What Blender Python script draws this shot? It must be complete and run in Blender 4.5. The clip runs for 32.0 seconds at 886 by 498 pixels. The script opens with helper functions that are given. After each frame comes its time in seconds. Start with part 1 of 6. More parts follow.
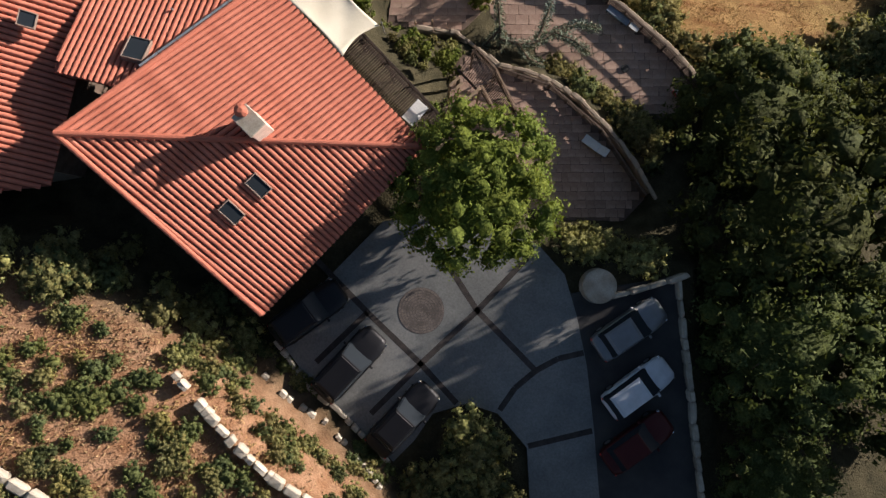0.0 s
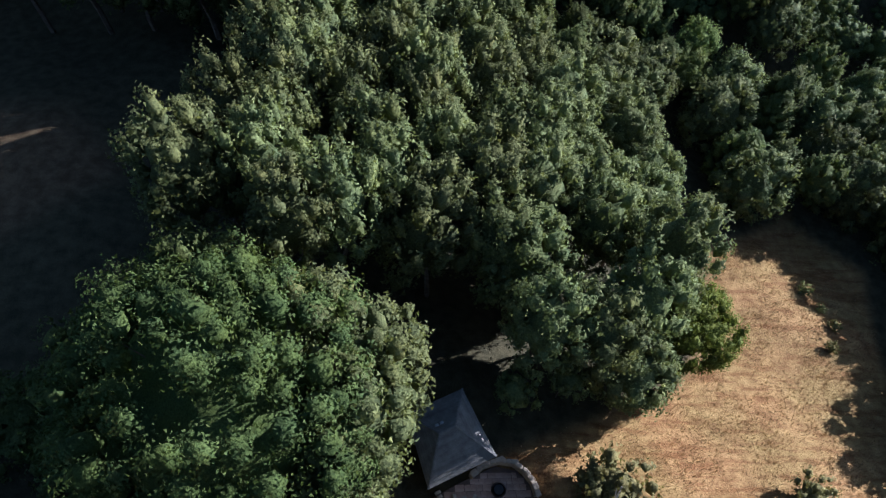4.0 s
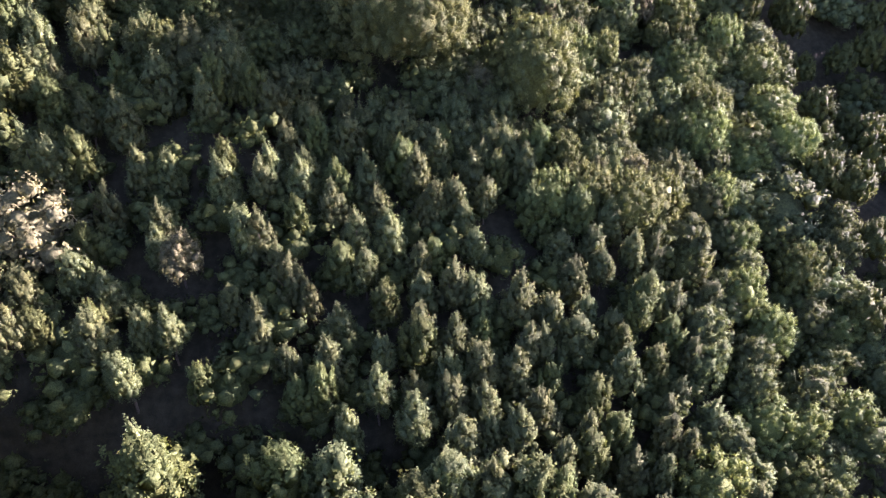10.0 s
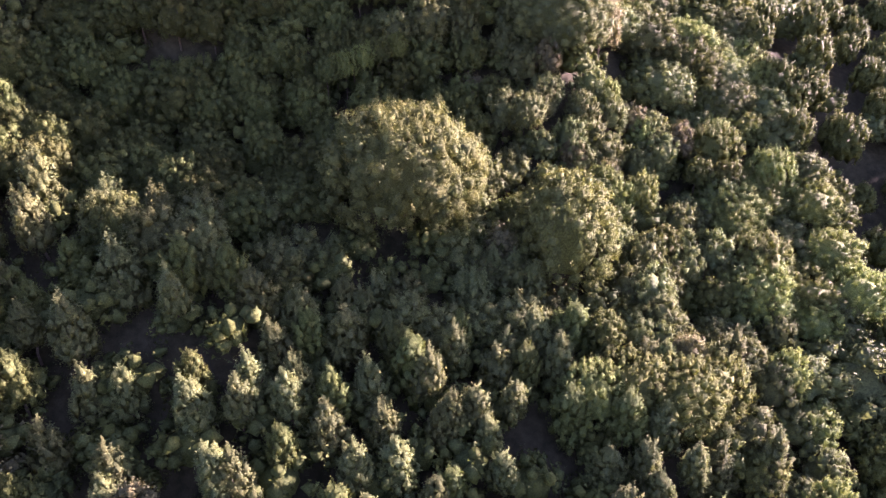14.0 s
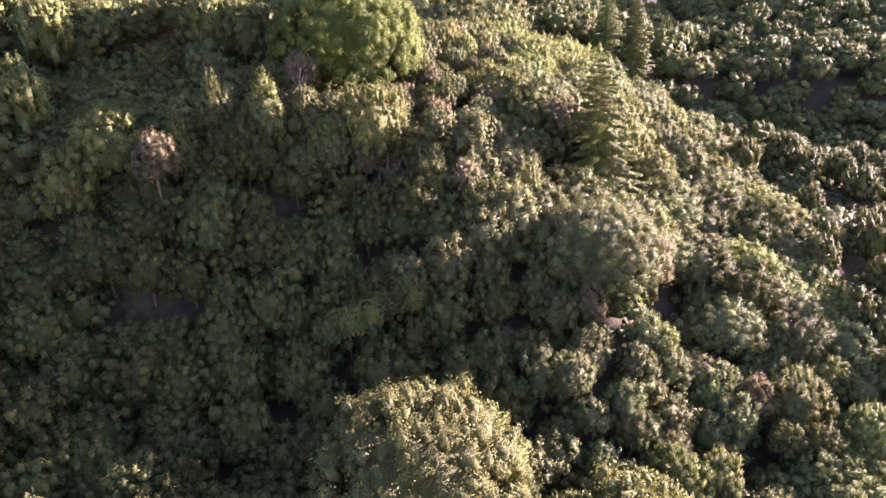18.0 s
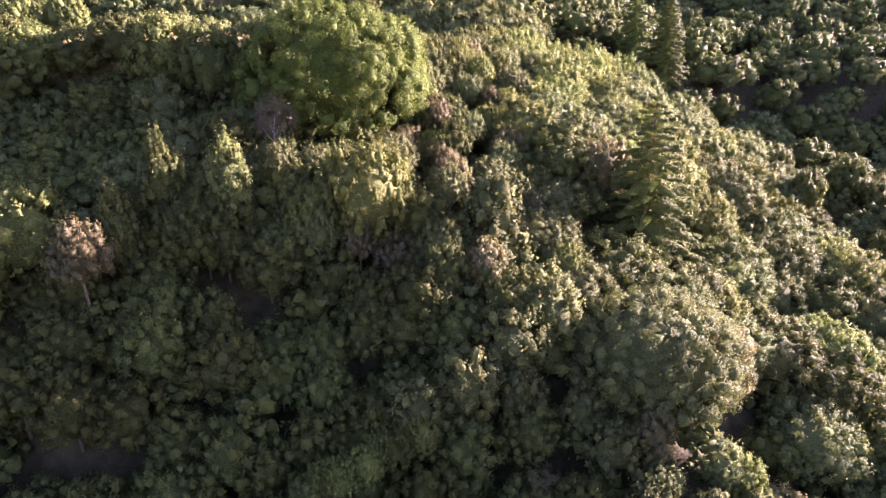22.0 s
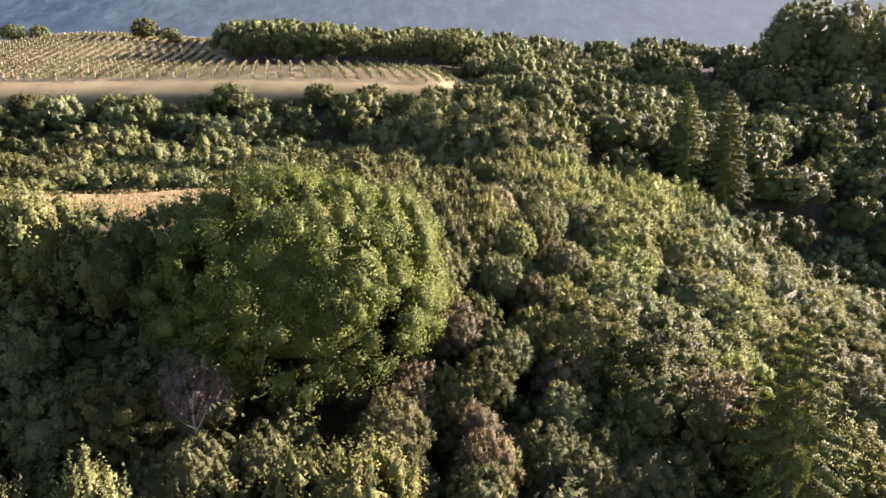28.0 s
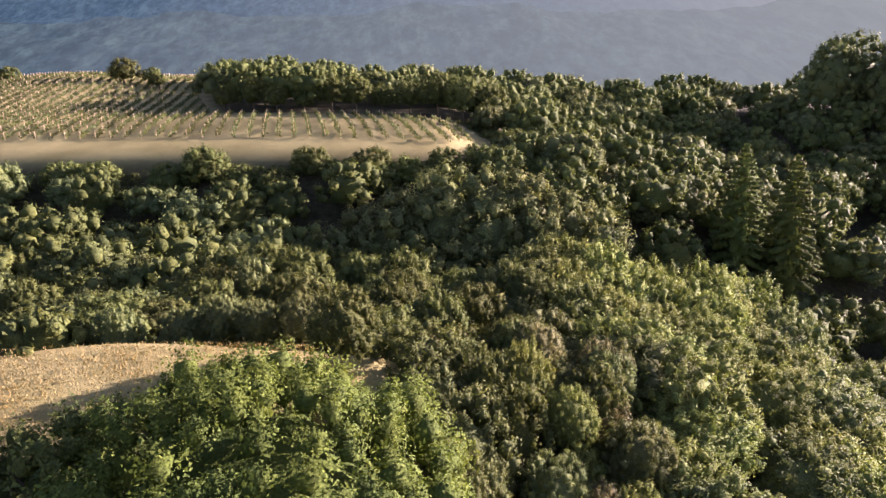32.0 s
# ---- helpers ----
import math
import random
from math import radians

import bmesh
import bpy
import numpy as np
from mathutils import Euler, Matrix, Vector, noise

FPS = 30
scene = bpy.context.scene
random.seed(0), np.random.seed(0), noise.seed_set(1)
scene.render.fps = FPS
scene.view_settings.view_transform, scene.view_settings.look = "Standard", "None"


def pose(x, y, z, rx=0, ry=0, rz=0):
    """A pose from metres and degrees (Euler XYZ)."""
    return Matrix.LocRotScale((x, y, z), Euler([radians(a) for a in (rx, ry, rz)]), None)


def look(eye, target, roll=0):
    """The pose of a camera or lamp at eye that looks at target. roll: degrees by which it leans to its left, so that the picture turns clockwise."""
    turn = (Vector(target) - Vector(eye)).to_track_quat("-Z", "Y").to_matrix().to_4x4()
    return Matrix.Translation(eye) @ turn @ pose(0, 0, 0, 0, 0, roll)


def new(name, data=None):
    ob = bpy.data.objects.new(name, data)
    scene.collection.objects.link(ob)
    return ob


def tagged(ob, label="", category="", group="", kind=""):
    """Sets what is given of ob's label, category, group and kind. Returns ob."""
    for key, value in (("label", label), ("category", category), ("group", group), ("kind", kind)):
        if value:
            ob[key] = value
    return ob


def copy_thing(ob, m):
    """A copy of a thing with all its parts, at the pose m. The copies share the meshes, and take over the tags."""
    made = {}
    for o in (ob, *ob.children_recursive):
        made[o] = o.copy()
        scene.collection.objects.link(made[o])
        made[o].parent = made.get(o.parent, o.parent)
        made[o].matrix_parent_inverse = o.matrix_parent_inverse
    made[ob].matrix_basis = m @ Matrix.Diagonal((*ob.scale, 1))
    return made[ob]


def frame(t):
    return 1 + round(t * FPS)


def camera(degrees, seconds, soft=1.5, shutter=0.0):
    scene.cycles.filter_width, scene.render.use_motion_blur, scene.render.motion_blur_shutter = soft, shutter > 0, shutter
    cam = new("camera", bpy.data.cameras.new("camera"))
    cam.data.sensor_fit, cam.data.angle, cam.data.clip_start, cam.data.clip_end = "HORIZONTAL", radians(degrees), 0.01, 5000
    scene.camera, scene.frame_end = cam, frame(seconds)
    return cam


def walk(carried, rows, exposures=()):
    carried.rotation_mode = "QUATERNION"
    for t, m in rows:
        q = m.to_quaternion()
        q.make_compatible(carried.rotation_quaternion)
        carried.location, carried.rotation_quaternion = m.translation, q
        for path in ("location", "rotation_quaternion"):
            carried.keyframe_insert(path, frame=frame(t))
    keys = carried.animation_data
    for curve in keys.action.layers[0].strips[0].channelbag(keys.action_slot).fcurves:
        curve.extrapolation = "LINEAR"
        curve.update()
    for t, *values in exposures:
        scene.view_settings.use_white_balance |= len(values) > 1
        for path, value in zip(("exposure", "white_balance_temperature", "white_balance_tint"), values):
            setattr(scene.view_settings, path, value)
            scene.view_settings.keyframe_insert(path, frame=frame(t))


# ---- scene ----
cam = camera(63.8, 32.0, soft=1.4)
METRES, EYE, TILT, LEAN, TURN = 190.0, 40.0, -90.0, 0.0, 0.0
ROWS = [
    (0.0, 0.0, 0.0, 0.0, 0.0, 0.0, -0.0),
    (0.5, -0.0001, -0.0018, 0.0091, -0.25, 1.32, 0.18),
    (1.0, 0.0001, -0.0037, 0.0193, -0.37, 4.53, 0.35),
    (1.5, -0.0002, -0.0054, 0.0309, -0.54, 8.65, 0.57),
    (2.0, -0.0003, -0.0072, 0.044, -0.68, 12.27, 0.74),
    (2.5, -0.0006, -0.0091, 0.0581, -0.83, 15.69, 0.86),
    (3.0, -0.0009, -0.0111, 0.0723, -0.93, 19.12, 1.05),
    (3.5, -0.001, -0.0133, 0.0867, -0.97, 22.58, 1.22),
    (4.0, -0.0011, -0.0159, 0.1015, -0.98, 25.86, 1.32),
    (4.5, -0.0014, -0.018, 0.1166, -1.01, 28.87, 1.45),
    (6.5, -0.0021, -0.0257, 0.1763, -0.91, 39.48, 1.75),
    (7.0, -0.0022, -0.028, 0.1913, -0.86, 41.79, 1.82),
    (7.5, -0.0022, -0.0306, 0.2066, -0.78, 43.77, 1.85),
    (8.0, -0.0028, -0.0333, 0.2224, -0.78, 45.65, 1.91),
    (8.5, -0.0031, -0.0355, 0.2364, -0.71, 47.58, 1.95),
    (9.0, -0.0035, -0.0381, 0.2519, -0.65, 49.2, 1.99),
    (9.5, -0.0041, -0.0405, 0.2675, -0.57, 50.49, 2.05),
    (10.0, -0.0047, -0.0434, 0.2832, -0.51, 51.74, 2.1),
    (10.5, -0.0049, -0.0462, 0.2986, -0.41, 53.11, 2.09),
    (11.0, -0.0054, -0.0486, 0.3142, -0.31, 54.24, 2.13),
    (11.5, -0.0058, -0.0513, 0.3296, -0.22, 55.34, 2.17),
    (12.0, -0.0062, -0.0538, 0.3449, -0.12, 56.44, 2.2),
    (12.5, -0.0066, -0.0568, 0.3605, -0.04, 57.36, 2.21),
    (13.0, -0.0071, -0.0595, 0.3761, 0.05, 58.2, 2.25),
    (13.5, -0.0075, -0.0621, 0.3917, 0.14, 58.99, 2.29),
    (15.5, -0.0099, -0.0765, 0.4596, 0.37, 39.74, 1.82),
    (16.0, -0.0106, -0.0793, 0.4752, 0.53, 49.69, 1.7),
    (16.5, -0.0112, -0.0812, 0.49, 0.69, 60.08, 1.67),
    (17.0, -0.0117, -0.0828, 0.5044, 1.0, 70.22, 1.62),
    (17.5, -0.0106, -0.0825, 0.5165, 1.33, 71.72, 1.63),
    (18.0, -0.0104, -0.0853, 0.5315, 1.38, 68.45, 1.69),
    (18.5, -0.0128, -0.0922, 0.5531, 1.1, 69.25, 1.81),
    (19.0, -0.012, -0.0905, 0.5647, 1.67, 76.71, 1.69),
    (19.5, -0.0121, -0.0937, 0.5801, 1.71, 70.68, 1.73),
    (20.0, -0.0124, -0.0976, 0.597, 1.64, 64.73, 1.77),
    (20.5, -0.0146, -0.1043, 0.6176, 1.24, 65.11, 1.83),
    (21.0, -0.0142, -0.1042, 0.6305, 1.71, 74.12, 1.69),
    (21.5, -0.0138, -0.1055, 0.6449, 1.88, 69.85, 1.74),
    (22.0, -0.0143, -0.1095, 0.6624, 1.74, 66.58, 1.8),
    (22.5, -0.0146, -0.1124, 0.6786, 1.73, 67.0, 1.86),
    (23.0, -0.0149, -0.1149, 0.6946, 1.72, 67.83, 1.89),
    (23.5, -0.0155, -0.1175, 0.7106, 1.73, 68.48, 1.95),
    (24.0, -0.0156, -0.1205, 0.7269, 1.7, 68.73, 1.93),
    (24.5, -0.016, -0.1233, 0.7434, 1.69, 69.01, 1.92),
    (25.0, -0.0166, -0.1261, 0.7596, 1.67, 69.3, 1.94),
    (25.5, -0.017, -0.1289, 0.7759, 1.66, 69.62, 1.93),
    (26.0, -0.0176, -0.1318, 0.792, 1.61, 69.84, 1.93),
    (26.5, -0.0181, -0.1345, 0.8079, 1.6, 70.05, 1.93),
    (28.5, -0.0204, -0.1458, 0.8716, 1.55, 70.91, 1.92),
    (29.0, -0.0208, -0.1484, 0.8874, 1.56, 71.17, 1.9),
    (29.5, -0.0213, -0.151, 0.9033, 1.61, 71.36, 1.88),
    (30.0, -0.0216, -0.1538, 0.9192, 1.64, 71.53, 1.85),
    (30.5, -0.022, -0.1564, 0.9351, 1.7, 71.75, 1.83),
    (31.0, -0.0225, -0.1591, 0.951, 1.72, 71.95, 1.82),
    (31.5, -0.0228, -0.1616, 0.967, 1.77, 72.09, 1.8),
    (32.0, -0.0232, -0.1643, 0.9831, 1.8, 72.28, 1.77),
]
EXPOSURES = [(0.0, 1.2, 6100, 16), (2.0, 1.3, 6000, 17), (4.0, 1.75, 4900, 14), (6.5, 2.6, 5000, 22), (9.0, 3.4, 5400, 42), (11.0, 3.8, 5700, 56), (13.0, 3.9, 5900, 62), (16.0, 3.9, 6200, 64), (17.0, 4.15, 5950, 68), (18.0, 3.98, 6050, 66), (19.0, 3.85, 6200, 62), (20.0, 3.6, 6350, 64), (21.0, 3.9, 6100, 58), (23.0, 3.8, 6200, 62), (25.0, 3.58, 6100, 59), (26.0, 3.42, 6050, 52), (29.0, 3.08, 6350, 46), (32.0, 2.88, 6400, 42)]
walk(cam, [(t, pose(0, 0, EYE, TILT, LEAN, TURN) @ pose(METRES * x, METRES * y, METRES * z, 90 + pitch, roll, yaw)) for t, x, y, z, yaw, pitch, roll in ROWS],
     EXPOSURES)

# ---- world and sun ----
SUN_AZ, SUN_EL = 64.0, 10.8
world = bpy.data.worlds.new("sky")
scene.world = world
world.use_nodes = True
wn, wl = world.node_tree.nodes, world.node_tree.links
sky = wn.new("ShaderNodeTexSky")
sky.sky_type, sky.sun_disc = "NISHITA", False
sky.sun_elevation, sky.sun_rotation = radians(SUN_EL), radians(SUN_AZ)
sky.air_density, sky.dust_density = 1.0, 0.6
wn["Background"].inputs["Strength"].default_value = 0.05
wl.new(sky.outputs[0], wn["Background"].inputs["Color"])
sun = new("sun", bpy.data.lights.new("sun", "SUN"))
sun.data.energy, sun.data.angle, sun.data.color = 5.0, radians(0.6), (1.0, 0.89, 0.74)
sun.matrix_world = look((300 * math.sin(radians(SUN_AZ)), 300 * math.cos(radians(SUN_AZ)), 300 * math.tan(radians(SUN_EL))), (0, 0, 0))

# ---- materials ----
def nodes_of(name, rough=0.8, spec=0.3, metal=0.0):
    m = bpy.data.materials.new(name)
    m.use_nodes = True
    n, l = m.node_tree.nodes, m.node_tree.links
    b = n["Principled BSDF"]
    b.inputs["Roughness"].default_value = rough
    b.inputs["Specular IOR Level"].default_value = spec
    b.inputs["Metallic"].default_value = metal
    return m, n, l, b


def rgb(c):
    return (c[0], c[1], c[2], 1.0)


def mix_colour(n, l, fac, a, b, blend="MIX"):
    """A colour mix; a, b and fac are sockets or plain values."""
    x = n.new("ShaderNodeMix")
    x.data_type, x.blend_type = "RGBA", blend
    for sock, v in ((x.inputs[0], fac), (x.inputs[6], a), (x.inputs[7], b)):
        if isinstance(v, bpy.types.NodeSocket):
            l.new(v, sock)
        else:
            sock.default_value = v if isinstance(v, float) else rgb(v)
    return x.outputs[2]


def noise_fac(n, l, scale, detail=4.0, low=0.35, high=0.65, vec=None, rough=0.55):
    t = n.new("ShaderNodeTexNoise")
    t.inputs["Scale"].default_value, t.inputs["Detail"].default_value, t.inputs["Roughness"].default_value = scale, detail, rough
    if vec is None:
        vec = n.new("ShaderNodeTexCoord").outputs["Object"]
    l.new(vec, t.inputs["Vector"])
    r = n.new("ShaderNodeMapRange")
    r.inputs[1].default_value, r.inputs[2].default_value = low, high
    l.new(t.outputs["Fac"], r.inputs[0])
    return r.outputs[0]


def bump_to(n, l, b, fac, strength, dist=0.02):
    u = n.new("ShaderNodeBump")
    u.inputs["Strength"].default_value, u.inputs["Distance"].default_value = strength, dist
    l.new(fac, u.inputs["Height"])
    l.new(u.outputs[0], b.inputs["Normal"])


def plain(name, c1, c2, scale=3.0, rough=0.8, spec=0.3, metal=0.0, fine=30.0, bump=0.3, per_object=0.15):
    """A surface of two tones with stains, grain, relief and a shift from piece to piece."""
    m, n, l, b = nodes_of(name, rough, spec, metal)
    col = mix_colour(n, l, noise_fac(n, l, scale), c1, c2)
    grain = noise_fac(n, l, fine, 3.0, 0.3, 0.7)
    col = mix_colour(n, l, grain, col, mix_colour(n, l, 1.0, col, (0.72, 0.72, 0.72), "MULTIPLY"))
    oi = n.new("ShaderNodeObjectInfo")
    hs = n.new("ShaderNodeHueSaturation")
    r = n.new("ShaderNodeMapRange")
    r.inputs[3].default_value, r.inputs[4].default_value = 1 - per_object, 1 + per_object
    l.new(oi.outputs["Random"], r.inputs[0])
    l.new(r.outputs[0], hs.inputs["Value"])
    l.new(col, hs.inputs["Color"])
    l.new(hs.outputs[0], b.inputs["Base Color"])
    bump_to(n, l, b, grain, bump)
    return m


def leaf_mat(name, dark, light, spread=0.22, through_light=0.24, rough=0.7):
    """Leaves: each has its own tone between dark and light, each tree a shift of its own, and some light passes through."""
    m, n, l, b = nodes_of(name, rough, 0.06)
    geo, oi = n.new("ShaderNodeNewGeometry"), n.new("ShaderNodeObjectInfo")
    dark = tuple(0.6 * a + 0.4 * c for a, c in zip(dark, light))
    col = mix_colour(n, l, geo.outputs["Random Per Island"], dark, light)
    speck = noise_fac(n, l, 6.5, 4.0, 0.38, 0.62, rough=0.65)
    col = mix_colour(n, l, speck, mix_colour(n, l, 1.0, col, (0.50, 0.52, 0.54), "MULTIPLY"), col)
    bump_to(n, l, b, speck, 0.45, 0.14)
    patch = noise_fac(n, l, 0.35, 3.0)
    col = mix_colour(n, l, patch, col, mix_colour(n, l, 1.0, col, (1.15, 1.04, 0.8), "MULTIPLY"))
    hs = n.new("ShaderNodeHueSaturation")
    for sock, lo, hi in (("Value", 1 - spread, 1 + spread), ("Hue", 0.485, 0.515)):
        r = n.new("ShaderNodeMapRange")
        r.inputs[3].default_value, r.inputs[4].default_value = lo, hi
        l.new(oi.outputs["Random"], r.inputs[0])
        l.new(r.outputs[0], hs.inputs[sock])
    l.new(col, hs.inputs["Color"])
    l.new(hs.outputs[0], b.inputs["Base Color"])
    tr, mx = n.new("ShaderNodeBsdfTranslucent"), n.new("ShaderNodeMixShader")
    l.new(mix_colour(n, l, 1.0, hs.outputs[0], (1.4, 1.4, 0.9), "MULTIPLY"), tr.inputs["Color"])
    mx.inputs[0].default_value = through_light
    l.new(b.outputs[0], mx.inputs[1])
    l.new(tr.outputs[0], mx.inputs[2])
    l.new(mx.outputs[0], n["Material Output"].inputs["Surface"])
    return m


def glass_mat(name, tint=(0.02, 0.025, 0.03)):
    m, n, l, b = nodes_of(name, 0.2, 0.2)
    b.inputs["Base Color"].default_value = rgb(tint)
    return m


def ground_mat():
    m, n, l, b = nodes_of("ground_cover", 0.95, 0.1)
    att = n.new("ShaderNodeAttribute")
    att.attribute_name = "cover"
    sep = n.new("ShaderNodeSeparateColor")
    l.new(att.outputs["Color"], sep.inputs[0])
    big, mid, fine = noise_fac(n, l, 0.12), noise_fac(n, l, 0.9, 6.0), noise_fac(n, l, 7.0, 5.0, 0.3, 0.7)
    litter = mix_colour(n, l, mid, (0.035, 0.032, 0.018), (0.070, 0.060, 0.034))
    grass = mix_colour(n, l, mid, (0.24, 0.132, 0.054), (0.365, 0.222, 0.095))
    grass = mix_colour(n, l, big, grass, mix_colour(n, l, 1.0, grass, (0.82, 0.92, 0.85), "MULTIPLY"))
    # tracks worn along the slope
    mp = n.new("ShaderNodeMapping")
    mp.inputs["Rotation"].default_value[2], mp.inputs["Scale"].default_value = 0.75, (0.13, 1.0, 0.4)
    l.new(n.new("ShaderNodeTexCoord").outputs["Object"], mp.inputs["Vector"])
    tracks = noise_fac(n, l, 1.0, 7.0, 0.47, 0.62, mp.outputs[0], 0.72)
    grass = mix_colour(n, l, tracks, grass, mix_colour(n, l, 1.0, grass, (0.62, 0.5, 0.45), "MULTIPLY"))
    soil = mix_colour(n, l, mid, (0.22, 0.112, 0.058), (0.34, 0.20, 0.12))
    col = mix_colour(n, l, sep.outputs[0], litter, grass)
    col = mix_colour(n, l, sep.outputs[1], col, soil)
    col = mix_colour(n, l, sep.outputs[2], col, mix_colour(n, l, big, (0.20, 0.172, 0.074), (0.285, 0.245, 0.115)))
    col = mix_colour(n, l, fine, mix_colour(n, l, 1.0, col, (0.7, 0.7, 0.7), "MULTIPLY"), col)
    l.new(col, b.inputs["Base Color"])
    bump_to(n, l, b, fine, 0.6, 0.08)
    return m


def far_hill_mat(name, c1, c2, sun_haze):
    """Distant wooded mountains: evening haze painted as emission, pale blue, and brighter towards the sun."""
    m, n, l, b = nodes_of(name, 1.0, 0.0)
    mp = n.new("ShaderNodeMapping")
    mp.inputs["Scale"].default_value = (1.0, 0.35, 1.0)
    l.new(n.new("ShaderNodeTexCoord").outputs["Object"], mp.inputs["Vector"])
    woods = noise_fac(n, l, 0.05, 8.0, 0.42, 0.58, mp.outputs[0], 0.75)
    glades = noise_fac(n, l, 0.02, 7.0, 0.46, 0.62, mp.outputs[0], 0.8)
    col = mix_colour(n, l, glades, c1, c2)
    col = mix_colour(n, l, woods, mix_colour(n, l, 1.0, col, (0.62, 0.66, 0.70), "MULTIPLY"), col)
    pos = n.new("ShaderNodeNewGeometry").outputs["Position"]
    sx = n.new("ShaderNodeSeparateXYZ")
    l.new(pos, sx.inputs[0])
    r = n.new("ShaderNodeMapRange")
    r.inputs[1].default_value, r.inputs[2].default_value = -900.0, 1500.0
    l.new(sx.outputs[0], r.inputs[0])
    # haze towards the sun, blended into the emission colour
    col = mix_colour(n, l, r.outputs[0], col, sun_haze)
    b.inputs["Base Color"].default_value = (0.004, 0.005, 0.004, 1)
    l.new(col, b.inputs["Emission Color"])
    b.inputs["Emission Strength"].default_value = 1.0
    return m


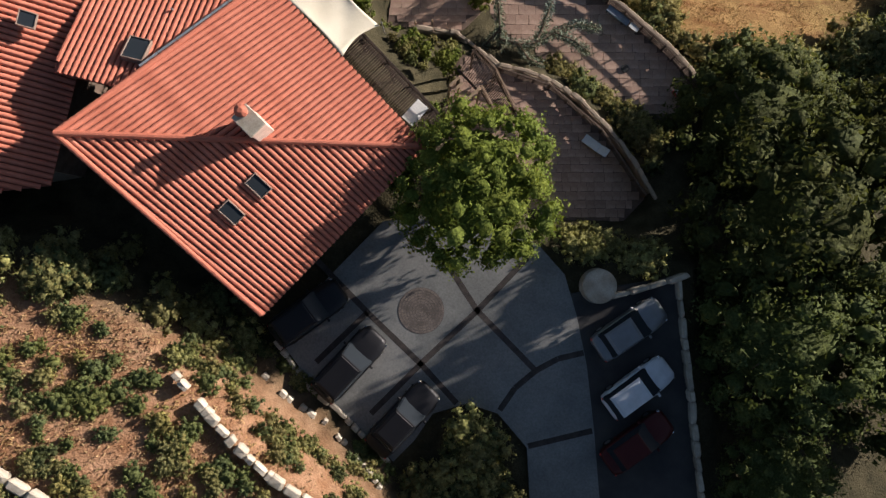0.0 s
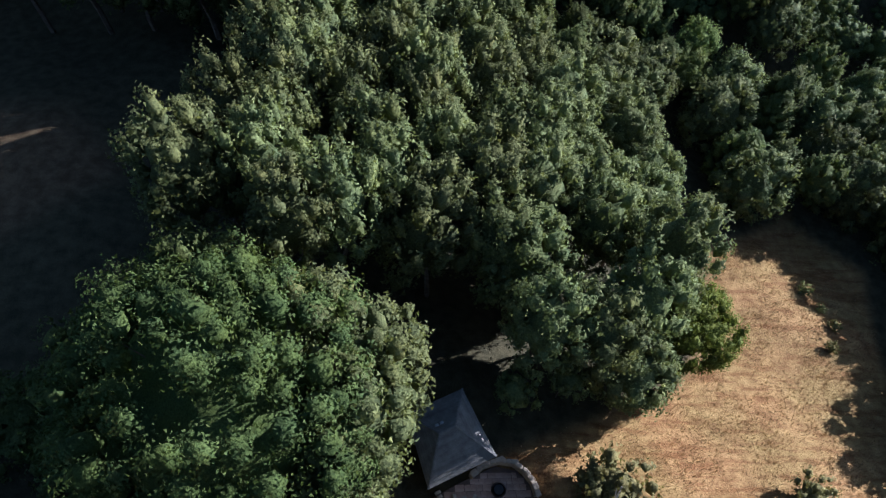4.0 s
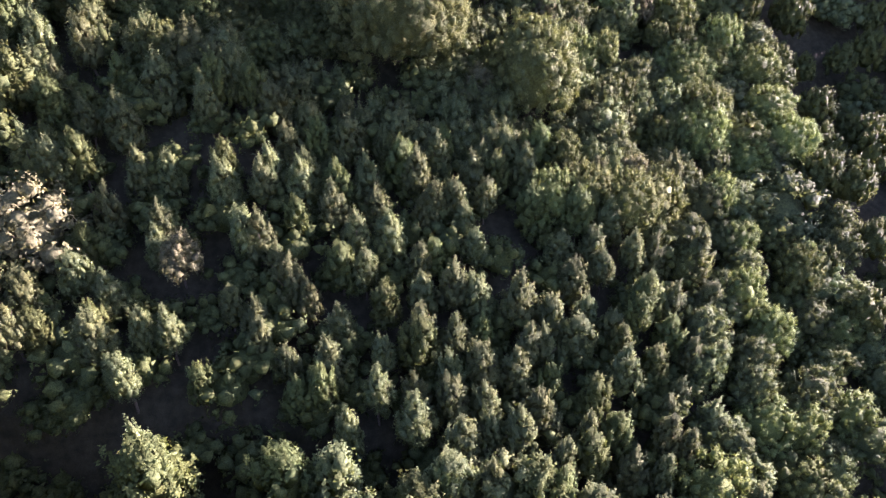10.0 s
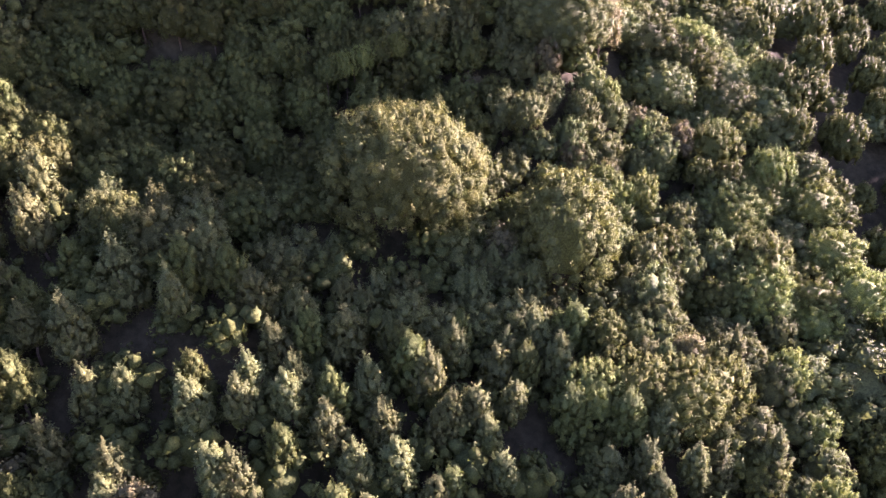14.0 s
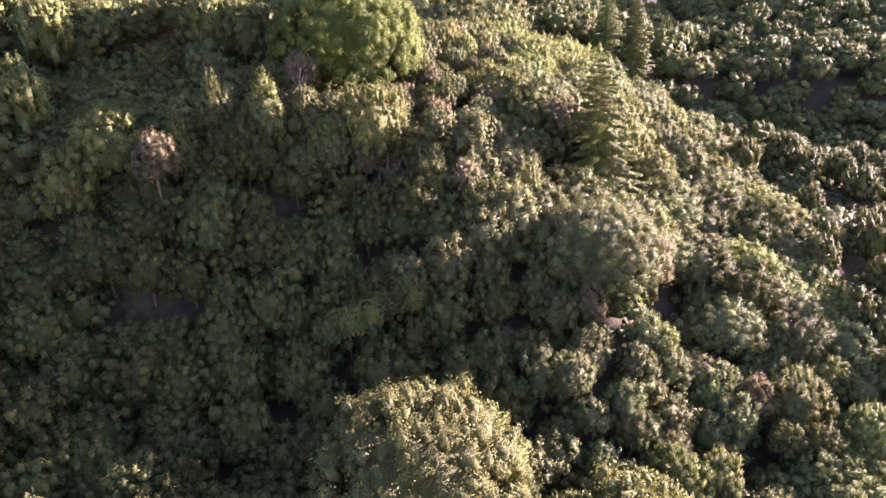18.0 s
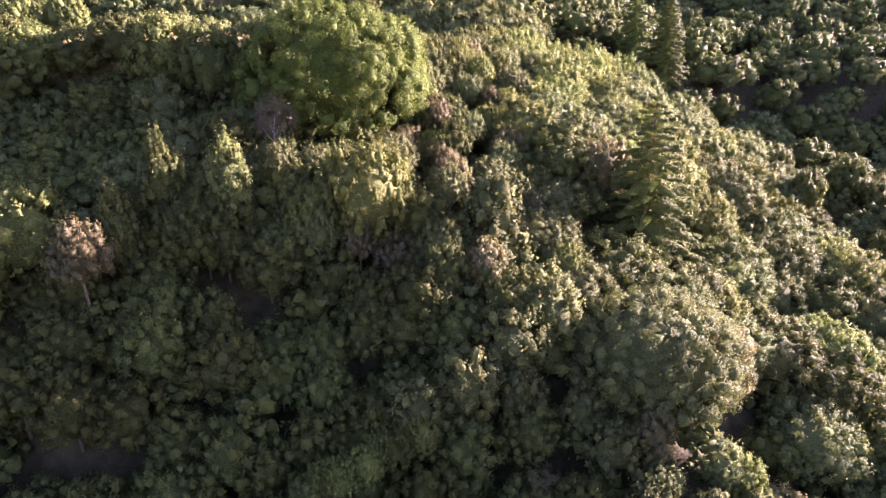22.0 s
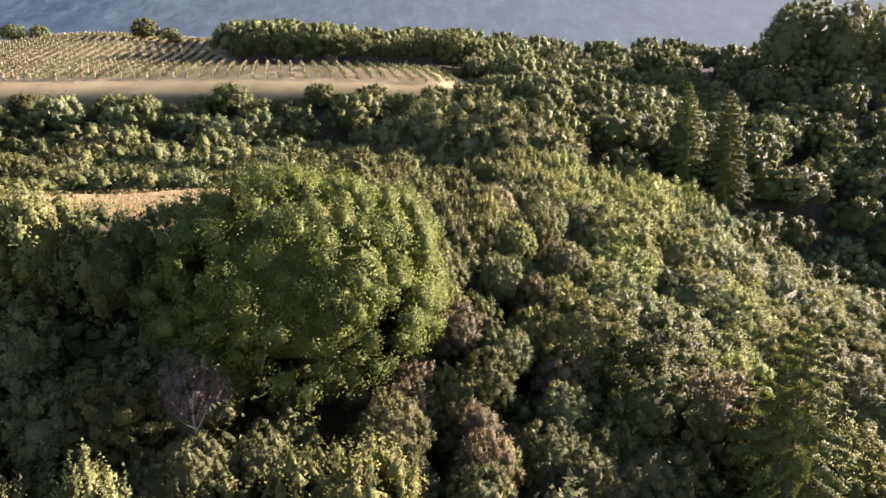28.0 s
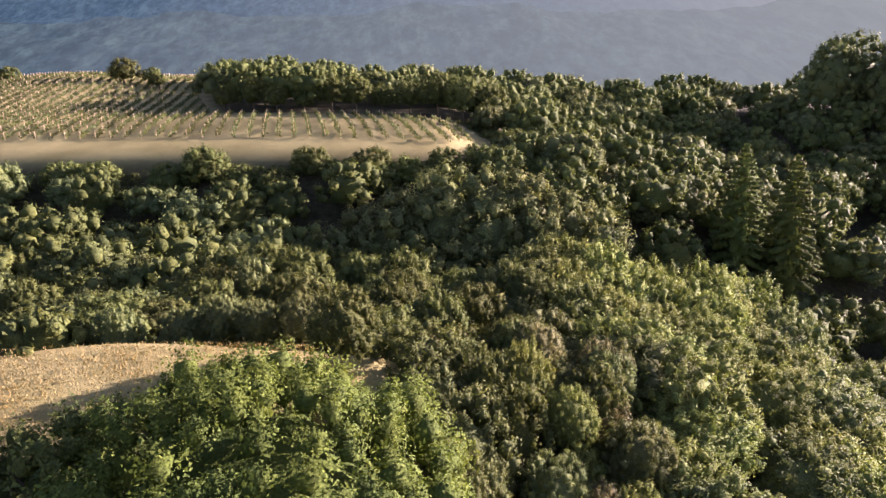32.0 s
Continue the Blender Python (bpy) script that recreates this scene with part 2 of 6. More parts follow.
M = {
    "tile": plain("terracotta", (0.42, 0.13, 0.08), (0.56, 0.20, 0.13), 0.5, 0.75, 0.25, fine=25, bump=0.3, per_object=0.04),
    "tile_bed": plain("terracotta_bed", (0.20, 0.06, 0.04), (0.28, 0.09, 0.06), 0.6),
    "concrete": plain("concrete", (0.14, 0.145, 0.142), (0.20, 0.202, 0.195), 0.35, 0.85, 0.2, fine=9, bump=0.15, per_object=0.05),
    "joint": plain("brick_joint", (0.10, 0.09, 0.085), (0.15, 0.13, 0.12), 2.0),
    "band": plain("dark_brick_band", (0.035, 0.031, 0.030), (0.065, 0.055, 0.050), 2.0, 0.85, 0.2, fine=14),
    "asphalt": plain("asphalt", (0.035, 0.035, 0.037), (0.06, 0.058, 0.056), 0.6, 0.9, 0.2, fine=40),
    "plaster": plain("plaster", (0.42, 0.34, 0.26), (0.52, 0.43, 0.33), 0.8),
    "wood_dark": plain("weathered_timber", (0.09, 0.06, 0.045), (0.15, 0.11, 0.085), 2.0, 0.8, 0.2, fine=18),
    "wood_mid": plain("brown_timber", (0.15, 0.10, 0.07), (0.24, 0.17, 0.125), 2.0, 0.8, 0.2, fine=18),
    "wood_light": plain("pale_timber", (0.32, 0.23, 0.15), (0.44, 0.33, 0.22), 2.0, 0.75, 0.2, fine=18),
    "stone": plain("pale_stone", (0.36, 0.31, 0.24), (0.50, 0.45, 0.37), 1.5, 0.85, 0.2, fine=12, bump=0.5, per_object=0.2),
    "paving": plain("reddish_paving", (0.36, 0.235, 0.18), (0.52, 0.37, 0.29), 0.6, 0.85, 0.2, fine=10, bump=0.3, per_object=0.13),
    "shingle": plain("grey_shingle", (0.13, 0.125, 0.12), (0.20, 0.19, 0.185), 1.5, 0.9, 0.15, fine=14, per_object=0.15),
    "canvas": plain("cream_canvas", (0.66, 0.60, 0.47), (0.74, 0.68, 0.55), 0.7, 0.85, 0.1, fine=40, bump=0.1),
    "bark": plain("bark", (0.09, 0.065, 0.045), (0.16, 0.125, 0.095), 3.0, 0.95, 0.1, fine=12, bump=0.6),
    "bark_pale": plain("pale_bark", (0.28, 0.25, 0.22), (0.40, 0.36, 0.32), 3.0, 0.95, 0.1, fine=12, bump=0.5),
    "glass": glass_mat("dark_glass"),
    "frame": plain("brown_frame", (0.20, 0.14, 0.11), (0.27, 0.20, 0.16), 3.0, 0.6, 0.3),
    "metal": plain("grey_metal", (0.30, 0.31, 0.32), (0.40, 0.41, 0.42), 3.0, 0.4, 0.5, 0.8),
    "rubber": plain("rubber", (0.015, 0.015, 0.015), (0.03, 0.03, 0.03), 5.0, 0.8),
    "chrome": plain("chrome", (0.6, 0.6, 0.6), (0.7, 0.7, 0.7), 5.0, 0.15, 0.5, 1.0, bump=0.0),
    "white": plain("white_plastic", (0.72, 0.72, 0.70), (0.80, 0.80, 0.78), 2.0, 0.5, 0.4),
    "red_paint": plain("red_plastic", (0.5, 0.03, 0.02), (0.6, 0.05, 0.03), 4.0, 0.45, 0.4),
    "black_metal": plain("black_metal", (0.02, 0.02, 0.022), (0.035, 0.035, 0.035), 5.0, 0.5, 0.4, 0.5),
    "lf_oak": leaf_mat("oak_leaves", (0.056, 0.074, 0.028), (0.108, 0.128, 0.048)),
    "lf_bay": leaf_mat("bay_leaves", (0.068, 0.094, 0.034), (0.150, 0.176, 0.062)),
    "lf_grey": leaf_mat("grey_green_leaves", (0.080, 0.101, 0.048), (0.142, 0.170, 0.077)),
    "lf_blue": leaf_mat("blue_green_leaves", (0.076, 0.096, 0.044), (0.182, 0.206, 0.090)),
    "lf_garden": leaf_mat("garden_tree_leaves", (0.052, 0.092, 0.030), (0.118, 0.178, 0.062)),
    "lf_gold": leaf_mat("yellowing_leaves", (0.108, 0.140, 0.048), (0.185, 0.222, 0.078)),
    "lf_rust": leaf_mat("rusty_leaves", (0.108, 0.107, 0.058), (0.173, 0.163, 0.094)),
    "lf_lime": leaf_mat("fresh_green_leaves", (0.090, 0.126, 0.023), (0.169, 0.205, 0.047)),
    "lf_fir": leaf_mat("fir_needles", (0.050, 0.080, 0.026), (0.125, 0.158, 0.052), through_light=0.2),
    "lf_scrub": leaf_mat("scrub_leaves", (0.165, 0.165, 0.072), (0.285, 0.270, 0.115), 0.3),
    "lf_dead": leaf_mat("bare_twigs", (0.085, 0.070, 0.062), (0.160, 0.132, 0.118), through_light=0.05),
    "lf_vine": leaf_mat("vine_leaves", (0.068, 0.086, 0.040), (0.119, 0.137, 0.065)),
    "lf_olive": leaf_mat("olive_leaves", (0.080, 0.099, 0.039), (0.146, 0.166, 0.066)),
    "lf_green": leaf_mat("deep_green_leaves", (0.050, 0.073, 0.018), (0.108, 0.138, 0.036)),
    "coping": plain("tan_coping", (0.30, 0.235, 0.175), (0.42, 0.34, 0.26), 1.2, 0.85, 0.2, fine=12, bump=0.4, per_object=0.08),
    "deck_wood": plain("dark_deck_timber", (0.040, 0.030, 0.025), (0.085, 0.062, 0.050), 2.0, 0.8, 0.2, fine=18, per_object=0.3),
    "joint_red": plain("paving_joint", (0.13, 0.09, 0.07), (0.20, 0.14, 0.11), 1.5),
    "lf_straw": leaf_mat("straw_coloured_grass", (0.235, 0.185, 0.085), (0.340, 0.275, 0.140), 0.1, 0.2),
    "lf_dry": leaf_mat("dry_grass_blades", (0.240, 0.155, 0.086), (0.360, 0.250, 0.154), 0.1, 0.2),
}

# ---- the lie of the land ----
def smooth_table(ys, vals, sigma=6.0):
    y = np.arange(-120.0, 1400.0, 2.0)
    v = np.interp(y, ys, vals)
    k = np.exp(-0.5 * (np.arange(-12, 13) * 2.0 / sigma) ** 2)
    return y, np.convolve(np.pad(v, 12, mode="edge"), k / k.sum(), mode="valid")


AXIS = smooth_table([-120, -60, -20, 0, 20, 37, 60, 85, 100, 125, 155, 172, 190, 200, 210, 222, 240, 250, 264, 285, 296, 304, 330, 390, 480, 600, 900, 1400],
                    [27, 15, 5, -2.4, -11, -19, -27, -31, -30, -15, 3, 8, 22, 27, 29, 33, 38, 37, 33, 37, 42, 50.5, 51.5, 48, 50, 30, -30, -60], 5.0)
FALL = smooth_table([-120, -20, 20, 37, 60, 100, 125, 155, 190, 215, 232, 250, 264, 305, 335, 400, 600, 1400],
                    [0.3, 0.3, 0.28, 0.28, 0.25, 0.2, 0.27, 0.38, 0.43, 0.42, 0.48, 0.42, 0.40, 0.42, 0.36, 0.12, 0.1, 0.0])
RISE = smooth_table([-120, 20, 50, 70, 100, 190, 215, 240, 280, 310, 1400], [0.3, 0.3, 0.5, 0.35, 0.24, 0.36, 0.4, 0.3, 0.15, 0.08, 0.05])


def poly_distance(poly, x, y):
    """Distance to a closed outline, negative inside."""
    d2, inside = np.full(x.shape, 1e12), np.zeros(x.shape, bool)
    for (ax, ay), (bx, by) in zip(poly, poly[1:] + poly[:1]):
        ex, ey = bx - ax, by - ay
        s = np.clip(((x - ax) * ex + (y - ay) * ey) / (ex * ex + ey * ey), 0, 1)
        d2 = np.minimum(d2, (x - ax - s * ex) ** 2 + (y - ay - s * ey) ** 2)
        if ay != by:
            inside ^= ((ay > y) != (by > y)) & (x < (y - ay) / (by - ay) * ex + ax)
    return np.where(inside, -1.0, 1.0) * np.sqrt(d2)


def step(v, a, b):
    s = np.clip((v - a) / (b - a), 0, 1)
    return s * s * (3 - 2 * s)


COURT = [(-30, 24), (-16, 19.5), (-9.5, 15), (-1, 6.5), (2, 3), (7.4, -0.2), (14.6, -1.4), (15.6, -16), (4, -19), (-3.4, -12.6), (-7.7, -8.5), (-10.5, -5.5), (-17, 0.5), (-24, 3), (-33, 8)]
LOW_TERRACE = [(-0.5, 8.6), (1, 13.5), (4, 12.5), (7.4, 11.3), (11, 8.2), (14, 3.6), (12, 1.5), (6, 2.2), (2, 5)]
ROUND_TERRACE = [(3.3, 17.6), (4.8, 19.7), (7.9, 19.6), (11.7, 18.2), (14.5, 16.0), (17.6, 13.1), (18.4, 11.2), (16.5, 9.2), (13.6, 10.2), (8.5, 13.4), (4.6, 15.2)]
GAZEBO_PAD = [(-2, 26), (8.8, 24), (9, 28), (5.5, 30), (3, 36), (-2.5, 33.5)]
PATH_PAD = [(-4, 16), (1.0, 15.2), (3.2, 17.5), (2.6, 20), (-3.6, 18.8)]
PADS = [(COURT, -1.75, 2.5), (LOW_TERRACE, -9.0, 1.2), (PATH_PAD, -11.2, 1.5), (ROUND_TERRACE, -12.25, 1.2), (GAZEBO_PAD, -18.6, 2.0)]
MEADOW = [(5, 28.5), (9.5, 24), (13, 21), (19, 16), (30, 17), (41, 24), (49, 38), (54, 54), (47, 62), (33.6, 55), (30.5, 43), (24, 36.5), (15.2, 32.4)]
HILL_MEADOW = [(-60, 222), (-40, 221), (-28, 223.5), (-14, 229), (-9, 232.5), (-7, 235.5), (-9, 238), (-15, 238), (-25, 236.5), (-40, 234.5), (-60, 232)]
BARE_BANK = [(-60, -30), (-2, -30), (-4, -14), (-9, -9), (-13.5, -5.5), (-20, -2.5), (-30, 0), (-60, 2)]
DRY_SLOPE = [(-70, 49), (-38, 49), (-31, 57), (-38, 63), (-70, 66)]
VINEYARD = [(-260, 307), (-60, 305), (-35, 304.5), (-2, 307), (7, 322), (3, 338), (-10, 349), (-52, 352), (-64, 385), (-86, 470), (-110, 505), (-260, 510)]


# heights of the treetops, stretch by stretch
GULLY_TOPS = [(-18.3, 57, 0.6), (-4.6, 63.8, -6.1), (6.4, 70.2, -12.7), (20.1, 83.7, -24), (29.3, 88.7, -30.6), (17.1, 55.3, -10.1), (8.8, 43.7, -5.6), (-7.2, 35.5, 3.7), (-15.3, 35.6, 7.9), (24.1, 44.6, -17.9), (-34.8, 95.4, -7), (-15.4, 94.3, -12.3), (-20.2, 86.8, -7.8), (-3.7, 85.2, -14.7), (4.8, 85.2, -14.8), (32.8, 101.1, -21.4)]
HILLFOOT_TOPS = [(-10, 149, 4), (0, 148, 3), (9, 150, 3), (-17, 157, 9), (57.3, 119, -24.3), (-45.4, 121.5, 3.6), (-28.8, 118.9, -0.4), (-34.2, 118.4, -1.6), (-20.9, 137.1, 9.1), (-14.2, 137.5, 2.4), (-4.2, 134.1, 1.6), (2.6, 136.2, 1.3), (8.4, 140, 0.2), (17.5, 134.5, -3.1), (26.4, 134.1, -3.9), (59.3, 145.3, -10.9), (-47, 150.9, 16.6), (-30.8, 146.2, 14.1), (-21.5, 141.6, 9.8), (31.5, 140, -5.4), (49.5, 143.4, -9.8), (-31.3, 150, 13.6), (-40.1, 156.2, 13.2), (31.8, 156, -0.6)]
HILL_TOPS = [(6, 165, 9), (28, 168, 5), (-30, 190, 35), (-14, 191, 32), (20, 178, 16), (59.9, 176.4, 2.9), (-30, 160.4, 13.7), (-21.5, 167, 15.2), (-12.8, 174.5, 18.2), (-6.4, 178.2, 20.8), (13.9, 171.3, 13.8), (3.8, 176.2, 15.3), (-25.2, 181.2, 27), (-38.1, 163.6, 13.2), (-40.7, 174.7, 19.5), (-18.3, 176.8, 19.6), (-36.9, 179, 29.5), (-17.9, 188.8, 29.6), (11.4, 185.2, 22.3), (22.1, 183.4, 23.3), (32.8, 178.8, 8.7), (48.3, 164.1, -2.2)]
CREST_TOPS = [(25, 203, 20), (30.5, 207, 20), (20.5, 206, 25), (-20, 205, 41), (-10, 206, 40), (-28, 205, 44), (4.8, 196.6, 35.9), (15, 215.9, 36.2), (46.4, 216.6, 20.7), (2.5, 198, 36.3), (19.8, 214.8, 35.7), (-19.4, 203.4, 46.5), (7.7, 217.6, 37.4), (-1.9, 209.2, 38), (36.8, 203.1, 15.3), (56.4, 199.4, 8.6)]
RIDGE_TOPS = [(-58.8, 265.5, 47.8), (-51.6, 267.8, 48.2), (-52.8, 283, 48), (-33, 249, 48.6), (-20, 250, 47), (-8, 250, 46.5), (-46, 246, 49), (53, 256.6, 27), (30.5, 266.5, 39.5), (-1, 237.2, 48), (20.6, 257.2, 43.2), (9.4, 240.2, 43.8), (19.4, 236.4, 41.8), (59, 232.6, 15.4), (-32.4, 229, 52)]
TOPS = np.array(GULLY_TOPS + HILLFOOT_TOPS + HILL_TOPS + CREST_TOPS + RIDGE_TOPS)


def span(p, q):
    return np.linalg.norm(p[:, None, :2] - q[None, :, :2], axis=2)


def canopy_weights():
    """A smooth sheet through the treetops."""
    n = len(TOPS)
    A = np.zeros((n + 3, n + 3))
    A[:n, :n] = span(TOPS, TOPS) - 2.5 * np.eye(n)
    A[:n, n:] = np.concatenate([np.ones((n, 1)), TOPS[:, :2]], axis=1)
    A[n:, :n] = A[:n, n:].T
    return np.linalg.solve(A, np.concatenate([TOPS[:, 2], np.zeros(3)]))


CANOPY = canopy_weights()


def canopy_at(x, y):
    d = np.hypot(TOPS[:, 0] - x[:, None], TOPS[:, 1] - y[:, None])
    return d @ CANOPY[:-3] + CANOPY[-3] + CANOPY[-2] * x + CANOPY[-1] * y


def canopy(x, y):
    return float(canopy_at(np.array([x]), np.array([y]))[0])


def height(x, y):
    x, y = np.atleast_1d(np.asarray(x, float)), np.atleast_1d(np.asarray(y, float))
    a, f, r = np.interp(y, *AXIS), np.interp(y, *FALL), np.interp(y, *RISE)
    right = 95 * np.tanh(np.maximum(x, 0) / 95)
    left = 26 * np.tanh(np.maximum(-x, 0) / 26)
    z = a - f * right + r * left
    away = step(np.hypot(x + 5, y - 5), 35, 70) * (1 - step(y, 285, 296))
    z = z + away * (0.9 * np.sin(x / 9.0 + 1.3 * np.sin(y / 17.0)) * np.cos(y / 11.0) + 0.5 * np.sin(x / 3.7 + y / 5.1))
    # vineyard knoll and the shaded hollow under the ridge
    z = z + 8.5 * np.exp(-(((x + 115) / 48) ** 2 + ((y - 405) / 55) ** 2))
    z = z - 12 * np.exp(-(((x + 23) / 20) ** 2 + ((y - 175) / 14) ** 2))
    z = z - 8 * np.exp(-(((x + 42) / 18) ** 2 + ((y - 157) / 11) ** 2))
    # the far side of the ravine
    z = z + 5 * np.tanh(0.3 / 5 * np.maximum(x - 92, 0)) * step(y, 130, 190) * (1 - step(y, 360, 430))
    # under the woods the ground keeps below the treetops
    w = step(y, 97, 107) * (1 - step(y, 252, 266)) * step(x, -64, -56) * (1 - step(x, 60, 70))
    tops = np.zeros(x.shape)
    tops[w > 0] = canopy_at(x[w > 0], y[w > 0])
    z = np.where(w > 0, z * (1 - w) + w * np.clip(z, tops - 8.0, tops - 4.0), z)
    w = 1 - step(poly_distance(HILL_MEADOW, x, y), -1, 6)
    z = z * (1 - 0.92 * w) + 0.92 * w * (47.6 + 3.0 * np.tanh(0.14 / 3.0 * np.maximum(-10 - x, 0)))
    for poly, level, band in PADS:
        w = 1 - step(poly_distance(poly, x, y), 0.0, band)
        z = z * (1 - w) + level * w
    return z


def h1(x, y):
    return float(height(x, y)[0])


def grown(lo, hi, fine, reach):
    """Grid lines: even from lo to hi, then ever wider out to reach."""
    v, s = [lo], fine
    mid = list(np.arange(lo, hi + fine / 2, fine))
    out = []
    p, s = hi, fine
    while p < reach[1]:
        s *= 1.13
        p += s
        out.append(p)
    back, p, s = [], lo, fine
    while p > reach[0]:
        s *= 1.13
        p -= s
        back.append(p)
    return np.array(back[::-1] + mid + out)


def grid_mesh(name, xs, ys, zfun):
    X, Y = np.meshgrid(xs, ys)
    Z = zfun(X.ravel(), Y.ravel())
    me = bpy.data.meshes.new(name)
    nx, ny = len(xs), len(ys)
    i = (np.arange(ny - 1)[:, None] * nx + np.arange(nx - 1)[None, :]).ravel()
    quads = np.stack([i, i + 1, i + nx + 1, i + nx], 1)
    fill_mesh(me, np.stack([X.ravel(), Y.ravel(), Z], 1), quads)
    return me


def fill_mesh(me, verts, quads, smooth=True):
    me.vertices.add(len(verts))
    me.vertices.foreach_set("co", np.ascontiguousarray(verts, dtype=np.float32).ravel())
    k = quads.shape[1]
    me.loops.add(quads.size)
    me.loops.foreach_set("vertex_index", quads.astype(np.int32).ravel())
    me.polygons.add(len(quads))
    me.polygons.foreach_set("loop_start", np.arange(0, quads.size, k, dtype=np.int32))
    me.polygons.foreach_set("use_smooth", np.full(len(quads), smooth))
    me.update(calc_edges=True)


ys_far = grown(62, 345, 3.0, (62, 3000))
ys = np.concatenate([grown(-26, 61, 1.0, (-600, 61))[:-1], ys_far])
ys = np.unique(np.round(ys[ys <= 3000], 3))
xs = grown(-48, 62, 1.1, (-2200, 2200))
gme = grid_mesh("ground", xs, ys, height)
gx = np.empty(len(gme.vertices) * 3, np.float32)
gme.vertices.foreach_get("co", gx)
gx = gx.reshape(-1, 3).astype(float)
dry = np.zeros(len(gx))
dry = 1 - step(poly_distance(MEADOW, gx[:, 0], gx[:, 1]), -0.5, 1.5)
earth = np.zeros(len(gx))
for poly, soft, bare in ((BARE_BANK, 1.5, 1.0), (DRY_SLOPE, 4.0, 0.18)):
    earth = np.maximum(earth, bare - bare * step(poly_distance(poly, gx[:, 0], gx[:, 1]), -0.5, soft))
vines = np.maximum(1 - step(poly_distance(VINEYARD, gx[:, 0], gx[:, 1]), -0.5, 4.0), 0.95 * (1 - step(poly_distance(HILL_MEADOW, gx[:, 0], gx[:, 1]), -0.5, 2.0)))
cover = gme.color_attributes.new("cover", "FLOAT_COLOR", "POINT")
cover.data.foreach_set("color", np.stack([dry, earth, vines, 0 * dry + 1], 1).astype(np.float32).ravel())
gme.materials.append(ground_mat())
tagged(new("ground", gme), "steep dry hillside ground with leaf litter and bleached grass", "ground", kind="structure")

# far mountains
def ridge(name, y0, depth, base, crest, seed, mat, wave):
    def z(x, y):
        s = np.clip((y - y0) / depth, 0, 1)
        f = np.array([noise.fractal(Vector((a / wave, b / wave, seed)), 0.9, 2.1, 7) for a, b in zip(x, y)])
        spur = np.array([abs(noise.noise(Vector((a / 190.0 + 0.3 * s_, b / 420.0, seed + 7)))) for a, b, s_ in zip(x, y, s)])
        left = 1 + 0.16 * np.exp(-(((x + 1150) / 420) ** 2))
        return base + (crest - base) * (s ** 0.75 * left + s * 0.16 * f - 0.5 * spur * s * (1.05 - s))
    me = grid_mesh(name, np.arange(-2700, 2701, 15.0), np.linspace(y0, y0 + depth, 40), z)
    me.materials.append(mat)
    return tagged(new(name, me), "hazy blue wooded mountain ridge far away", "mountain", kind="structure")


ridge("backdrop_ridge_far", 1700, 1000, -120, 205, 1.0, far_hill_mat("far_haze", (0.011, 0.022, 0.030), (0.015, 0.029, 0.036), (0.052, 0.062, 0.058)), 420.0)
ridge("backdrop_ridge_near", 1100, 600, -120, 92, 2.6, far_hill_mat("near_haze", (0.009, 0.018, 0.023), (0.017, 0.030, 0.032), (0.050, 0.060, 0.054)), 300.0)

# ---- mesh tools ----
def part(name, data, mat, parent=None, label=""):
    """Links a bmesh or mesh as one object, under a thing or part if one is given."""
    if isinstance(data, bmesh.types.BMesh):
        me = bpy.data.meshes.new(name)
        data.to_mesh(me)
        data.free()
    else:
        me = data
    if mat is not None and not me.materials:
        me.materials.append(mat)
    ob = new(name, me)
    ob.parent = parent
    return tagged(ob, label) if label else ob


def thing(name, label, category, group="", kind="", at=None):
    ob = new(name)
    ob.empty_display_size = 0.3
    if at is not None:
        ob.matrix_basis = at
    return tagged(ob, label, category, group, kind)


def unit(v):
    return v / np.maximum(np.linalg.norm(v, axis=-1, keepdims=True), 1e-9)


def leaf_mesh(name, C, N, size, rng, mat, loose=0.5, slim=0.6, soft=2.4, body=None):
    """Many small leaf sprays: a pointed blade at each C, facing about N; body: vertices, triangles and facings of the leafy masses below them."""
    n = len(C)
    nrm = unit(N + loose * rng.normal(size=(n, 3)))
    t = unit(np.cross(nrm, rng.normal(size=(n, 3))) + 0.25 * N)
    b = unit(np.cross(nrm, t))
    h = (size * rng.uniform(0.6, 1.25, n))[:, None]
    w = h * slim
    V = np.stack([C + t * h, C - t * 0.75 * h + b * w * 1.1, C - t * 0.75 * h - b * w * 1.1], 1).reshape(-1, 3)
    lean = np.repeat(unit(nrm + soft * N), 3, axis=0)
    T = np.arange(len(V)).reshape(-1, 3)
    if body is not None:
        T = np.concatenate([T, body[1] + len(V)])
        V, lean = np.concatenate([V, body[0]]), np.concatenate([lean, body[2]])
    me = bpy.data.meshes.new(name)
    fill_mesh(me, V, T, True)
    me.normals_split_custom_set_from_vertices(lean.tolist())
    me.materials.append(mat)
    NORMALS[me.name] = (lean, T)
    return me


NORMALS = {}


def sphere_dirs(rng, n, low=-1.0):
    z = rng.uniform(low, 1, n)
    a = rng.uniform(0, 2 * np.pi, n)
    s = np.sqrt(np.maximum(0, 1 - z * z))
    return np.stack([s * np.cos(a), s * np.sin(a), z], 1)


def ico(sub):
    bm = bmesh.new()
    bmesh.ops.create_icosphere(bm, subdivisions=sub, radius=1.0)
    v = np.array([tuple(q.co) for q in bm.verts])
    f = np.array([[q.index for q in t.verts] for t in bm.faces])
    bm.free()
    return unit(v), f


ICO = {1: ico(1), 2: ico(2), 3: ico(3)}


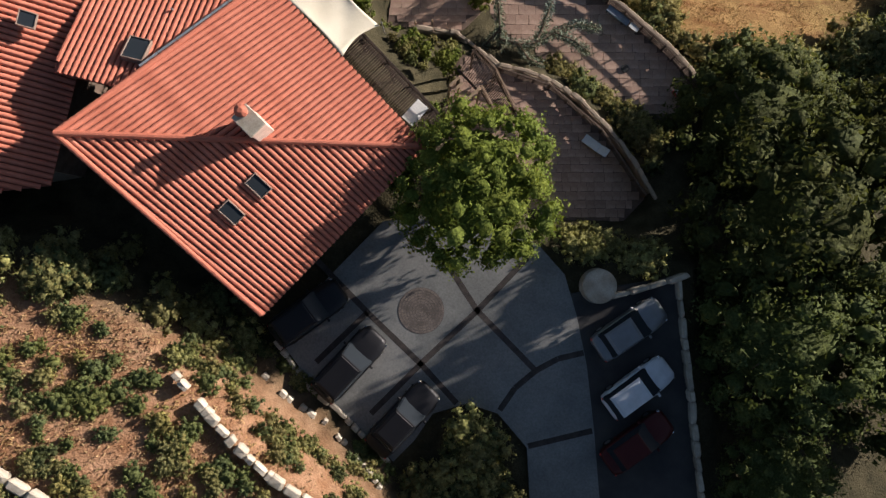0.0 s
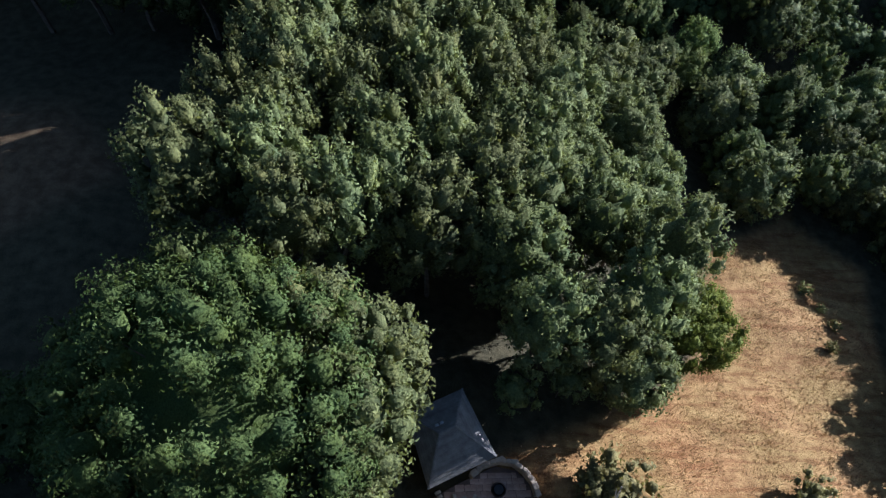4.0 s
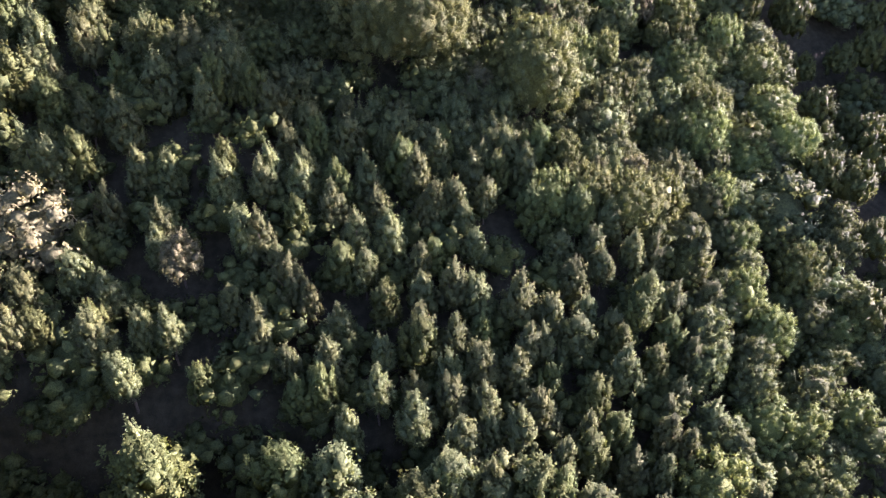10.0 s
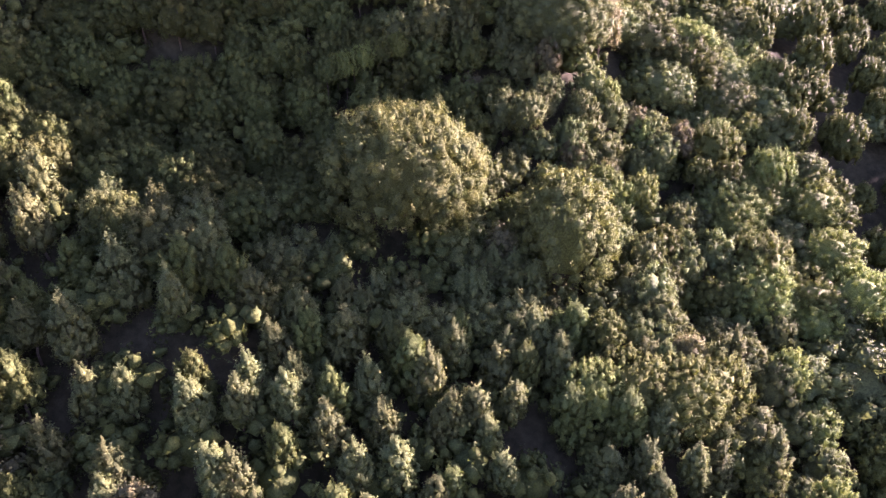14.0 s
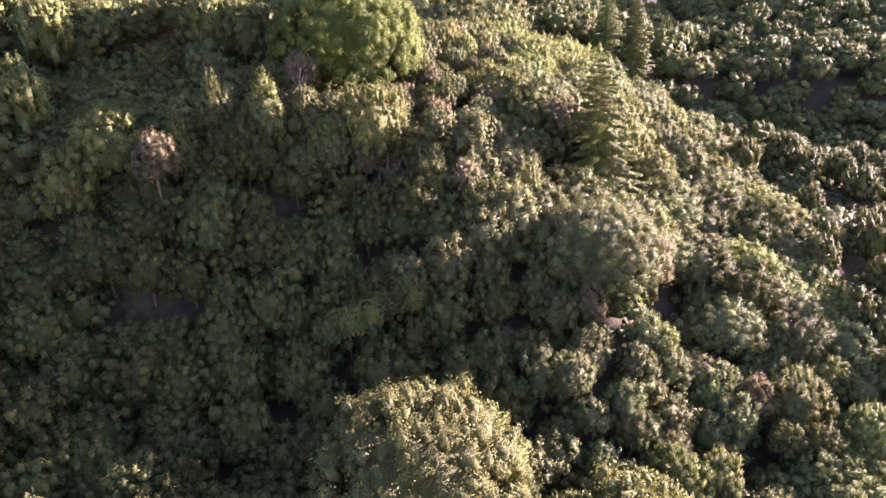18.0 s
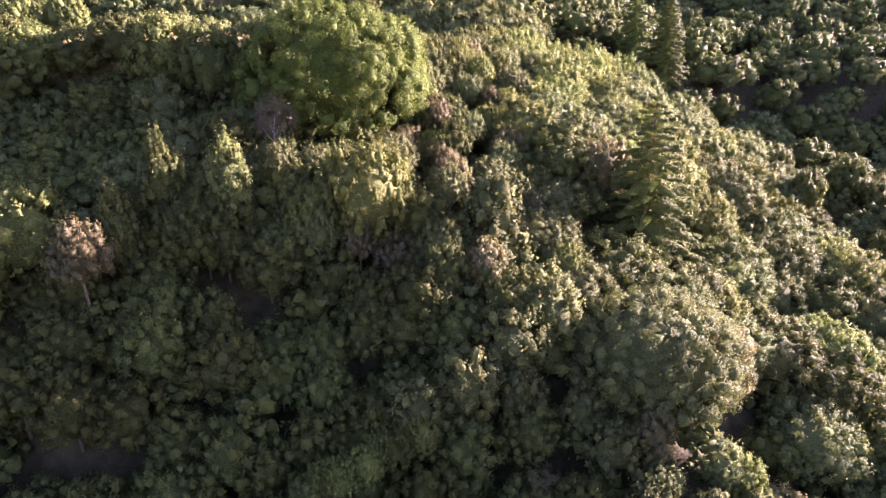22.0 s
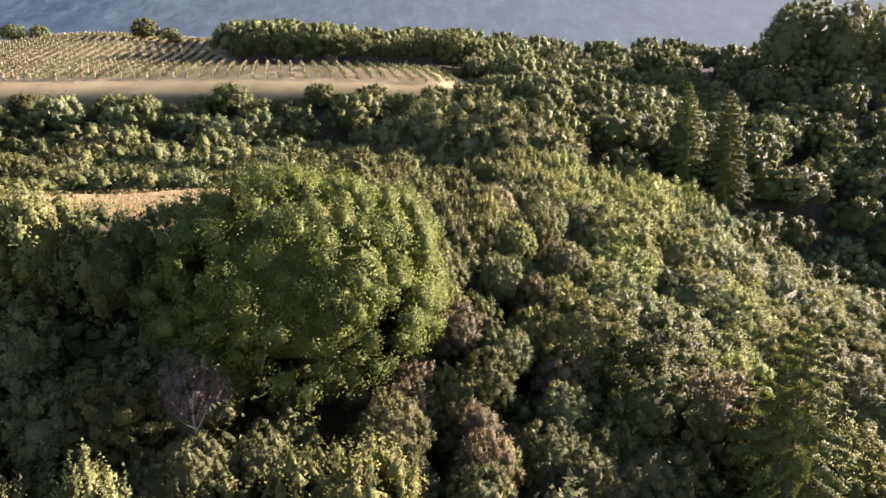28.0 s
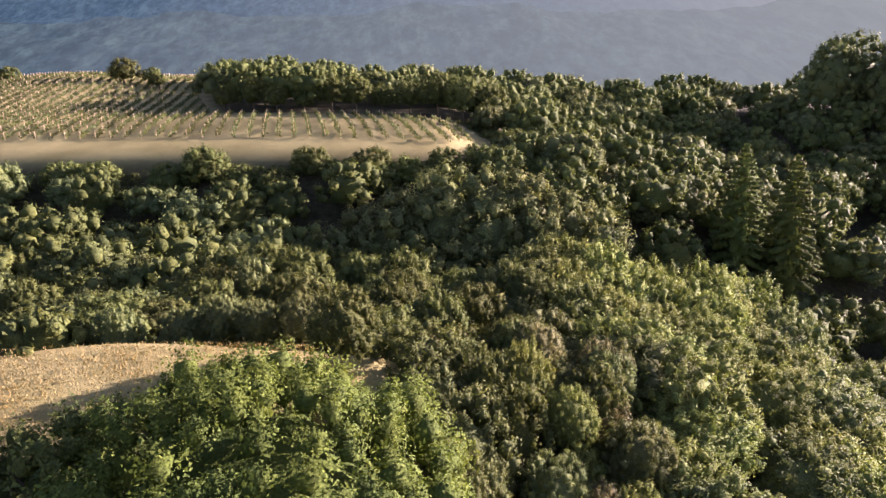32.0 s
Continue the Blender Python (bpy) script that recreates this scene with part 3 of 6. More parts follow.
def clump_bodies(rng, P, axis, r, stretch, sub, rough, tip):
    """The leafy mass of each clump: a small uneven pointed body round P along axis. Gives vertices, triangles and facings."""
    v, f = ICO[sub]
    k = len(P)
    s = v[None] * (1 + rng.normal(0, rough, (k, len(v), 1)))
    along = np.sum(s * axis[:, None, :], axis=2, keepdims=True)
    off = (s - along * axis[:, None, :]) * (1 - tip * np.clip(along, 0, 1)) + along * axis[:, None, :] * stretch
    co = P[:, None, :] + off * r[:, None, None]
    nr = unit(off + 0.15 * axis[:, None, :])
    tri = (f[None] + len(v) * np.arange(k)[:, None, None]).reshape(-1, 3)
    return co.reshape(-1, 3), tri, nr.reshape(-1, 3)


def crown_points(rng, R, H, base, tufts, per, tuft_r, stretch, up, low=-0.35, lumps=5, lump=0.18, sub=1, core=0.5, rough=0.3, taper=0.0):
    """Leafy clumps over an uneven rounded crown (width R, from base to H): leaf places with facings, and the masses that carry them."""
    # even spread of clumps over the crown
    i = np.arange(tufts) + 0.5
    zz = 1 - (1 - low) * i / tufts
    even = tufts ** -0.5
    aa = i * 2.399963 + rng.normal(0, 0.9 * even, tufts)
    zz = np.clip(zz + rng.normal(0, 0.35 * even, tufts), low, 1)
    ss = np.sqrt(np.maximum(0, 1 - zz * zz))
    d = np.stack([ss * np.cos(aa), ss * np.sin(aa), zz], 1)
    bumps = sphere_dirs(rng, lumps, -0.2)

    def swell(q):
        return 1 - lump + 2 * lump * np.clip(np.max(q @ bumps.T, axis=1) - 0.55, 0, 0.45) / 0.45
    mid, half = (H + base) / 2, (H - base) / 2
    box = np.array([R, R, half])
    r = tuft_r * rng.uniform(0.62, 1.35, tufts)
    rad = swell(d) * (1 - 0.6 * tuft_r / R) + rng.normal(0, 0.055, tufts)
    def narrow(q, k):
        q = q * box
        q[:, :2] *= 1 - taper * np.clip(0.35 + 0.65 * k, 0, 1)[:, None]
        return q + np.array([0, 0, mid])
    P = narrow(d * rad[:, None], zz)
    axis = unit(d * (1 - up) + np.array([0, 0, up]) + rng.normal(0, 0.12, (tufts, 3)))
    tip = 0.3 + 0.55 * min(1.0, max(0.0, 0.8 * stretch - 0.8))
    FV, FT, FN = clump_bodies(rng, P, axis, r * core, stretch, sub, rough, tip)
    # the shaded inside of the crown
    v, f = ICO[2]
    rv = swell(v)[:, None] * (0.78 - 0.7 * tuft_r / R) * (1 + rng.normal(0, 0.1, (len(v), 1)))
    inner = narrow(v * rv, v[:, 2])
    FV, FT, FN = np.concatenate([FV, inner]), np.concatenate([FT, f + len(FV)]), np.concatenate([FN, v])
    s = sphere_dirs(rng, tufts * per).reshape(tufts, per, 3)
    s = np.where(np.sum(s * d[:, None, :], axis=2, keepdims=True) < -0.5, -s, s)
    along = np.sum(s * axis[:, None, :], axis=2, keepdims=True)
    off = (s - along * axis[:, None, :]) * (1 - tip * np.clip(along, 0, 1)) + along * axis[:, None, :] * stretch
    C = (P[:, None, :] + off * r[:, None, None] * (core + (1.15 - core) * rng.uniform(0, 1, (tufts, per, 1)) ** 1.2)).reshape(-1, 3)
    N = unit(off + 0.15 * d[:, None, :]).reshape(-1, 3)
    k = 3 * tufts
    w = rng.dirichlet((1, 1, 1), k)[:, :, None]
    pick = f[rng.integers(len(f), size=k)]
    C = np.concatenate([C, np.sum(inner[pick] * w, axis=1) * 1.03])
    N = np.concatenate([N, unit(np.sum(v[pick] * w, axis=1))])
    return C, N, (FV, FT, FN), k


def limb(bm, a, b, ra, rb, sides=6):
    """A tapered round stick from a to b."""
    a, b = Vector(a), Vector(b)
    q = (b - a).to_track_quat("Z", "Y")
    rings = []
    for p, r in ((a, ra), (b, rb)):
        rings.append([bm.verts.new(p + q @ Vector((r * math.cos(2 * math.pi * i / sides), r * math.sin(2 * math.pi * i / sides), 0))) for i in range(sides)])
    for i in range(sides):
        bm.faces.new((rings[0][i], rings[0][(i + 1) % sides], rings[1][(i + 1) % sides], rings[1][i]))
    bm.faces.new(rings[1])


def trunk_mesh(rng, H, R, thick, limbs=4, lean=0.06):
    bm = bmesh.new()
    p, r = Vector((0, 0, -9.0)), thick
    top = H * 0.72
    for i in range(4):
        q = Vector((rng.normal() * lean * H * 0.4, rng.normal() * lean * H * 0.4, top * (i + 1) / 4))
        limb(bm, p, q, r, r * 0.78, 5)
        p, r = q, r * 0.78
    for i in range(limbs):
        a = 2 * math.pi * (i + rng.uniform(0, 0.6)) / limbs
        z0 = H * rng.uniform(0.28, 0.6)
        s = Vector((0, 0, z0))
        e = Vector((R * 0.62 * math.cos(a), R * 0.62 * math.sin(a), min(H * 0.9, z0 + H * rng.uniform(0.14, 0.28))))
        m = (s + e) / 2 + Vector((0, 0, -0.03 * H))
        limb(bm, s, m, thick * 0.42, thick * 0.3, 3)
        limb(bm, m, e, thick * 0.3, thick * 0.1, 3)
    me = bpy.data.meshes.new("trunk")
    bm.to_mesh(me)
    bm.free()
    return me


TREES = {}


def broadleaf(key, label, mat, seed, R, H, base, tufts, per, tuft_r, leaf, stretch=1.0, up=0.4, low=-0.35, lumps=5, lump=0.18, thick=0.28, loose=0.5, name="tree", slim=0.6, bark="bark", sub=1, mass=True, core=0.5, rough=0.3, taper=0.0):
    """Keeps the makings of one kind of broadleaf tree or bush: a trunk mesh and a crown mesh."""
    rng = np.random.default_rng(seed)
    C, N, body, k = crown_points(rng, R, H, base, tufts, per, tuft_r, stretch, up, low, lumps, lump, sub, core, rough, taper)
    sizes = np.full(len(C), leaf)
    sizes[-k:] *= 1.6
    me = leaf_mesh("crown", C, N, sizes, rng, M[mat], loose, slim, body=body if mass else None)
    TREES[key] = dict(name=name, label=label, meshes=(("trunk", trunk_mesh(rng, H, R, thick), M[bark]), ("crown", me, None)), H=H, R=R, first=None)


def conifer(key, label, mat, seed, H, R, tiers, per_branch, leaf, name="conifer"):
    """A tiered evergreen: whorls of drooping branches on a straight trunk, each with its own sprays."""
    rng = np.random.default_rng(seed)
    bm = bmesh.new()
    limb(bm, (0, 0, -1.2), (0, 0, H * 0.55), 0.42, 0.24, 8)
    limb(bm, (0, 0, H * 0.55), (0, 0, H * 0.99), 0.24, 0.03, 8)
    C, N = [], []
    for k in range(tiers):
        s = (k + 0.5) / tiers
        z = H * (0.14 + 0.84 * s)
        reach = R * (1 - s) ** 0.7 + 0.25
        count = max(4, int(round(9 - 4 * s)))
        for i in range(count):
            a = 2 * math.pi * (i + rng.uniform(-0.3, 0.3) + 0.5 * (k % 2)) / count
            L = reach * rng.uniform(0.72, 1.12)
            d = np.array([math.cos(a), math.sin(a), 0.0])
            side = np.array([-math.sin(a), math.cos(a), 0.0])
            droop = L * rng.uniform(0.10, 0.26)
            tip = d * L + np.array([0, 0, z - droop + 0.22 * L * s])
            limb(bm, (0, 0, z), tuple(tip), 0.055 * (1 - 0.5 * s), 0.012, 4)
            m = max(8, int(per_branch * L / R))
            u = rng.uniform(0.08, 1.0, m) ** 0.6
            wide = L * 0.24 * (1.15 - u) + 0.12
            v = rng.uniform(-1, 1, m)
            p = np.outer(u, tip - np.array([0, 0, z])) + np.array([0, 0, z]) + np.outer(v * wide, side)
            p[:, 2] += -0.25 * np.abs(v) * wide + rng.uniform(-0.22, 0.06, m)
            C.append(p)
            N.append(np.tile([0, 0, 0.45], (m, 1)) + 1.0 * d + 0.5 * np.outer(v, side))
    C, N = np.concatenate(C), unit(np.concatenate(N))
    me = leaf_mesh("needles", C, N, np.full(len(C), leaf), rng, M[mat], 0.45, 0.45)
    tk = bpy.data.meshes.new("trunk")
    bm.to_mesh(tk)
    bm.free()
    TREES[key] = dict(name=name, label=label, meshes=(("trunk", tk, M["bark"]), ("needles", me, None)), H=H, R=R, first=None)


def plant(key, x, y, top=None, size=1.0, turn=0.0, group="", wide=1.0, z=None, crown=None):
    """Sets one tree on the ground; top: the height of its crown's top in the plan, which sets its size; crown: the crown's half width."""
    t = TREES[key]
    g = h1(x, y) if z is None else z
    sz = size if top is None else max(0.3, (top - g) / t["H"])
    across = crown / t["R"] if crown else sz * wide
    if crown:
        sz = min(max(sz, 0.85 * across), 1.25 * across)
        g = top - t["H"] * sz
    m = Matrix.Translation((x, y, g)) @ Matrix.Rotation(turn, 4, "Z") @ Matrix.Diagonal((across, across, sz, 1))
    if t["first"] is None:
        root = thing(t["name"], t["label"], t["name"].replace("_", " "), group)
        for nm, me, mat in t["meshes"]:
            part(nm, me, mat, root)
        t["first"] = root
        root.matrix_basis = m
        return root
    first = t["first"]
    s = first.scale
    c = copy_thing(first, m @ Matrix.Diagonal((1 / s[0], 1 / s[1], 1 / s[2], 1)))
    return tagged(c, group=group) if group else c


def joined_wood(name, label, places, mat, category="woods"):
    """Far woods: many trees in one mesh. places: kind, x, y, ground, width, height and turn."""
    V, T, NV, k = [], [], [], 0
    for key, x, y, g, w, h, turn in places:
        me = TREES[key]["meshes"][1][1]
        co = np.empty(len(me.vertices) * 3, np.float32)
        me.vertices.foreach_get("co", co)
        co = co.reshape(-1, 3)
        c, s_ = math.cos(turn), math.sin(turn)
        V.append(np.stack([x + w * (c * co[:, 0] - s_ * co[:, 1]), y + w * (s_ * co[:, 0] + c * co[:, 1]), g + h * co[:, 2]], 1))
        q, tri = NORMALS[me.name]
        T.append(tri + k)
        k += len(co)
        NV.append(np.stack([c * q[:, 0] - s_ * q[:, 1], s_ * q[:, 0] + c * q[:, 1], q[:, 2]], 1))
    me = bpy.data.meshes.new(name)
    fill_mesh(me, np.concatenate(V), np.concatenate(T), True)
    me.normals_split_custom_set_from_vertices(np.concatenate(NV).tolist())
    me.materials.append(mat)
    return tagged(new(name, me), label, category, kind="stuff")


# kinds of trees: tall upright ones of the gully, evergreen oaks and bays, grey scrub, firs
for v in range(3):
    broadleaf("gully%d" % v, "tall green tree with upright leafy shoots", ("lf_blue", "lf_blue", "lf_bay")[v], 11 + v, 3.2, 14.5, 2.0, 44, 84, 0.92, 0.17, 2.4, 0.9, -0.5, 6, 0.2, 0.3, name="gully_tree", taper=0.62, core=0.58)
for v in range(2):
    broadleaf("grove%d" % v, "tall dense green tree with many leafy clumps", "lf_blue", 21 + v, 3.7, 16.0, 2.5, 46, 90, 1.12, 0.18, 1.5, 0.75, -0.4, 7, 0.22, 0.3, name="grove_tree")
for v in range(3):
    broadleaf("oak%d" % v, "evergreen oak with a dense dark rounded crown", ("lf_oak", "lf_oak", "lf_bay")[v], 31 + v, 4.6, 10.0, 0.0, 52, 72, 1.25, 0.18, 1.05, 0.45, -0.4, 7, 0.18, 0.3, name="oak_tree")
for v in range(2):
    broadleaf("grey%d" % v, "grey-green scrubby tree with a lumpy crown", "lf_grey", 51 + v, 3.5, 7.5, -0.4, 48, 60, 0.95, 0.15, 1.1, 0.5, -0.4, 6, 0.22, 0.2, name="scrub_tree")
broadleaf("rust0", "tree with browning leaves among green ones", "lf_rust", 61, 3.0, 7.0, -0.4, 48, 64, 0.95, 0.13, 1.1, 0.5, -0.4, 5, 0.2, 0.2, name="browning_tree")
broadleaf("gold0", "tree with yellow-green leaves", "lf_gold", 66, 3.6, 8.5, -0.4, 66, 70, 0.92, 0.13, 1.4, 0.7, -0.45, 6, 0.2, 0.2, name="yellowing_tree")
broadleaf("lime0", "leafy tree with bright fresh green leaves", "lf_lime", 71, 4.6, 9.0, 1.5, 110, 100, 0.95, 0.135, 1.0, 0.4, -0.35, 9, 0.24, 0.22, name="walnut_tree")
broadleaf("willow0", "bushy tree with a dense crown of upright green shoots", "lf_gold", 74, 5.2, 10.5, -1.0, 130, 70, 0.82, 0.13, 1.8, 0.85, -0.45, 8, 0.1, 0.25, name="willow_tree")
broadleaf("spire0", "tree with pointed crown of yellow-green leafy shoots", "lf_olive", 19, 3.2, 10.5, 0.0, 60, 84, 0.78, 0.14, 2.2, 0.88, -0.5, 6, 0.2, 0.3, name="willow_tree", taper=0.5, core=0.45)
broadleaf("dome0", "large round bay tree with a dense dome of foliage", "lf_olive", 81, 10.5, 15.5, -1.0, 260, 170, 1.35, 0.14, 1.25, 0.6, -0.4, 14, 0.10, 0.5, name="bay_tree")
broadleaf("dome1", "large round oak with a dome of small clumps", "lf_grey", 84, 9.5, 14.5, -1.0, 260, 170, 1.2, 0.13, 1.1, 0.5, -0.4, 12, 0.12, 0.5, name="oak_tree")
broadleaf("dome3", "round tree with a dense crown of olive-yellow leaves", "lf_olive", 86, 5.0, 9.5, -1.0, 170, 110, 0.78, 0.11, 1.0, 0.4, -0.5, 9, 0.1, 0.35, name="oak_tree")
broadleaf("garden0", "large garden tree with dense green foliage", "lf_garden", 82, 10.5, 15.5, -1.0, 150, 250, 1.9, 0.17, 1.2, 0.5, -0.4, 18, 0.24, 0.35, name="bay_tree")
broadleaf("dead0", "half-dead tree with bare pinkish twigs", "lf_dead", 88, 2.8, 8.0, 2.0, 60, 40, 0.6, 0.2, 1.4, 0.6, -0.3, 5, 0.25, 0.18, slim=0.16, bark="bark_pale", name="bare_tree", mass=False, core=0.4)
broadleaf("bush0", "low rounded green shrub", "lf_scrub", 91, 1.3, 1.6, -0.3, 18, 26, 0.46, 0.10, 1.1, 0.5, -0.1, 5, 0.22, 0.06, name="shrub")
broadleaf("bush1", "low grey-green shrub with small leaves", "lf_grey", 92, 1.2, 1.3, -0.3, 17, 26, 0.44, 0.10, 1.2, 0.55, -0.1, 5, 0.26, 0.06, name="shrub")
broadleaf("bush2", "bright green rounded shrub", "lf_lime", 93, 1.2, 1.7, -0.2, 18, 26, 0.44, 0.10, 1.1, 0.5, -0.1, 5, 0.22, 0.06, name="shrub")
broadleaf("bush3", "low spreading olive-green shrub", "lf_olive", 94, 1.5, 1.1, -0.3, 22, 24, 0.42, 0.09, 1.1, 0.5, -0.1, 6, 0.3, 0.06, name="shrub")
conifer("fir0", "tall fir with drooping tiers of green branches", "lf_fir", 101, 25.0, 8.6, 24, 560, 0.21)
conifer("fir1", "slender tall fir with thin branches", "lf_fir", 102, 26.0, 7.4, 27, 260, 0.34)
# fine-leaved kinds for the ridge, which is passed closely
broadleaf("dome2", "large round bay tree with a dense dome of bright green tufts", "lf_green", 85, 10.5, 15.5, -1.0, 330, 300, 1.2, 0.11, 1.05, 0.55, -0.45, 22, 0.09, 0.5, name="bay_tree")
broadleaf("ridge_oak", "evergreen oak with a rounded crown of small leaves", "lf_oak", 36, 4.4, 8.6, -0.6, 76, 90, 1.0, 0.135, 1.05, 0.5, -0.45, 8, 0.16, 0.25, name="oak_tree")
broadleaf("ridge_grey", "grey-green scrub oak with a lumpy crown", "lf_grey", 56, 5.0, 9.0, -0.6, 110, 90, 0.95, 0.13, 1.05, 0.5, -0.45, 8, 0.18, 0.2, name="scrub_tree")
broadleaf("ridge_rust", "scrub oak with browning leaves", "lf_rust", 62, 3.4, 6.6, -0.6, 60, 84, 0.85, 0.12, 1.05, 0.5, -0.45, 7, 0.18, 0.2, name="browning_tree")
broadleaf("ridge_tuft", "dense tree with upright yellow-green shoots", "lf_gold", 68, 5.4, 10.0, -0.8, 130, 84, 0.88, 0.14, 1.25, 0.65, -0.45, 8, 0.12, 0.22, name="willow_tree")
# plainer kinds for places that stay far off
for key, lab, mat, sd, R_, H_, b_, tr_, st, up_ in (("far_oak", "dark rounded tree", "lf_oak", 111, 5.0, 9.0, 0.0, 1.3, 1.0, 0.35), ("far_grey", "grey-green tree", "lf_grey", 112, 4.4, 8.0, 0.0, 1.2, 1.05, 0.4), ("far_tall", "upright tree", "lf_bay", 113, 3.8, 12.5, 1.0, 1.0, 2.0, 0.85)):
    broadleaf(key, lab, mat, sd, R_, H_, b_, int(46 / tr_ ** 2), 40, tr_, 0.22, st, up_, -0.3, 6, 0.16, 0.25, name="oak_tree", core=0.64, rough=0.34)
broadleaf("under", "low leafy undergrowth", "lf_oak", 114, 3.6, 5.0, -1.5, 16, 20, 1.3, 0.26, 1.0, 0.4, -0.2, 5, 0.2, 0.2, name="undergrowth", core=0.55)
broadleaf("tall0", "tall broad tree with a clumpy crown on the skyline", "lf_grey", 121, 8.0, 21.0, 0.5, 90, 50, 1.7, 0.3, 1.1, 0.5, -0.5, 9, 0.24, 0.5, name="eucalyptus_tree")

# ---- woods ----
FREE = [(COURT, 1.5), (LOW_TERRACE, 1.0), (ROUND_TERRACE, 0.5), (GAZEBO_PAD, 0.5), (PATH_PAD, 1), (MEADOW, 2.5), (HILL_MEADOW, 2.0), (VINEYARD, 3.0), (BARE_BANK, 2.0), (DRY_SLOPE, 5.0)]
GARDEN = [(-22, 20), (-8, 24), (-4, 27), (-3, 36), (8, 36), (16, 30), (20, 16), (20, 8), (0, 0), (-20, 8)]
TAKEN = []


def open_ground(x, y):
    for poly, gap in FREE + [(GARDEN, 0.5)]:
        if poly_distance(poly, np.array([x]), np.array([y]))[0] < gap:
            return True
    return False


def special(key, x, y, top, r, group="", turn=0.0, wide=1.0, crown=None):
    TAKEN.append((x, y, r))
    return plant(key, x, y, top, turn=turn, group=group, wide=wide, crown=crown)


# trees that stand out
special("lime0", 1.9, 3.2, 4.0, 4.5, crown=4.0)
special("garden0", -13.0, 30.5, 5.5, 9, turn=1.0, crown=8.6)
for i, (x, y, top, r) in enumerate(((-5.0, 29.6, 2.0, 4.0), (-3.4, 34.0, 0.5, 3.8), (-6.4, 25.4, -1.0, 3.8), (-8.0, 35.5, 3.0, 3.8), (-10.5, 23.0, -3.0, 3.2))):
    special("grove%d" % (i % 2), x, y, top, 3.4, turn=i * 1.2, crown=r, group="trees about the garden tree")
for i, (x, y, top, r) in enumerate(((-22.0, 33.5, 0.0, 4.4), (-20.5, 27.0, -2.0, 4.2), (-16.5, 23.4, -4.5, 3.6), (-23.0, 22.5, -6.0, 3.8), (-16.0, 38.5, 2.0, 4.4), (-29.0, 30.0, -5.0, 4.4))):
    special("oak%d" % (i % 2), x, y, top, 4.0, turn=i * 1.7, crown=r, group="trees about the garden tree")
for i, (x, y, top) in enumerate(((9.5, 38.5, -5.0), (14.0, 38.6, -6.0), (18.6, 41.5, -7.0), (21.8, 46.0, -6.0))):
    special("grove%d" % (i % 2), x, y, top, 3.0, turn=i * 1.9, crown=3.6, group="trees of the grove")
# oaks added behind the house to darken ground that lies in shade
for i, (x, y) in enumerate(((-11.6, 17.6), (-14.4, 18.2), (-17.4, 18.6), (-20.4, 19.4), (-12.8, 20.6), (-16.0, 21.0), (-23.4, 20.6), (-10.2, 19.8), (-19.0, 16.8))):
    special("oak%d" % (i % 2), x, y, h1(x, y) + 2.9 + 0.5 * math.sin(i * 2.0), 2.0, turn=i * 1.3, crown=2.4, group="low oaks behind the house")
special("bush3", 7.0, 34.6, -14.6, 1.5, crown=2.2)
special("bush3", 11.5, 35.2, -14.6, 1.5, turn=1.0, crown=2.0)
special("ridge_oak", 21.5, 8.5, -5.2, 5.5, turn=0.7, crown=5.4)
special("ridge_oak", 22.0, 1.0, 3.4, 6, turn=2.7, wide=1.0)
special("ridge_oak", 19.5, -5.5, 4.2, 6, turn=1.9, wide=0.9)
special("ridge_oak", 19.0, -13.0, 2.0, 6, turn=1.1, wide=1.1)
special("ridge_oak", 29.0, 6.0, -1.0, 6, turn=4.9, wide=0.8)
special("ridge_oak", 28.0, -6.0, 3.4, 6, turn=3.9, wide=1.0)
special("lime0", 24.5, 41.0, -15.5, 5, wide=0.7)
# the two round trees at the hill's foot and the trees about them
special("dome0", -3.5, 157.5, 17.6, 7.5, crown=9.6)
special("dome3", 16.7, 153.5, 11.2, 5.5, crown=6.6)
for x, y, top, r in ((17.5, 135.0, -3.2, 3.2), (22.5, 136.5, -3.6, 4.2), (28.0, 135.5, -4.2, 4.6), (33.0, 138.5, -5.6, 4.0)):
    special("willow0", x, y, top, r, turn=x, crown=r + 0.6, group="upright trees at the hill's foot")
special("grey0", 57.0, 145.0, -10.8, 8.0, crown=8.6)
special("grey1", 48.5, 143.0, -9.8, 4.0, turn=2.0, crown=4.4)
special("gold0", 33.2, 101.0, -21.2, 4.4, crown=4.3)
special("rust0", -46.5, 121.5, 3.8, 6.5, turn=1.0, crown=6.6)
special("rust0", -28.8, 119.0, -0.4, 2.5, crown=2.6)
# the crest, tree by tree
special("dome2", -14.4, 218.0, 53.4, 9.0, turn=2.0, crown=11.2)
special("gold0", -42.6, 191.0, 40.6, 2.5, turn=0.4, crown=4.6)
special("gold0", -46.5, 187.0, 36.6, 2.2, turn=2.4, crown=3.6)
special("spire0", -29.9, 196.8, 43.4, 1.8, turn=1.0, crown=3.0)
special("spire0", -23.0, 196.2, 43.2, 1.8, turn=2.0, crown=3.2)
special("spire0", -33.5, 192.0, 39.6, 1.6, turn=3.0, crown=2.8)
special("willow0", -9.6, 199.0, 41.4, 3.5, turn=1.2, crown=5.4)
special("ridge_tuft", -14.6, 196.5, 38.0, 1.8, turn=4.0, crown=3.2)
special("gully0", 3.6, 198.6, 37.0, 3.6, turn=0.6, crown=5.6)
special("ridge_oak", 14.0, 216.2, 37.6, 4.6, turn=0.3, crown=5.0)
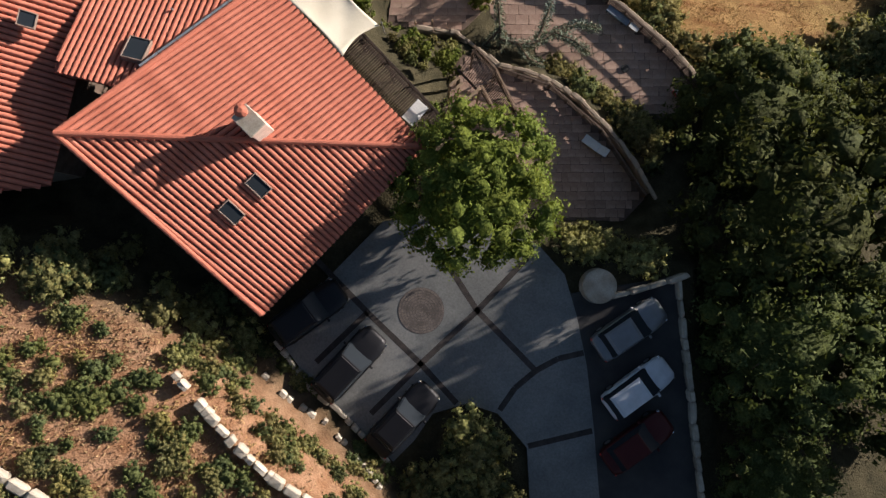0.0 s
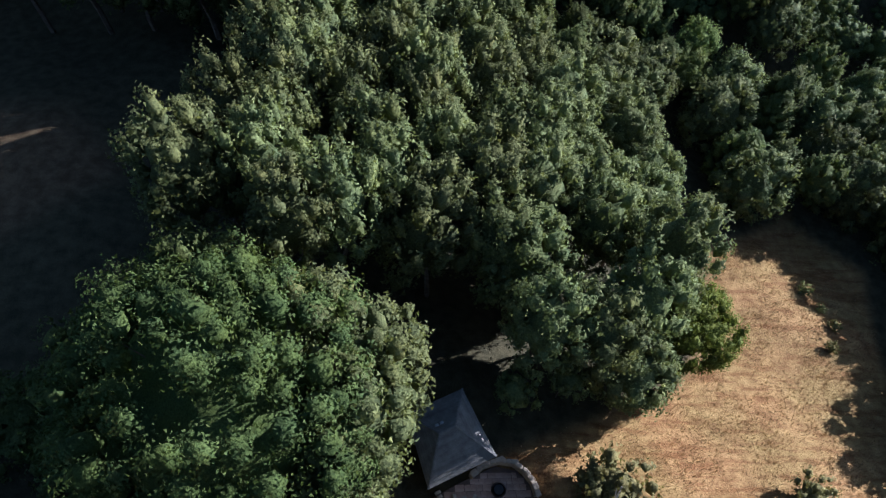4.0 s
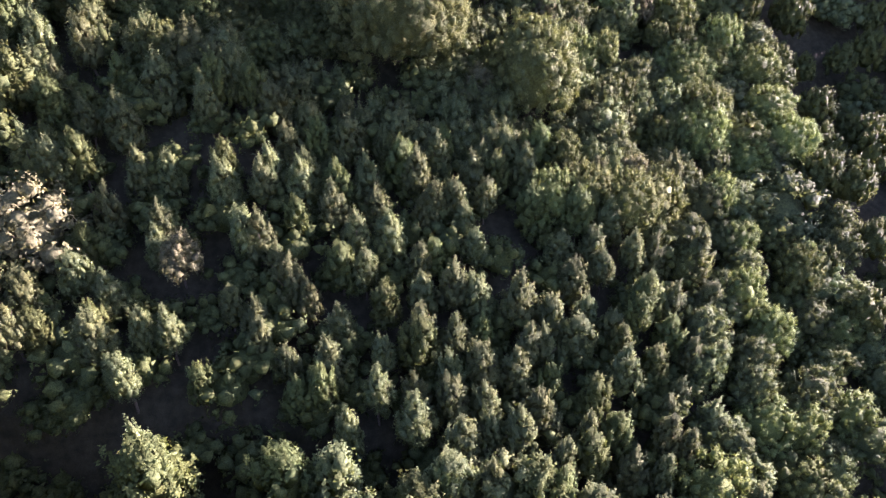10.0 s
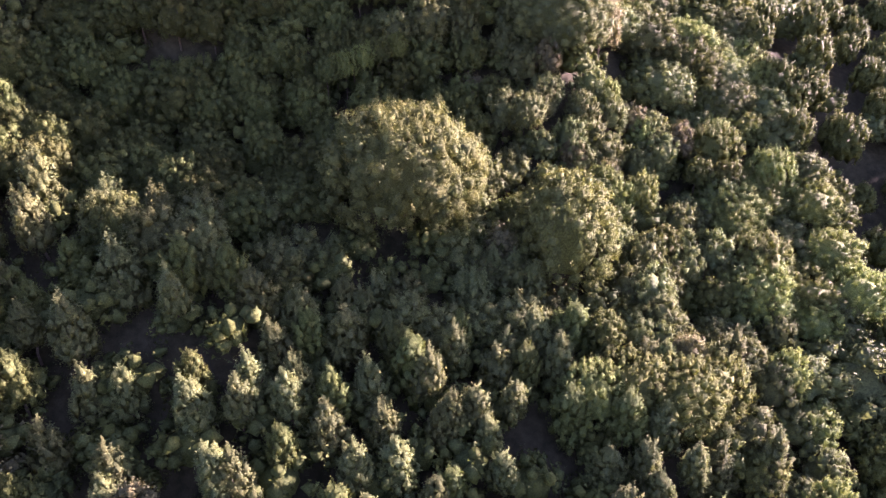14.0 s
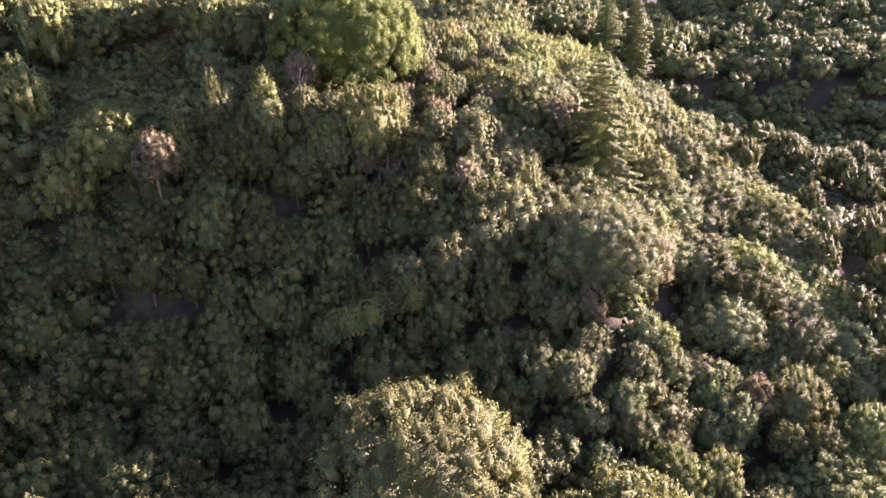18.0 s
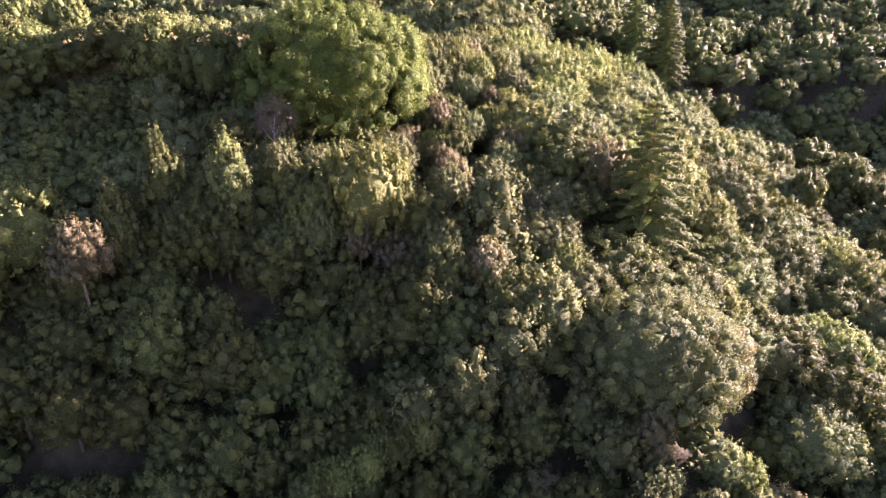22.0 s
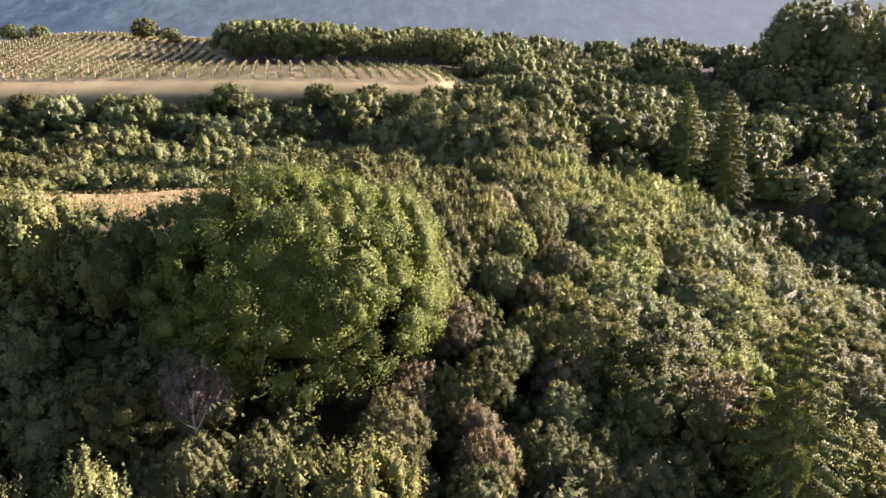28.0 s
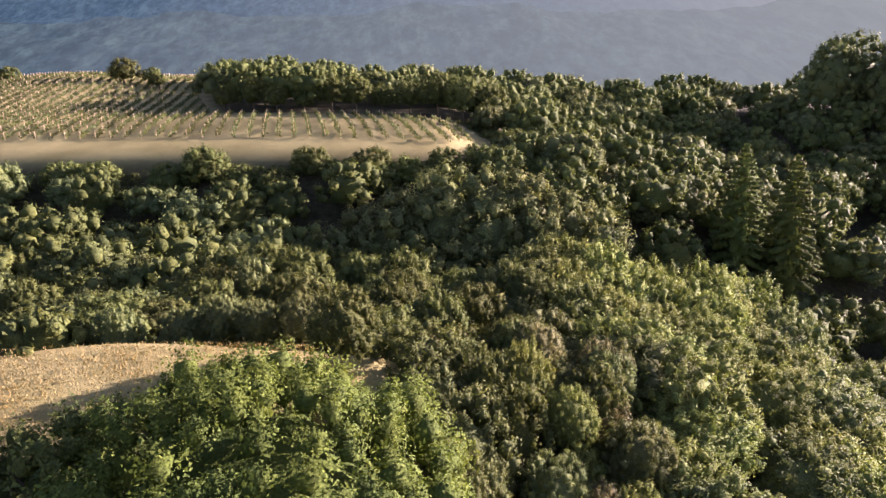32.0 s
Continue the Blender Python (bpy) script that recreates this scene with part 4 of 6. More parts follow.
special("ridge_rust", 20.2, 215.6, 36.6, 3.2, turn=1.3, crown=3.4)
special("ridge_rust", 7.6, 218.2, 37.8, 3.0, turn=2.3, crown=3.0)
special("fir0", 25.3, 211.0, 43.6, 8, crown=8.2)
special("dome1", 19.5, 188.5, 26.4, 6.5, turn=1.0, crown=8.4)
special("ridge_rust", 27.5, 189.5, 22.6, 3.2, turn=1.7, crown=3.4)
special("ridge_grey", 13.9, 172.0, 14.4, 2.6, turn=0.7, crown=2.6)
special("dead0", -19.5, 203.6, 45.6, 2.0, crown=2.1)
special("rust0", -34.8, 186.0, 38.8, 1.4, turn=2.0, crown=2.6)
for i in range(9):
    u = i / 8
    special("ridge_tuft" if i % 3 else "ridge_oak", -14.0 + 9.5 * u, 173.5 + 5.0 * u + (i % 2), 19.6 + 1.8 * u, 1.6, turn=i * 1.9, crown=1.7, group="low trees along the hollow")
special("fir1", 47.6, 299.5, 51.5, 3.5, crown=5.4)
special("fir1", 54.4, 296.0, 50.0, 3.5, turn=1.0, crown=5.8)
for i, (x, y, top) in enumerate(((-5, 233, 47.5), (-1, 235, 47.3), (2.5, 237, 47.0), (-3, 230, 46.5), (1, 232, 46.0))):
    special(("ridge_grey", "ridge_oak", "ridge_tuft")[i % 3], x, y, top, 2.2, turn=i * 1.4, wide=(0.75, 0.6, 0.5)[i % 3] * 1.1, group="scrub at the meadow edge")
special("ridge_oak", -11.0, 234.6, 52.9, 3, crown=2.5)
for i, (x, y) in enumerate(((-18.5, 240.5), (-21.5, 241.0), (-24.5, 240.6), (-15.2, 240.8), (-29.5, 239.6))):
    special("ridge_grey", x, y, 50.0 + 0.4 * math.sin(i * 2.2), 1.6, turn=i * 1.3, crown=1.8, group="scrub at the meadow edge")
for i, x in enumerate(np.arange(-62, -24, 5.4)):
    special("oak%d" % (i % 3), float(x), 217.5 + 1.5 * math.sin(i * 2.0) + (2.0 if x < -45 else 0), 53.2 + 0.9 * math.sin(i * 1.7), 3, turn=i * 1.1, crown=4.2, group="oaks above the shaded slope")
for x, y, top, r in ((-5.0, 180.5, 23.6, 2.4), (0.0, 183.0, 25.4, 2.8), (5.0, 187.0, 27.4, 3.0), (9.5, 191.0, 29.4, 3.0)):
    special("grove0", x, y, top, r, turn=x, crown=r + 0.4, group="low trees along the hollow")
for i, (x, y, top, r) in enumerate(((-91, 402, 64.0, 4.4), (-84, 405, 61.0, 2.6), (-80, 398, 59.5, 2.4), (-131, 400, 63.5, 3.6), (-125, 404, 62.6, 3.2))):
    special("oak%d" % (i % 2), x, y, top, 4, turn=i * 1.7, crown=r)
for i, (x, y, top) in enumerate(((112, 392, 61), (121, 398, 63), (131, 390, 62), (143, 396, 60), (126, 384, 58), (152, 388, 60))):
    special("tall0", x, y, top, 6, turn=i * 1.3, wide=0.95)
for i, (x, y, top) in enumerate(((-14, 284, 46.5), (-8, 286, 48.5), (-2, 288, 51), (4, 287, 51), (10, 286, 50), (15, 284, 48), (19, 281, 45.5), (-10, 280, 47), (-3, 281, 48), (4, 280.5, 48), (11, 279, 46.5), (-17, 279, 45), (0, 275, 43.5), (8, 274, 43))):
    special("grove%d" % (i % 2), x, y, top, 3.2, turn=i * 0.9, crown=4.4, group="grove below the vineyard")

for i, x in enumerate(np.arange(-51, 12, 6.2)):
    special("oak%d" % (i % 2), float(x), 358 + 2.0 * math.sin(i * 2.1) - (0.0 if x < 0 else 6), 58.5 + 1.6 * math.sin(i * 1.7), 4, turn=i * 1.3, wide=0.95, group="trees behind the vineyard")
for i, x in enumerate(np.arange(-100, -10, 5.5)):
    special("oak%d" % (i % 2), float(x), 299.5 + 2.0 * math.sin(i * 2.3), 51.2 + 1.5 * math.sin(i * 1.9), 3, turn=i * 1.9, crown=3.4, group="oaks below the vineyard")
for i, (x, y) in enumerate(((-40, 300), (-13, 302), (-7, 301), (-1, 302), (5, 304), (9, 309), (12, 316), (12, 324), (9, 331), (8, 339), (4, 345))):
    special("oak%d" % (i % 3), x, y, 53.4 if i == 0 else 51.6 + 0.9 * math.sin(i * 2.2) - 0.12 * i, 2.6, turn=i * 1.3, crown=4.0 if i == 0 else 3.2, group="oaks below the vineyard")
rng = np.random.default_rng(5)


def low_growth(x, y):
    """Scrub stays low round the hilltop meadow and on the crest in front of it."""
    if -13 < x < 5 and 219 < y < 234:
        return 0.55
    return 0.42 if -28 < x < 3 and 238 < y < 257 else 1.0


def wood(kinds, weights, x0, x1, y0, y1, gap, size=(0.75, 1.2), group="", keep=None, joined="", crown=None):
    """Fills a stretch with trees; crown: half widths of the crowns, whose tops then follow the canopy."""
    far = {}
    for gy in np.arange(y0, y1, gap):
        for gx_ in np.arange(x0, x1, gap):
            x, y = gx_ + rng.uniform(-0.42, 0.42) * gap, gy + rng.uniform(-0.42, 0.42) * gap
            if (keep is not None and not keep(x, y)) or open_ground(x, y):
                continue
            if joined != "undergrowth" and any((x - a) ** 2 + (y - b) ** 2 < r * r for a, b, r in TAKEN):
                continue
            low = low_growth(x, y)
            k = kinds[int(rng.choice(len(kinds), p=weights))]
            if low < 0.5:
                k = kinds[len(TREES[k]["label"]) % min(2, len(kinds))]
            sz, turn, wide = low * rng.uniform(*size), rng.uniform(0, 6.28), rng.uniform(0.9, 1.15)
            if crown:
                r, g = rng.uniform(*crown), h1(x, y)
                plant(k, x, y, max(g + 1.4 * r, canopy(x, y) + rng.uniform(-2.0, 1.0)), turn=turn, group=group, crown=r)
            elif joined:
                far.setdefault(k, []).append((k, x, y, h1(x, y), sz * wide, sz, turn))
            else:
                plant(k, x, y, size=sz, turn=turn, group=group, wide=wide)
    for k, places in far.items():
        joined_wood(joined, {"far_oak": "dark green woods", "far_grey": "grey-green woods", "far_tall": "upright green woods", "under": "dark leafy undergrowth"}[k] + " covering the " + joined.replace("_", " "), places, TREES[k]["meshes"][1][1].materials[0])


FAR3 = ["far_oak", "far_grey", "far_tall"]
G3 = ["gully0", "gully1", "gully2"]
GAPS = [(-43, 101, 4.5), (-37, 102, 4.5), (-30, 100.5, 4.5), (-24, 99, 4.0), (-19, 101, 4.2), (-13, 101, 4.0), (-7, 98.5, 3.0), (-30, 66, 6.0), (-29, 73, 5.0), (-24, 64, 4.5), (13, 82, 2.6), (18, 90.5, 3.4), (38, 92.5, 4.2), (43, 88, 4.5), (33, 95.5, 3.2), (43, 100.5, 4.0), (14, 127, 2.8), (-43, 142, 3.4), (-37, 140.5, 3.2), (-32, 135, 3.0), (10.5, 131, 2.4), (11.7, 125, 2.4), (-38, 94, 4.6), (-32, 92.5, 4.6), (-45, 96, 5.0)]
TAKEN += GAPS
wood(["grove0", "grove1"], [0.5, 0.5], -21, 31, 35, 82, 5.3, group="trees of the grove", crown=(3.2, 4.1), keep=lambda x, y: -19 < x < 25 + (y - 44) * 0.12 and y > 36 + 0.4 * max(0, 8 - x))
wood(["grove0", "gully2"], [0.6, 0.4], 28, 70, 56, 84, 6.2, group="trees of the gully", crown=(3.4, 4.4), keep=lambda x, y: x > 33 + (y - 44) * 0.12)
wood(["oak0", "oak1"], [0.5, 0.5], 42, 68, 12, 60, 6.0, (0.7, 1.0), "trees beside the meadow")
wood(["gully2", "gully0", "grove0"], [0.5, 0.2, 0.3], -62, 34, 80, 98, 5.8, group="trees of the gully", crown=(3.6, 4.8), keep=lambda x, y: abs(x) < 36 + (y - 60) * 0.5)
wood(G3, [0.4, 0.35, 0.25], -62, 38, 98, 143, 4.3, group="trees of the gully", crown=(1.8, 3.0), keep=lambda x, y: abs(x) < 36 + (y - 60) * 0.5 and not (x < -16 and math.sin(0.8 * x + 0.2 * y) * math.sin(0.55 * y - 0.3 * x) > 0.15))
wood(["gold0", "oak2", "grey0", "grey1"], [0.2, 0.2, 0.35, 0.25], 38, 66, 84, 143, 5.2, group="trees of the gully", crown=(2.8, 3.8), keep=lambda x, y: abs(x) < 36 + (y - 60) * 0.5)
wood(["grey0", "grey1", "rust0", "oak0", "gold0"], [0.38, 0.3, 0.12, 0.15, 0.05], 6, 46, 143, 186, 4.3, group="scrub of the hill", crown=(2.1, 3.0))
wood(["willow0", "ridge_tuft", "grey1"], [0.35, 0.45, 0.2], 46, 62, 146, 206, 6.2, group="trees of the hill", crown=(4.0, 5.4))
wood(["gully0", "oak0", "grove1"], [0.45, 0.3, 0.25], -54, -16, 142, 157, 5.0, group="trees of the hill", crown=(2.6, 3.6))
wood(["gully0", "grove1"], [0.6, 0.4], -16, 14, 142, 153, 4.4, group="trees of the hill", crown=(2.4, 3.2))
# only dark-leaved oaks here: their colour deepens the hollow's shade
wood(["oak0", "oak1", "ridge_oak"], [0.35, 0.3, 0.35], -54, 8, 156, 200, 4.5, group="trees of the hollow", crown=(2.7, 3.7))
wood(FAR3, [0.4, 0.2, 0.4], 44, 100, 58, 122, 7.0, (0.55, 0.85), joined="lower_gully", keep=lambda x, y: x >= 36 + (y - 60) * 0.5)
wood(["ridge_rust", "ridge_grey", "ridge_oak", "ridge_tuft"], [0.36, 0.3, 0.16, 0.18], -30, 12, 194, 246, 4.0, group="scrub of the crest", crown=(1.8, 2.6), keep=lambda x, y: x > -7 + (y < 204) * -16 - (y < 200) * 6 and x < 12)
wood(["grey0", "oak0", "oak2"], [0.3, 0.4, 0.3], -54, -18, 194, 226, 5.0, group="trees of the ridge", crown=(2.8, 3.8))
wood(["ridge_tuft", "ridge_grey"], [0.8, 0.2], 12, 42, 222, 276, 6.4, group="trees of the ridge", crown=(4.4, 6.0))
wood(["ridge_grey", "ridge_tuft", "ridge_oak"], [0.5, 0.3, 0.2], 12, 60, 190, 262, 6.4, group="trees of the ridge", crown=(4.2, 5.8), keep=lambda x, y: x > 42 or y < 222)
wood(["oak0", "oak1", "grey0", "grey1"], [0.35, 0.25, 0.2, 0.2], -62, 12, 238, 268, 5.0, group="trees of the ridge", crown=(2.4, 3.6))
wood(["far_oak", "far_grey"], [0.62, 0.38], -110, 130, 262, 297, 7.2, (0.72, 1.05), joined="slope_below_the_vineyard")
wood(["far_oak", "far_grey"], [0.6, 0.4], 10, 62, 262, 350, 5.8, (0.5, 0.8), joined="head_of_the_ravine")
wood(FAR3, [0.2, 0.2, 0.6], 58, 180, 120, 262, 7.0, (0.6, 0.9), joined="ravine", keep=lambda x, y: x > 59)
wood(FAR3, [0.45, 0.3, 0.25], -120, -52, 90, 262, 8.0, (0.8, 1.2), joined="western_slope", keep=lambda x, y: x > -40 - (y - 60) * 0.5)
wood(["far_oak", "far_grey"], [0.65, 0.35], -70, 240, 299, 425, 9.6, (0.8, 1.25), joined="hilltop_behind_the_vineyard", keep=lambda x, y: y > 356 if x < 17 else True)

wood(["under"], [1.0], -58, 62, 98, 262, 5.6, (0.8, 1.15), joined="undergrowth")

# ---- house ----
def box_bm(size, at=(0, 0, 0), bevel=0.0, bm=None):
    bm = bm or bmesh.new()
    r = bmesh.ops.create_cube(bm, size=1.0, matrix=Matrix.Translation(at) @ Matrix.Diagonal((*size, 1)))
    if bevel:
        es = list({e for v in r["verts"] for e in v.link_edges})
        bmesh.ops.bevel(bm, geom=es, offset=bevel, segments=1, affect="EDGES")
    return bm


def prism(poly, z0, z1):
    """A slab with an outline and a flat top."""
    bm = bmesh.new()
    lo = [bm.verts.new((x, y, z0)) for x, y in poly]
    hi = [bm.verts.new((x, y, z1)) for x, y in poly]
    bm.faces.new(hi)
    bm.faces.new(lo[::-1])
    for i in range(len(poly)):
        j = (i + 1) % len(poly)
        bm.faces.new((lo[i], lo[j], hi[j], hi[i]))
    bmesh.ops.recalc_face_normals(bm, faces=bm.faces)
    return bm


def slab3(pts, thick):
    """A flat slab under a loop of points in space."""
    bm = bmesh.new()
    hi = [bm.verts.new(p) for p in pts]
    lo = [bm.verts.new((p[0], p[1], p[2] - thick)) for p in pts]
    bm.faces.new(hi)
    bm.faces.new(lo[::-1])
    for i in range(len(pts)):
        j = (i + 1) % len(pts)
        bm.faces.new((lo[i], lo[j], hi[j], hi[i]))
    bmesh.ops.recalc_face_normals(bm, faces=bm.faces)
    return bm


def tile_column(length, rad=0.135, tile=0.42):
    """One run of barrel tiles up a slope (along +y), each overlapping the one below."""
    V, Q = [], []
    n = max(1, int(math.ceil(length / tile)))
    for k in range(n):
        a, b = k * tile, min(length, (k + 1) * tile + 0.05)
        o = len(V)
        for yy, r, lift in ((a, rad, 0.035), (b, rad * 0.9, 0.0)):
            for i in range(6):
                t = math.pi * i / 5
                V.append((r * math.cos(t), yy, r * math.sin(t) * 0.9 + lift))
        for i in range(5):
            Q.append((o + i, o + i + 1, o + 7 + i, o + 6 + i))
    me = bpy.data.meshes.new("tile_column")
    fill_mesh(me, np.array(V), np.array(Q), False)
    me.materials.append(M["tile"])
    return me


def clip_run(poly, u):
    """Where the line at u crosses an outline in slope coordinates: from v0 to v1."""
    hits = []
    for (a, b), (c, d) in zip(poly, poly[1:] + poly[:1]):
        if (a - u) * (c - u) < 0:
            hits.append(b + (d - b) * (u - a) / (c - a))
    return (min(hits), max(hits)) if len(hits) >= 2 else None


def roof_slope(parent, pts, eave, spacing=0.315):
    """A tiled slope with corners pts; eave: its two lower corners. Tiles run from the eave upwards."""
    p0, p1 = Vector(eave[0]), Vector(eave[1])
    u = (p1 - p0).normalized()
    n = None
    for i in range(len(pts)):
        c = (Vector(pts[i]) - p0).cross(u)
        if c.length > 1:
            n = c.normalized()
            break
    if n.z < 0:
        n = -n
    v = n.cross(u)
    if v.z < 0:
        v = -v
    flip = u if u.cross(v).dot(n) > 0 else -u
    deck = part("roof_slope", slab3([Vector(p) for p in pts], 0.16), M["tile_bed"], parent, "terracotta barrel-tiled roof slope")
    flat = [((Vector(p) - p0).dot(u), (Vector(p) - p0).dot(v)) for p in pts]
    lo, hi = min(f[0] for f in flat), max(f[0] for f in flat)
    k = int((hi - lo) / spacing)
    off = (hi - lo - k * spacing) / 2
    basis = Matrix((flip, v, n)).transposed().to_4x4()
    for i in range(k + 1):
        uu = lo + off + i * spacing
        run = clip_run(flat, uu + 0.003)
        if run and run[1] - run[0] > 0.25:
            c = part("tile_column", tile_column(run[1] - run[0] + 0.06), None, deck)
            c.matrix_basis = Matrix.Translation(p0 + u * uu + v * (run[0] - 0.05) + n * 0.01) @ basis
    return deck


def cap_run(parent, a, b, rad=0.17, name="ridge_tile"):
    a, b = Vector(a), Vector(b)
    me = tile_column(0.40, rad, 0.40)
    me.name = "ridge_tile"
    run = b - a
    y = run.normalized()
    x = y.cross(Vector((0, 0, 1))).normalized()
    turn = Matrix((x, y, x.cross(y))).transposed().to_4x4()
    n = int(round(run.length / 0.36))
    for i in range(n):
        c = part(name, me, None, parent)
        c.matrix_basis = Matrix.Translation(a + run * (i / n)) @ turn


def skylight(parent, centre, u, v, w, h):
    """A roof window: raised frame round dark glass. u, v: its directions in the slope."""
    u, v = Vector(u).normalized(), Vector(v).normalized()
    n = u.cross(v).normalized()
    if n.z < 0:
        n, u = -n, -u
    mx = Matrix.Translation(centre) @ Matrix((u, v, n)).transposed().to_4x4()
    bm = bmesh.new()
    for sx, sy, ax, ay in ((w + 0.10, 0.06, 0, h / 2 + 0.02), (w + 0.10, 0.06, 0, -h / 2 - 0.02), (0.06, h - 0.02, w / 2 + 0.02, 0), (0.06, h - 0.02, -w / 2 - 0.02, 0)):
        box_bm((sx, sy, 0.34), (ax, ay, 0.1), 0.012, bm)
    f = part("skylight", bm, M["frame"], parent, "roof window with a brown metal frame")
    f.matrix_basis = mx
    part("pane", box_bm((w, h, 0.03), (0, 0, 0.2)), M["glass"], f)
    return f


RW, RE, RS, RN = (-18.06, 5.39, 6.79), (-0.95, 5.46, 2.0), (-9.65, -3.5, 2.0), (-9.36, 14.35, 2.0)
house = thing("house", "hillside house with terracotta barrel-tiled roofs and plastered walls", "house")
roof_slope(house, [RW, RN, RE], (RN, RE))
roof_slope(house, [RW, RS, RE], (RS, RE))
cap_run(house, (RE[0], RE[1], RE[2] + 0.12), (RW[0], RW[1], RW[2] + 0.12))
for a, b in ((RN, RW), (RS, RW)):
    cap_run(house, (a[0], a[1], a[2] + 0.10), (b[0], b[1], b[2] + 0.10), 0.15, "verge_tile")
# link roof, falling to the north
roof_slope(house, [(-17.9, 15.35, 2.3), (-11.3, 13.7, 2.3), (-10.5, 12.8, 2.55), (-16.2, 8.0, 4.6), (-19.4, 8.8, 4.6)], ((-17.9, 15.35, 2.3), (-11.3, 13.7, 2.3)))
# west wing, hipped
roof_slope(house, [(-16.9, 18.2, 2.9), (-20.5, 3.3, 2.9), (-30.5, 1.6, 7.2), (-27.5, 10.8, 7.2)], ((-16.9, 18.2, 2.9), (-20.5, 3.3, 2.9)))
roof_slope(house, [(-16.9, 18.2, 2.9), (-27.5, 10.8, 7.2), (-31, 11.8, 7.2), (-32, 21.8, 2.9)], ((-16.9, 18.2, 2.9), (-32, 21.8, 2.9)))
cap_run(house, (-16.9, 18.2, 3.0), (-27.5, 10.8, 7.3))


def wall_panel(parent, p, q, z0, za, zb, th=0.25, mat="plaster"):
    p, q = Vector((*p, 0)), Vector((*q, 0))
    n = Vector((q - p).normalized().cross(Vector((0, 0, 1)))) * th
    bm = bmesh.new()
    loop = [(p, z0), (q, z0), (q, zb), (p, za)]
    a = [bm.verts.new((v.x, v.y, z)) for v, z in loop]
    b = [bm.verts.new((v.x + n.x, v.y + n.y, z)) for v, z in loop]
    bm.faces.new(a)
    bm.faces.new(b[::-1])
    for i in range(4):
        j = (i + 1) % 4
        bm.faces.new((a[i], b[i], b[j], a[j]))
    bmesh.ops.recalc_face_normals(bm, faces=bm.faces)
    return part("wall", bm, M[mat], parent)


wall_panel(house, (-9.6, -2.5), (-2.0, 5.4), -1.9, 1.9, 1.9)
wall_panel(house, (-2.0, 5.5), (-9.4, 13.3), -9.0, 1.9, 1.9)
wall_panel(house, (-16.9, 5.4), (-9.9, -2.3), -1.9, 6.2, 2.0)
wall_panel(house, (-10.0, 13.1), (-16.9, 5.7), -1.9, 2.2, 6.2)
wall_panel(house, (-12.0, 13.2), (-17.6, 14.6), -1.9, 2.2, 2.2)
# this wall takes a darker material than the plastered ones
wall_panel(house, (-17.7, 17.2), (-21.0, 4.2), -1.9, 2.8, 2.8, mat="wood_dark")
wall_panel(house, (-31.0, 20.8), (-17.9, 17.5), -1.9, 2.8, 2.8)
wall_panel(house, (-21.2, 4.2), (-30.5, 2.6), -1.9, 2.9, 6.6)
wall_panel(house, (-16.9, 8.8), (-18.8, 9.2), -1.9, 4.2, 4.2)

# chimney with its cap and cowl
cz = 4.2
chim = part("chimney", box_bm((0.9, 1.25, 2.3), (0, 0, 0.75), 0.02), plain("chimney_tiles", (0.50, 0.36, 0.30), (0.62, 0.47, 0.40), 2.0), house, "tile-clad chimney")
chim.matrix_basis = pose(-9.25, 6.1, cz, 0, 0, 45)
part("chimney_cap", box_bm((1.0, 1.36, 0.12), (0, 0, 1.95), 0.03), M["stone"], chim)
bmc = bmesh.new()
limb(bmc, (0.1, 0.45, 1.95), (0.1, 0.45, 2.45), 0.24, 0.2, 10)
limb(bmc, (0.1, 0.45, 2.45), (0.1, 0.45, 2.6), 0.33, 0.12, 10)
part("cowl", bmc, M["tile"], chim, "round terracotta cowl")

sB, vB = (Vector(RS) - Vector(RE)).normalized(), (Vector(RW) - Vector(RS)).normalized()
skylight(house, (-9.4, 3.25, 3.80), sB, vB, 0.68, 1.08)
skylight(house, (-10.75, 1.9, 3.83), sB, vB, 0.68, 1.08)
lu = (Vector((-11.3, 13.7, 2.3)) - Vector((-17.9, 15.35, 2.3))).normalized()
skylight(house, (-15.45, 10.0, 4.02), lu, lu.cross(Vector((0, 0, 1))).normalized() + Vector((0, 0, 0.42)), 1.05, 1.25)
skylight(house, (-20.7, 11.4, 4.55), Vector((-3.6, -14.9, 0)), Vector((-1, 0.24, 0.41)), 0.7, 0.75)

# valley flashing, a vent pipe and small vents
fa, fb = Vector(RN).lerp(Vector(RW), 0.10), Vector(RN).lerp(Vector(RW), 0.62)
off = Vector((-0.16, 0.16, 0.16))
for i in range(6):
    p, q = fa.lerp(fb, i / 6) + off, fa.lerp(fb, (i + 0.97) / 6) + off
    d = q - p
    o = part("valley_flashing", box_bm((0.12, 0.025, d.length), (0, 0, d.length / 2)), M["metal"], house, "dull metal valley flashing")
    o.matrix_basis = Matrix.Translation(p) @ d.to_track_quat("Z", "Y").to_matrix().to_4x4()
for a, b in (((-22.2, 18.3, 5.0), (-20.8, 17.45, 4.9)), ((-20.8, 17.45, 4.2), (-20.8, 17.45, 4.95))):
    bm = bmesh.new()
    limb(bm, a, b, 0.09, 0.09, 8)
    part("vent_pipe", bm, M["tile"], house, "terracotta-painted vent pipe")
for x_, y_, z_ in ((-18.6, 10.4, 3.75), (-14.0, 12.4, 3.05), (-19.6, 15.3, 4.05)):
    bm = bmesh.new()
    limb(bm, (x_, y_, z_ - 0.2), (x_, y_, z_ + 0.28), 0.06, 0.06, 8)
    part("roof_vent", bm, M["metal"], house, "small grey roof vent")

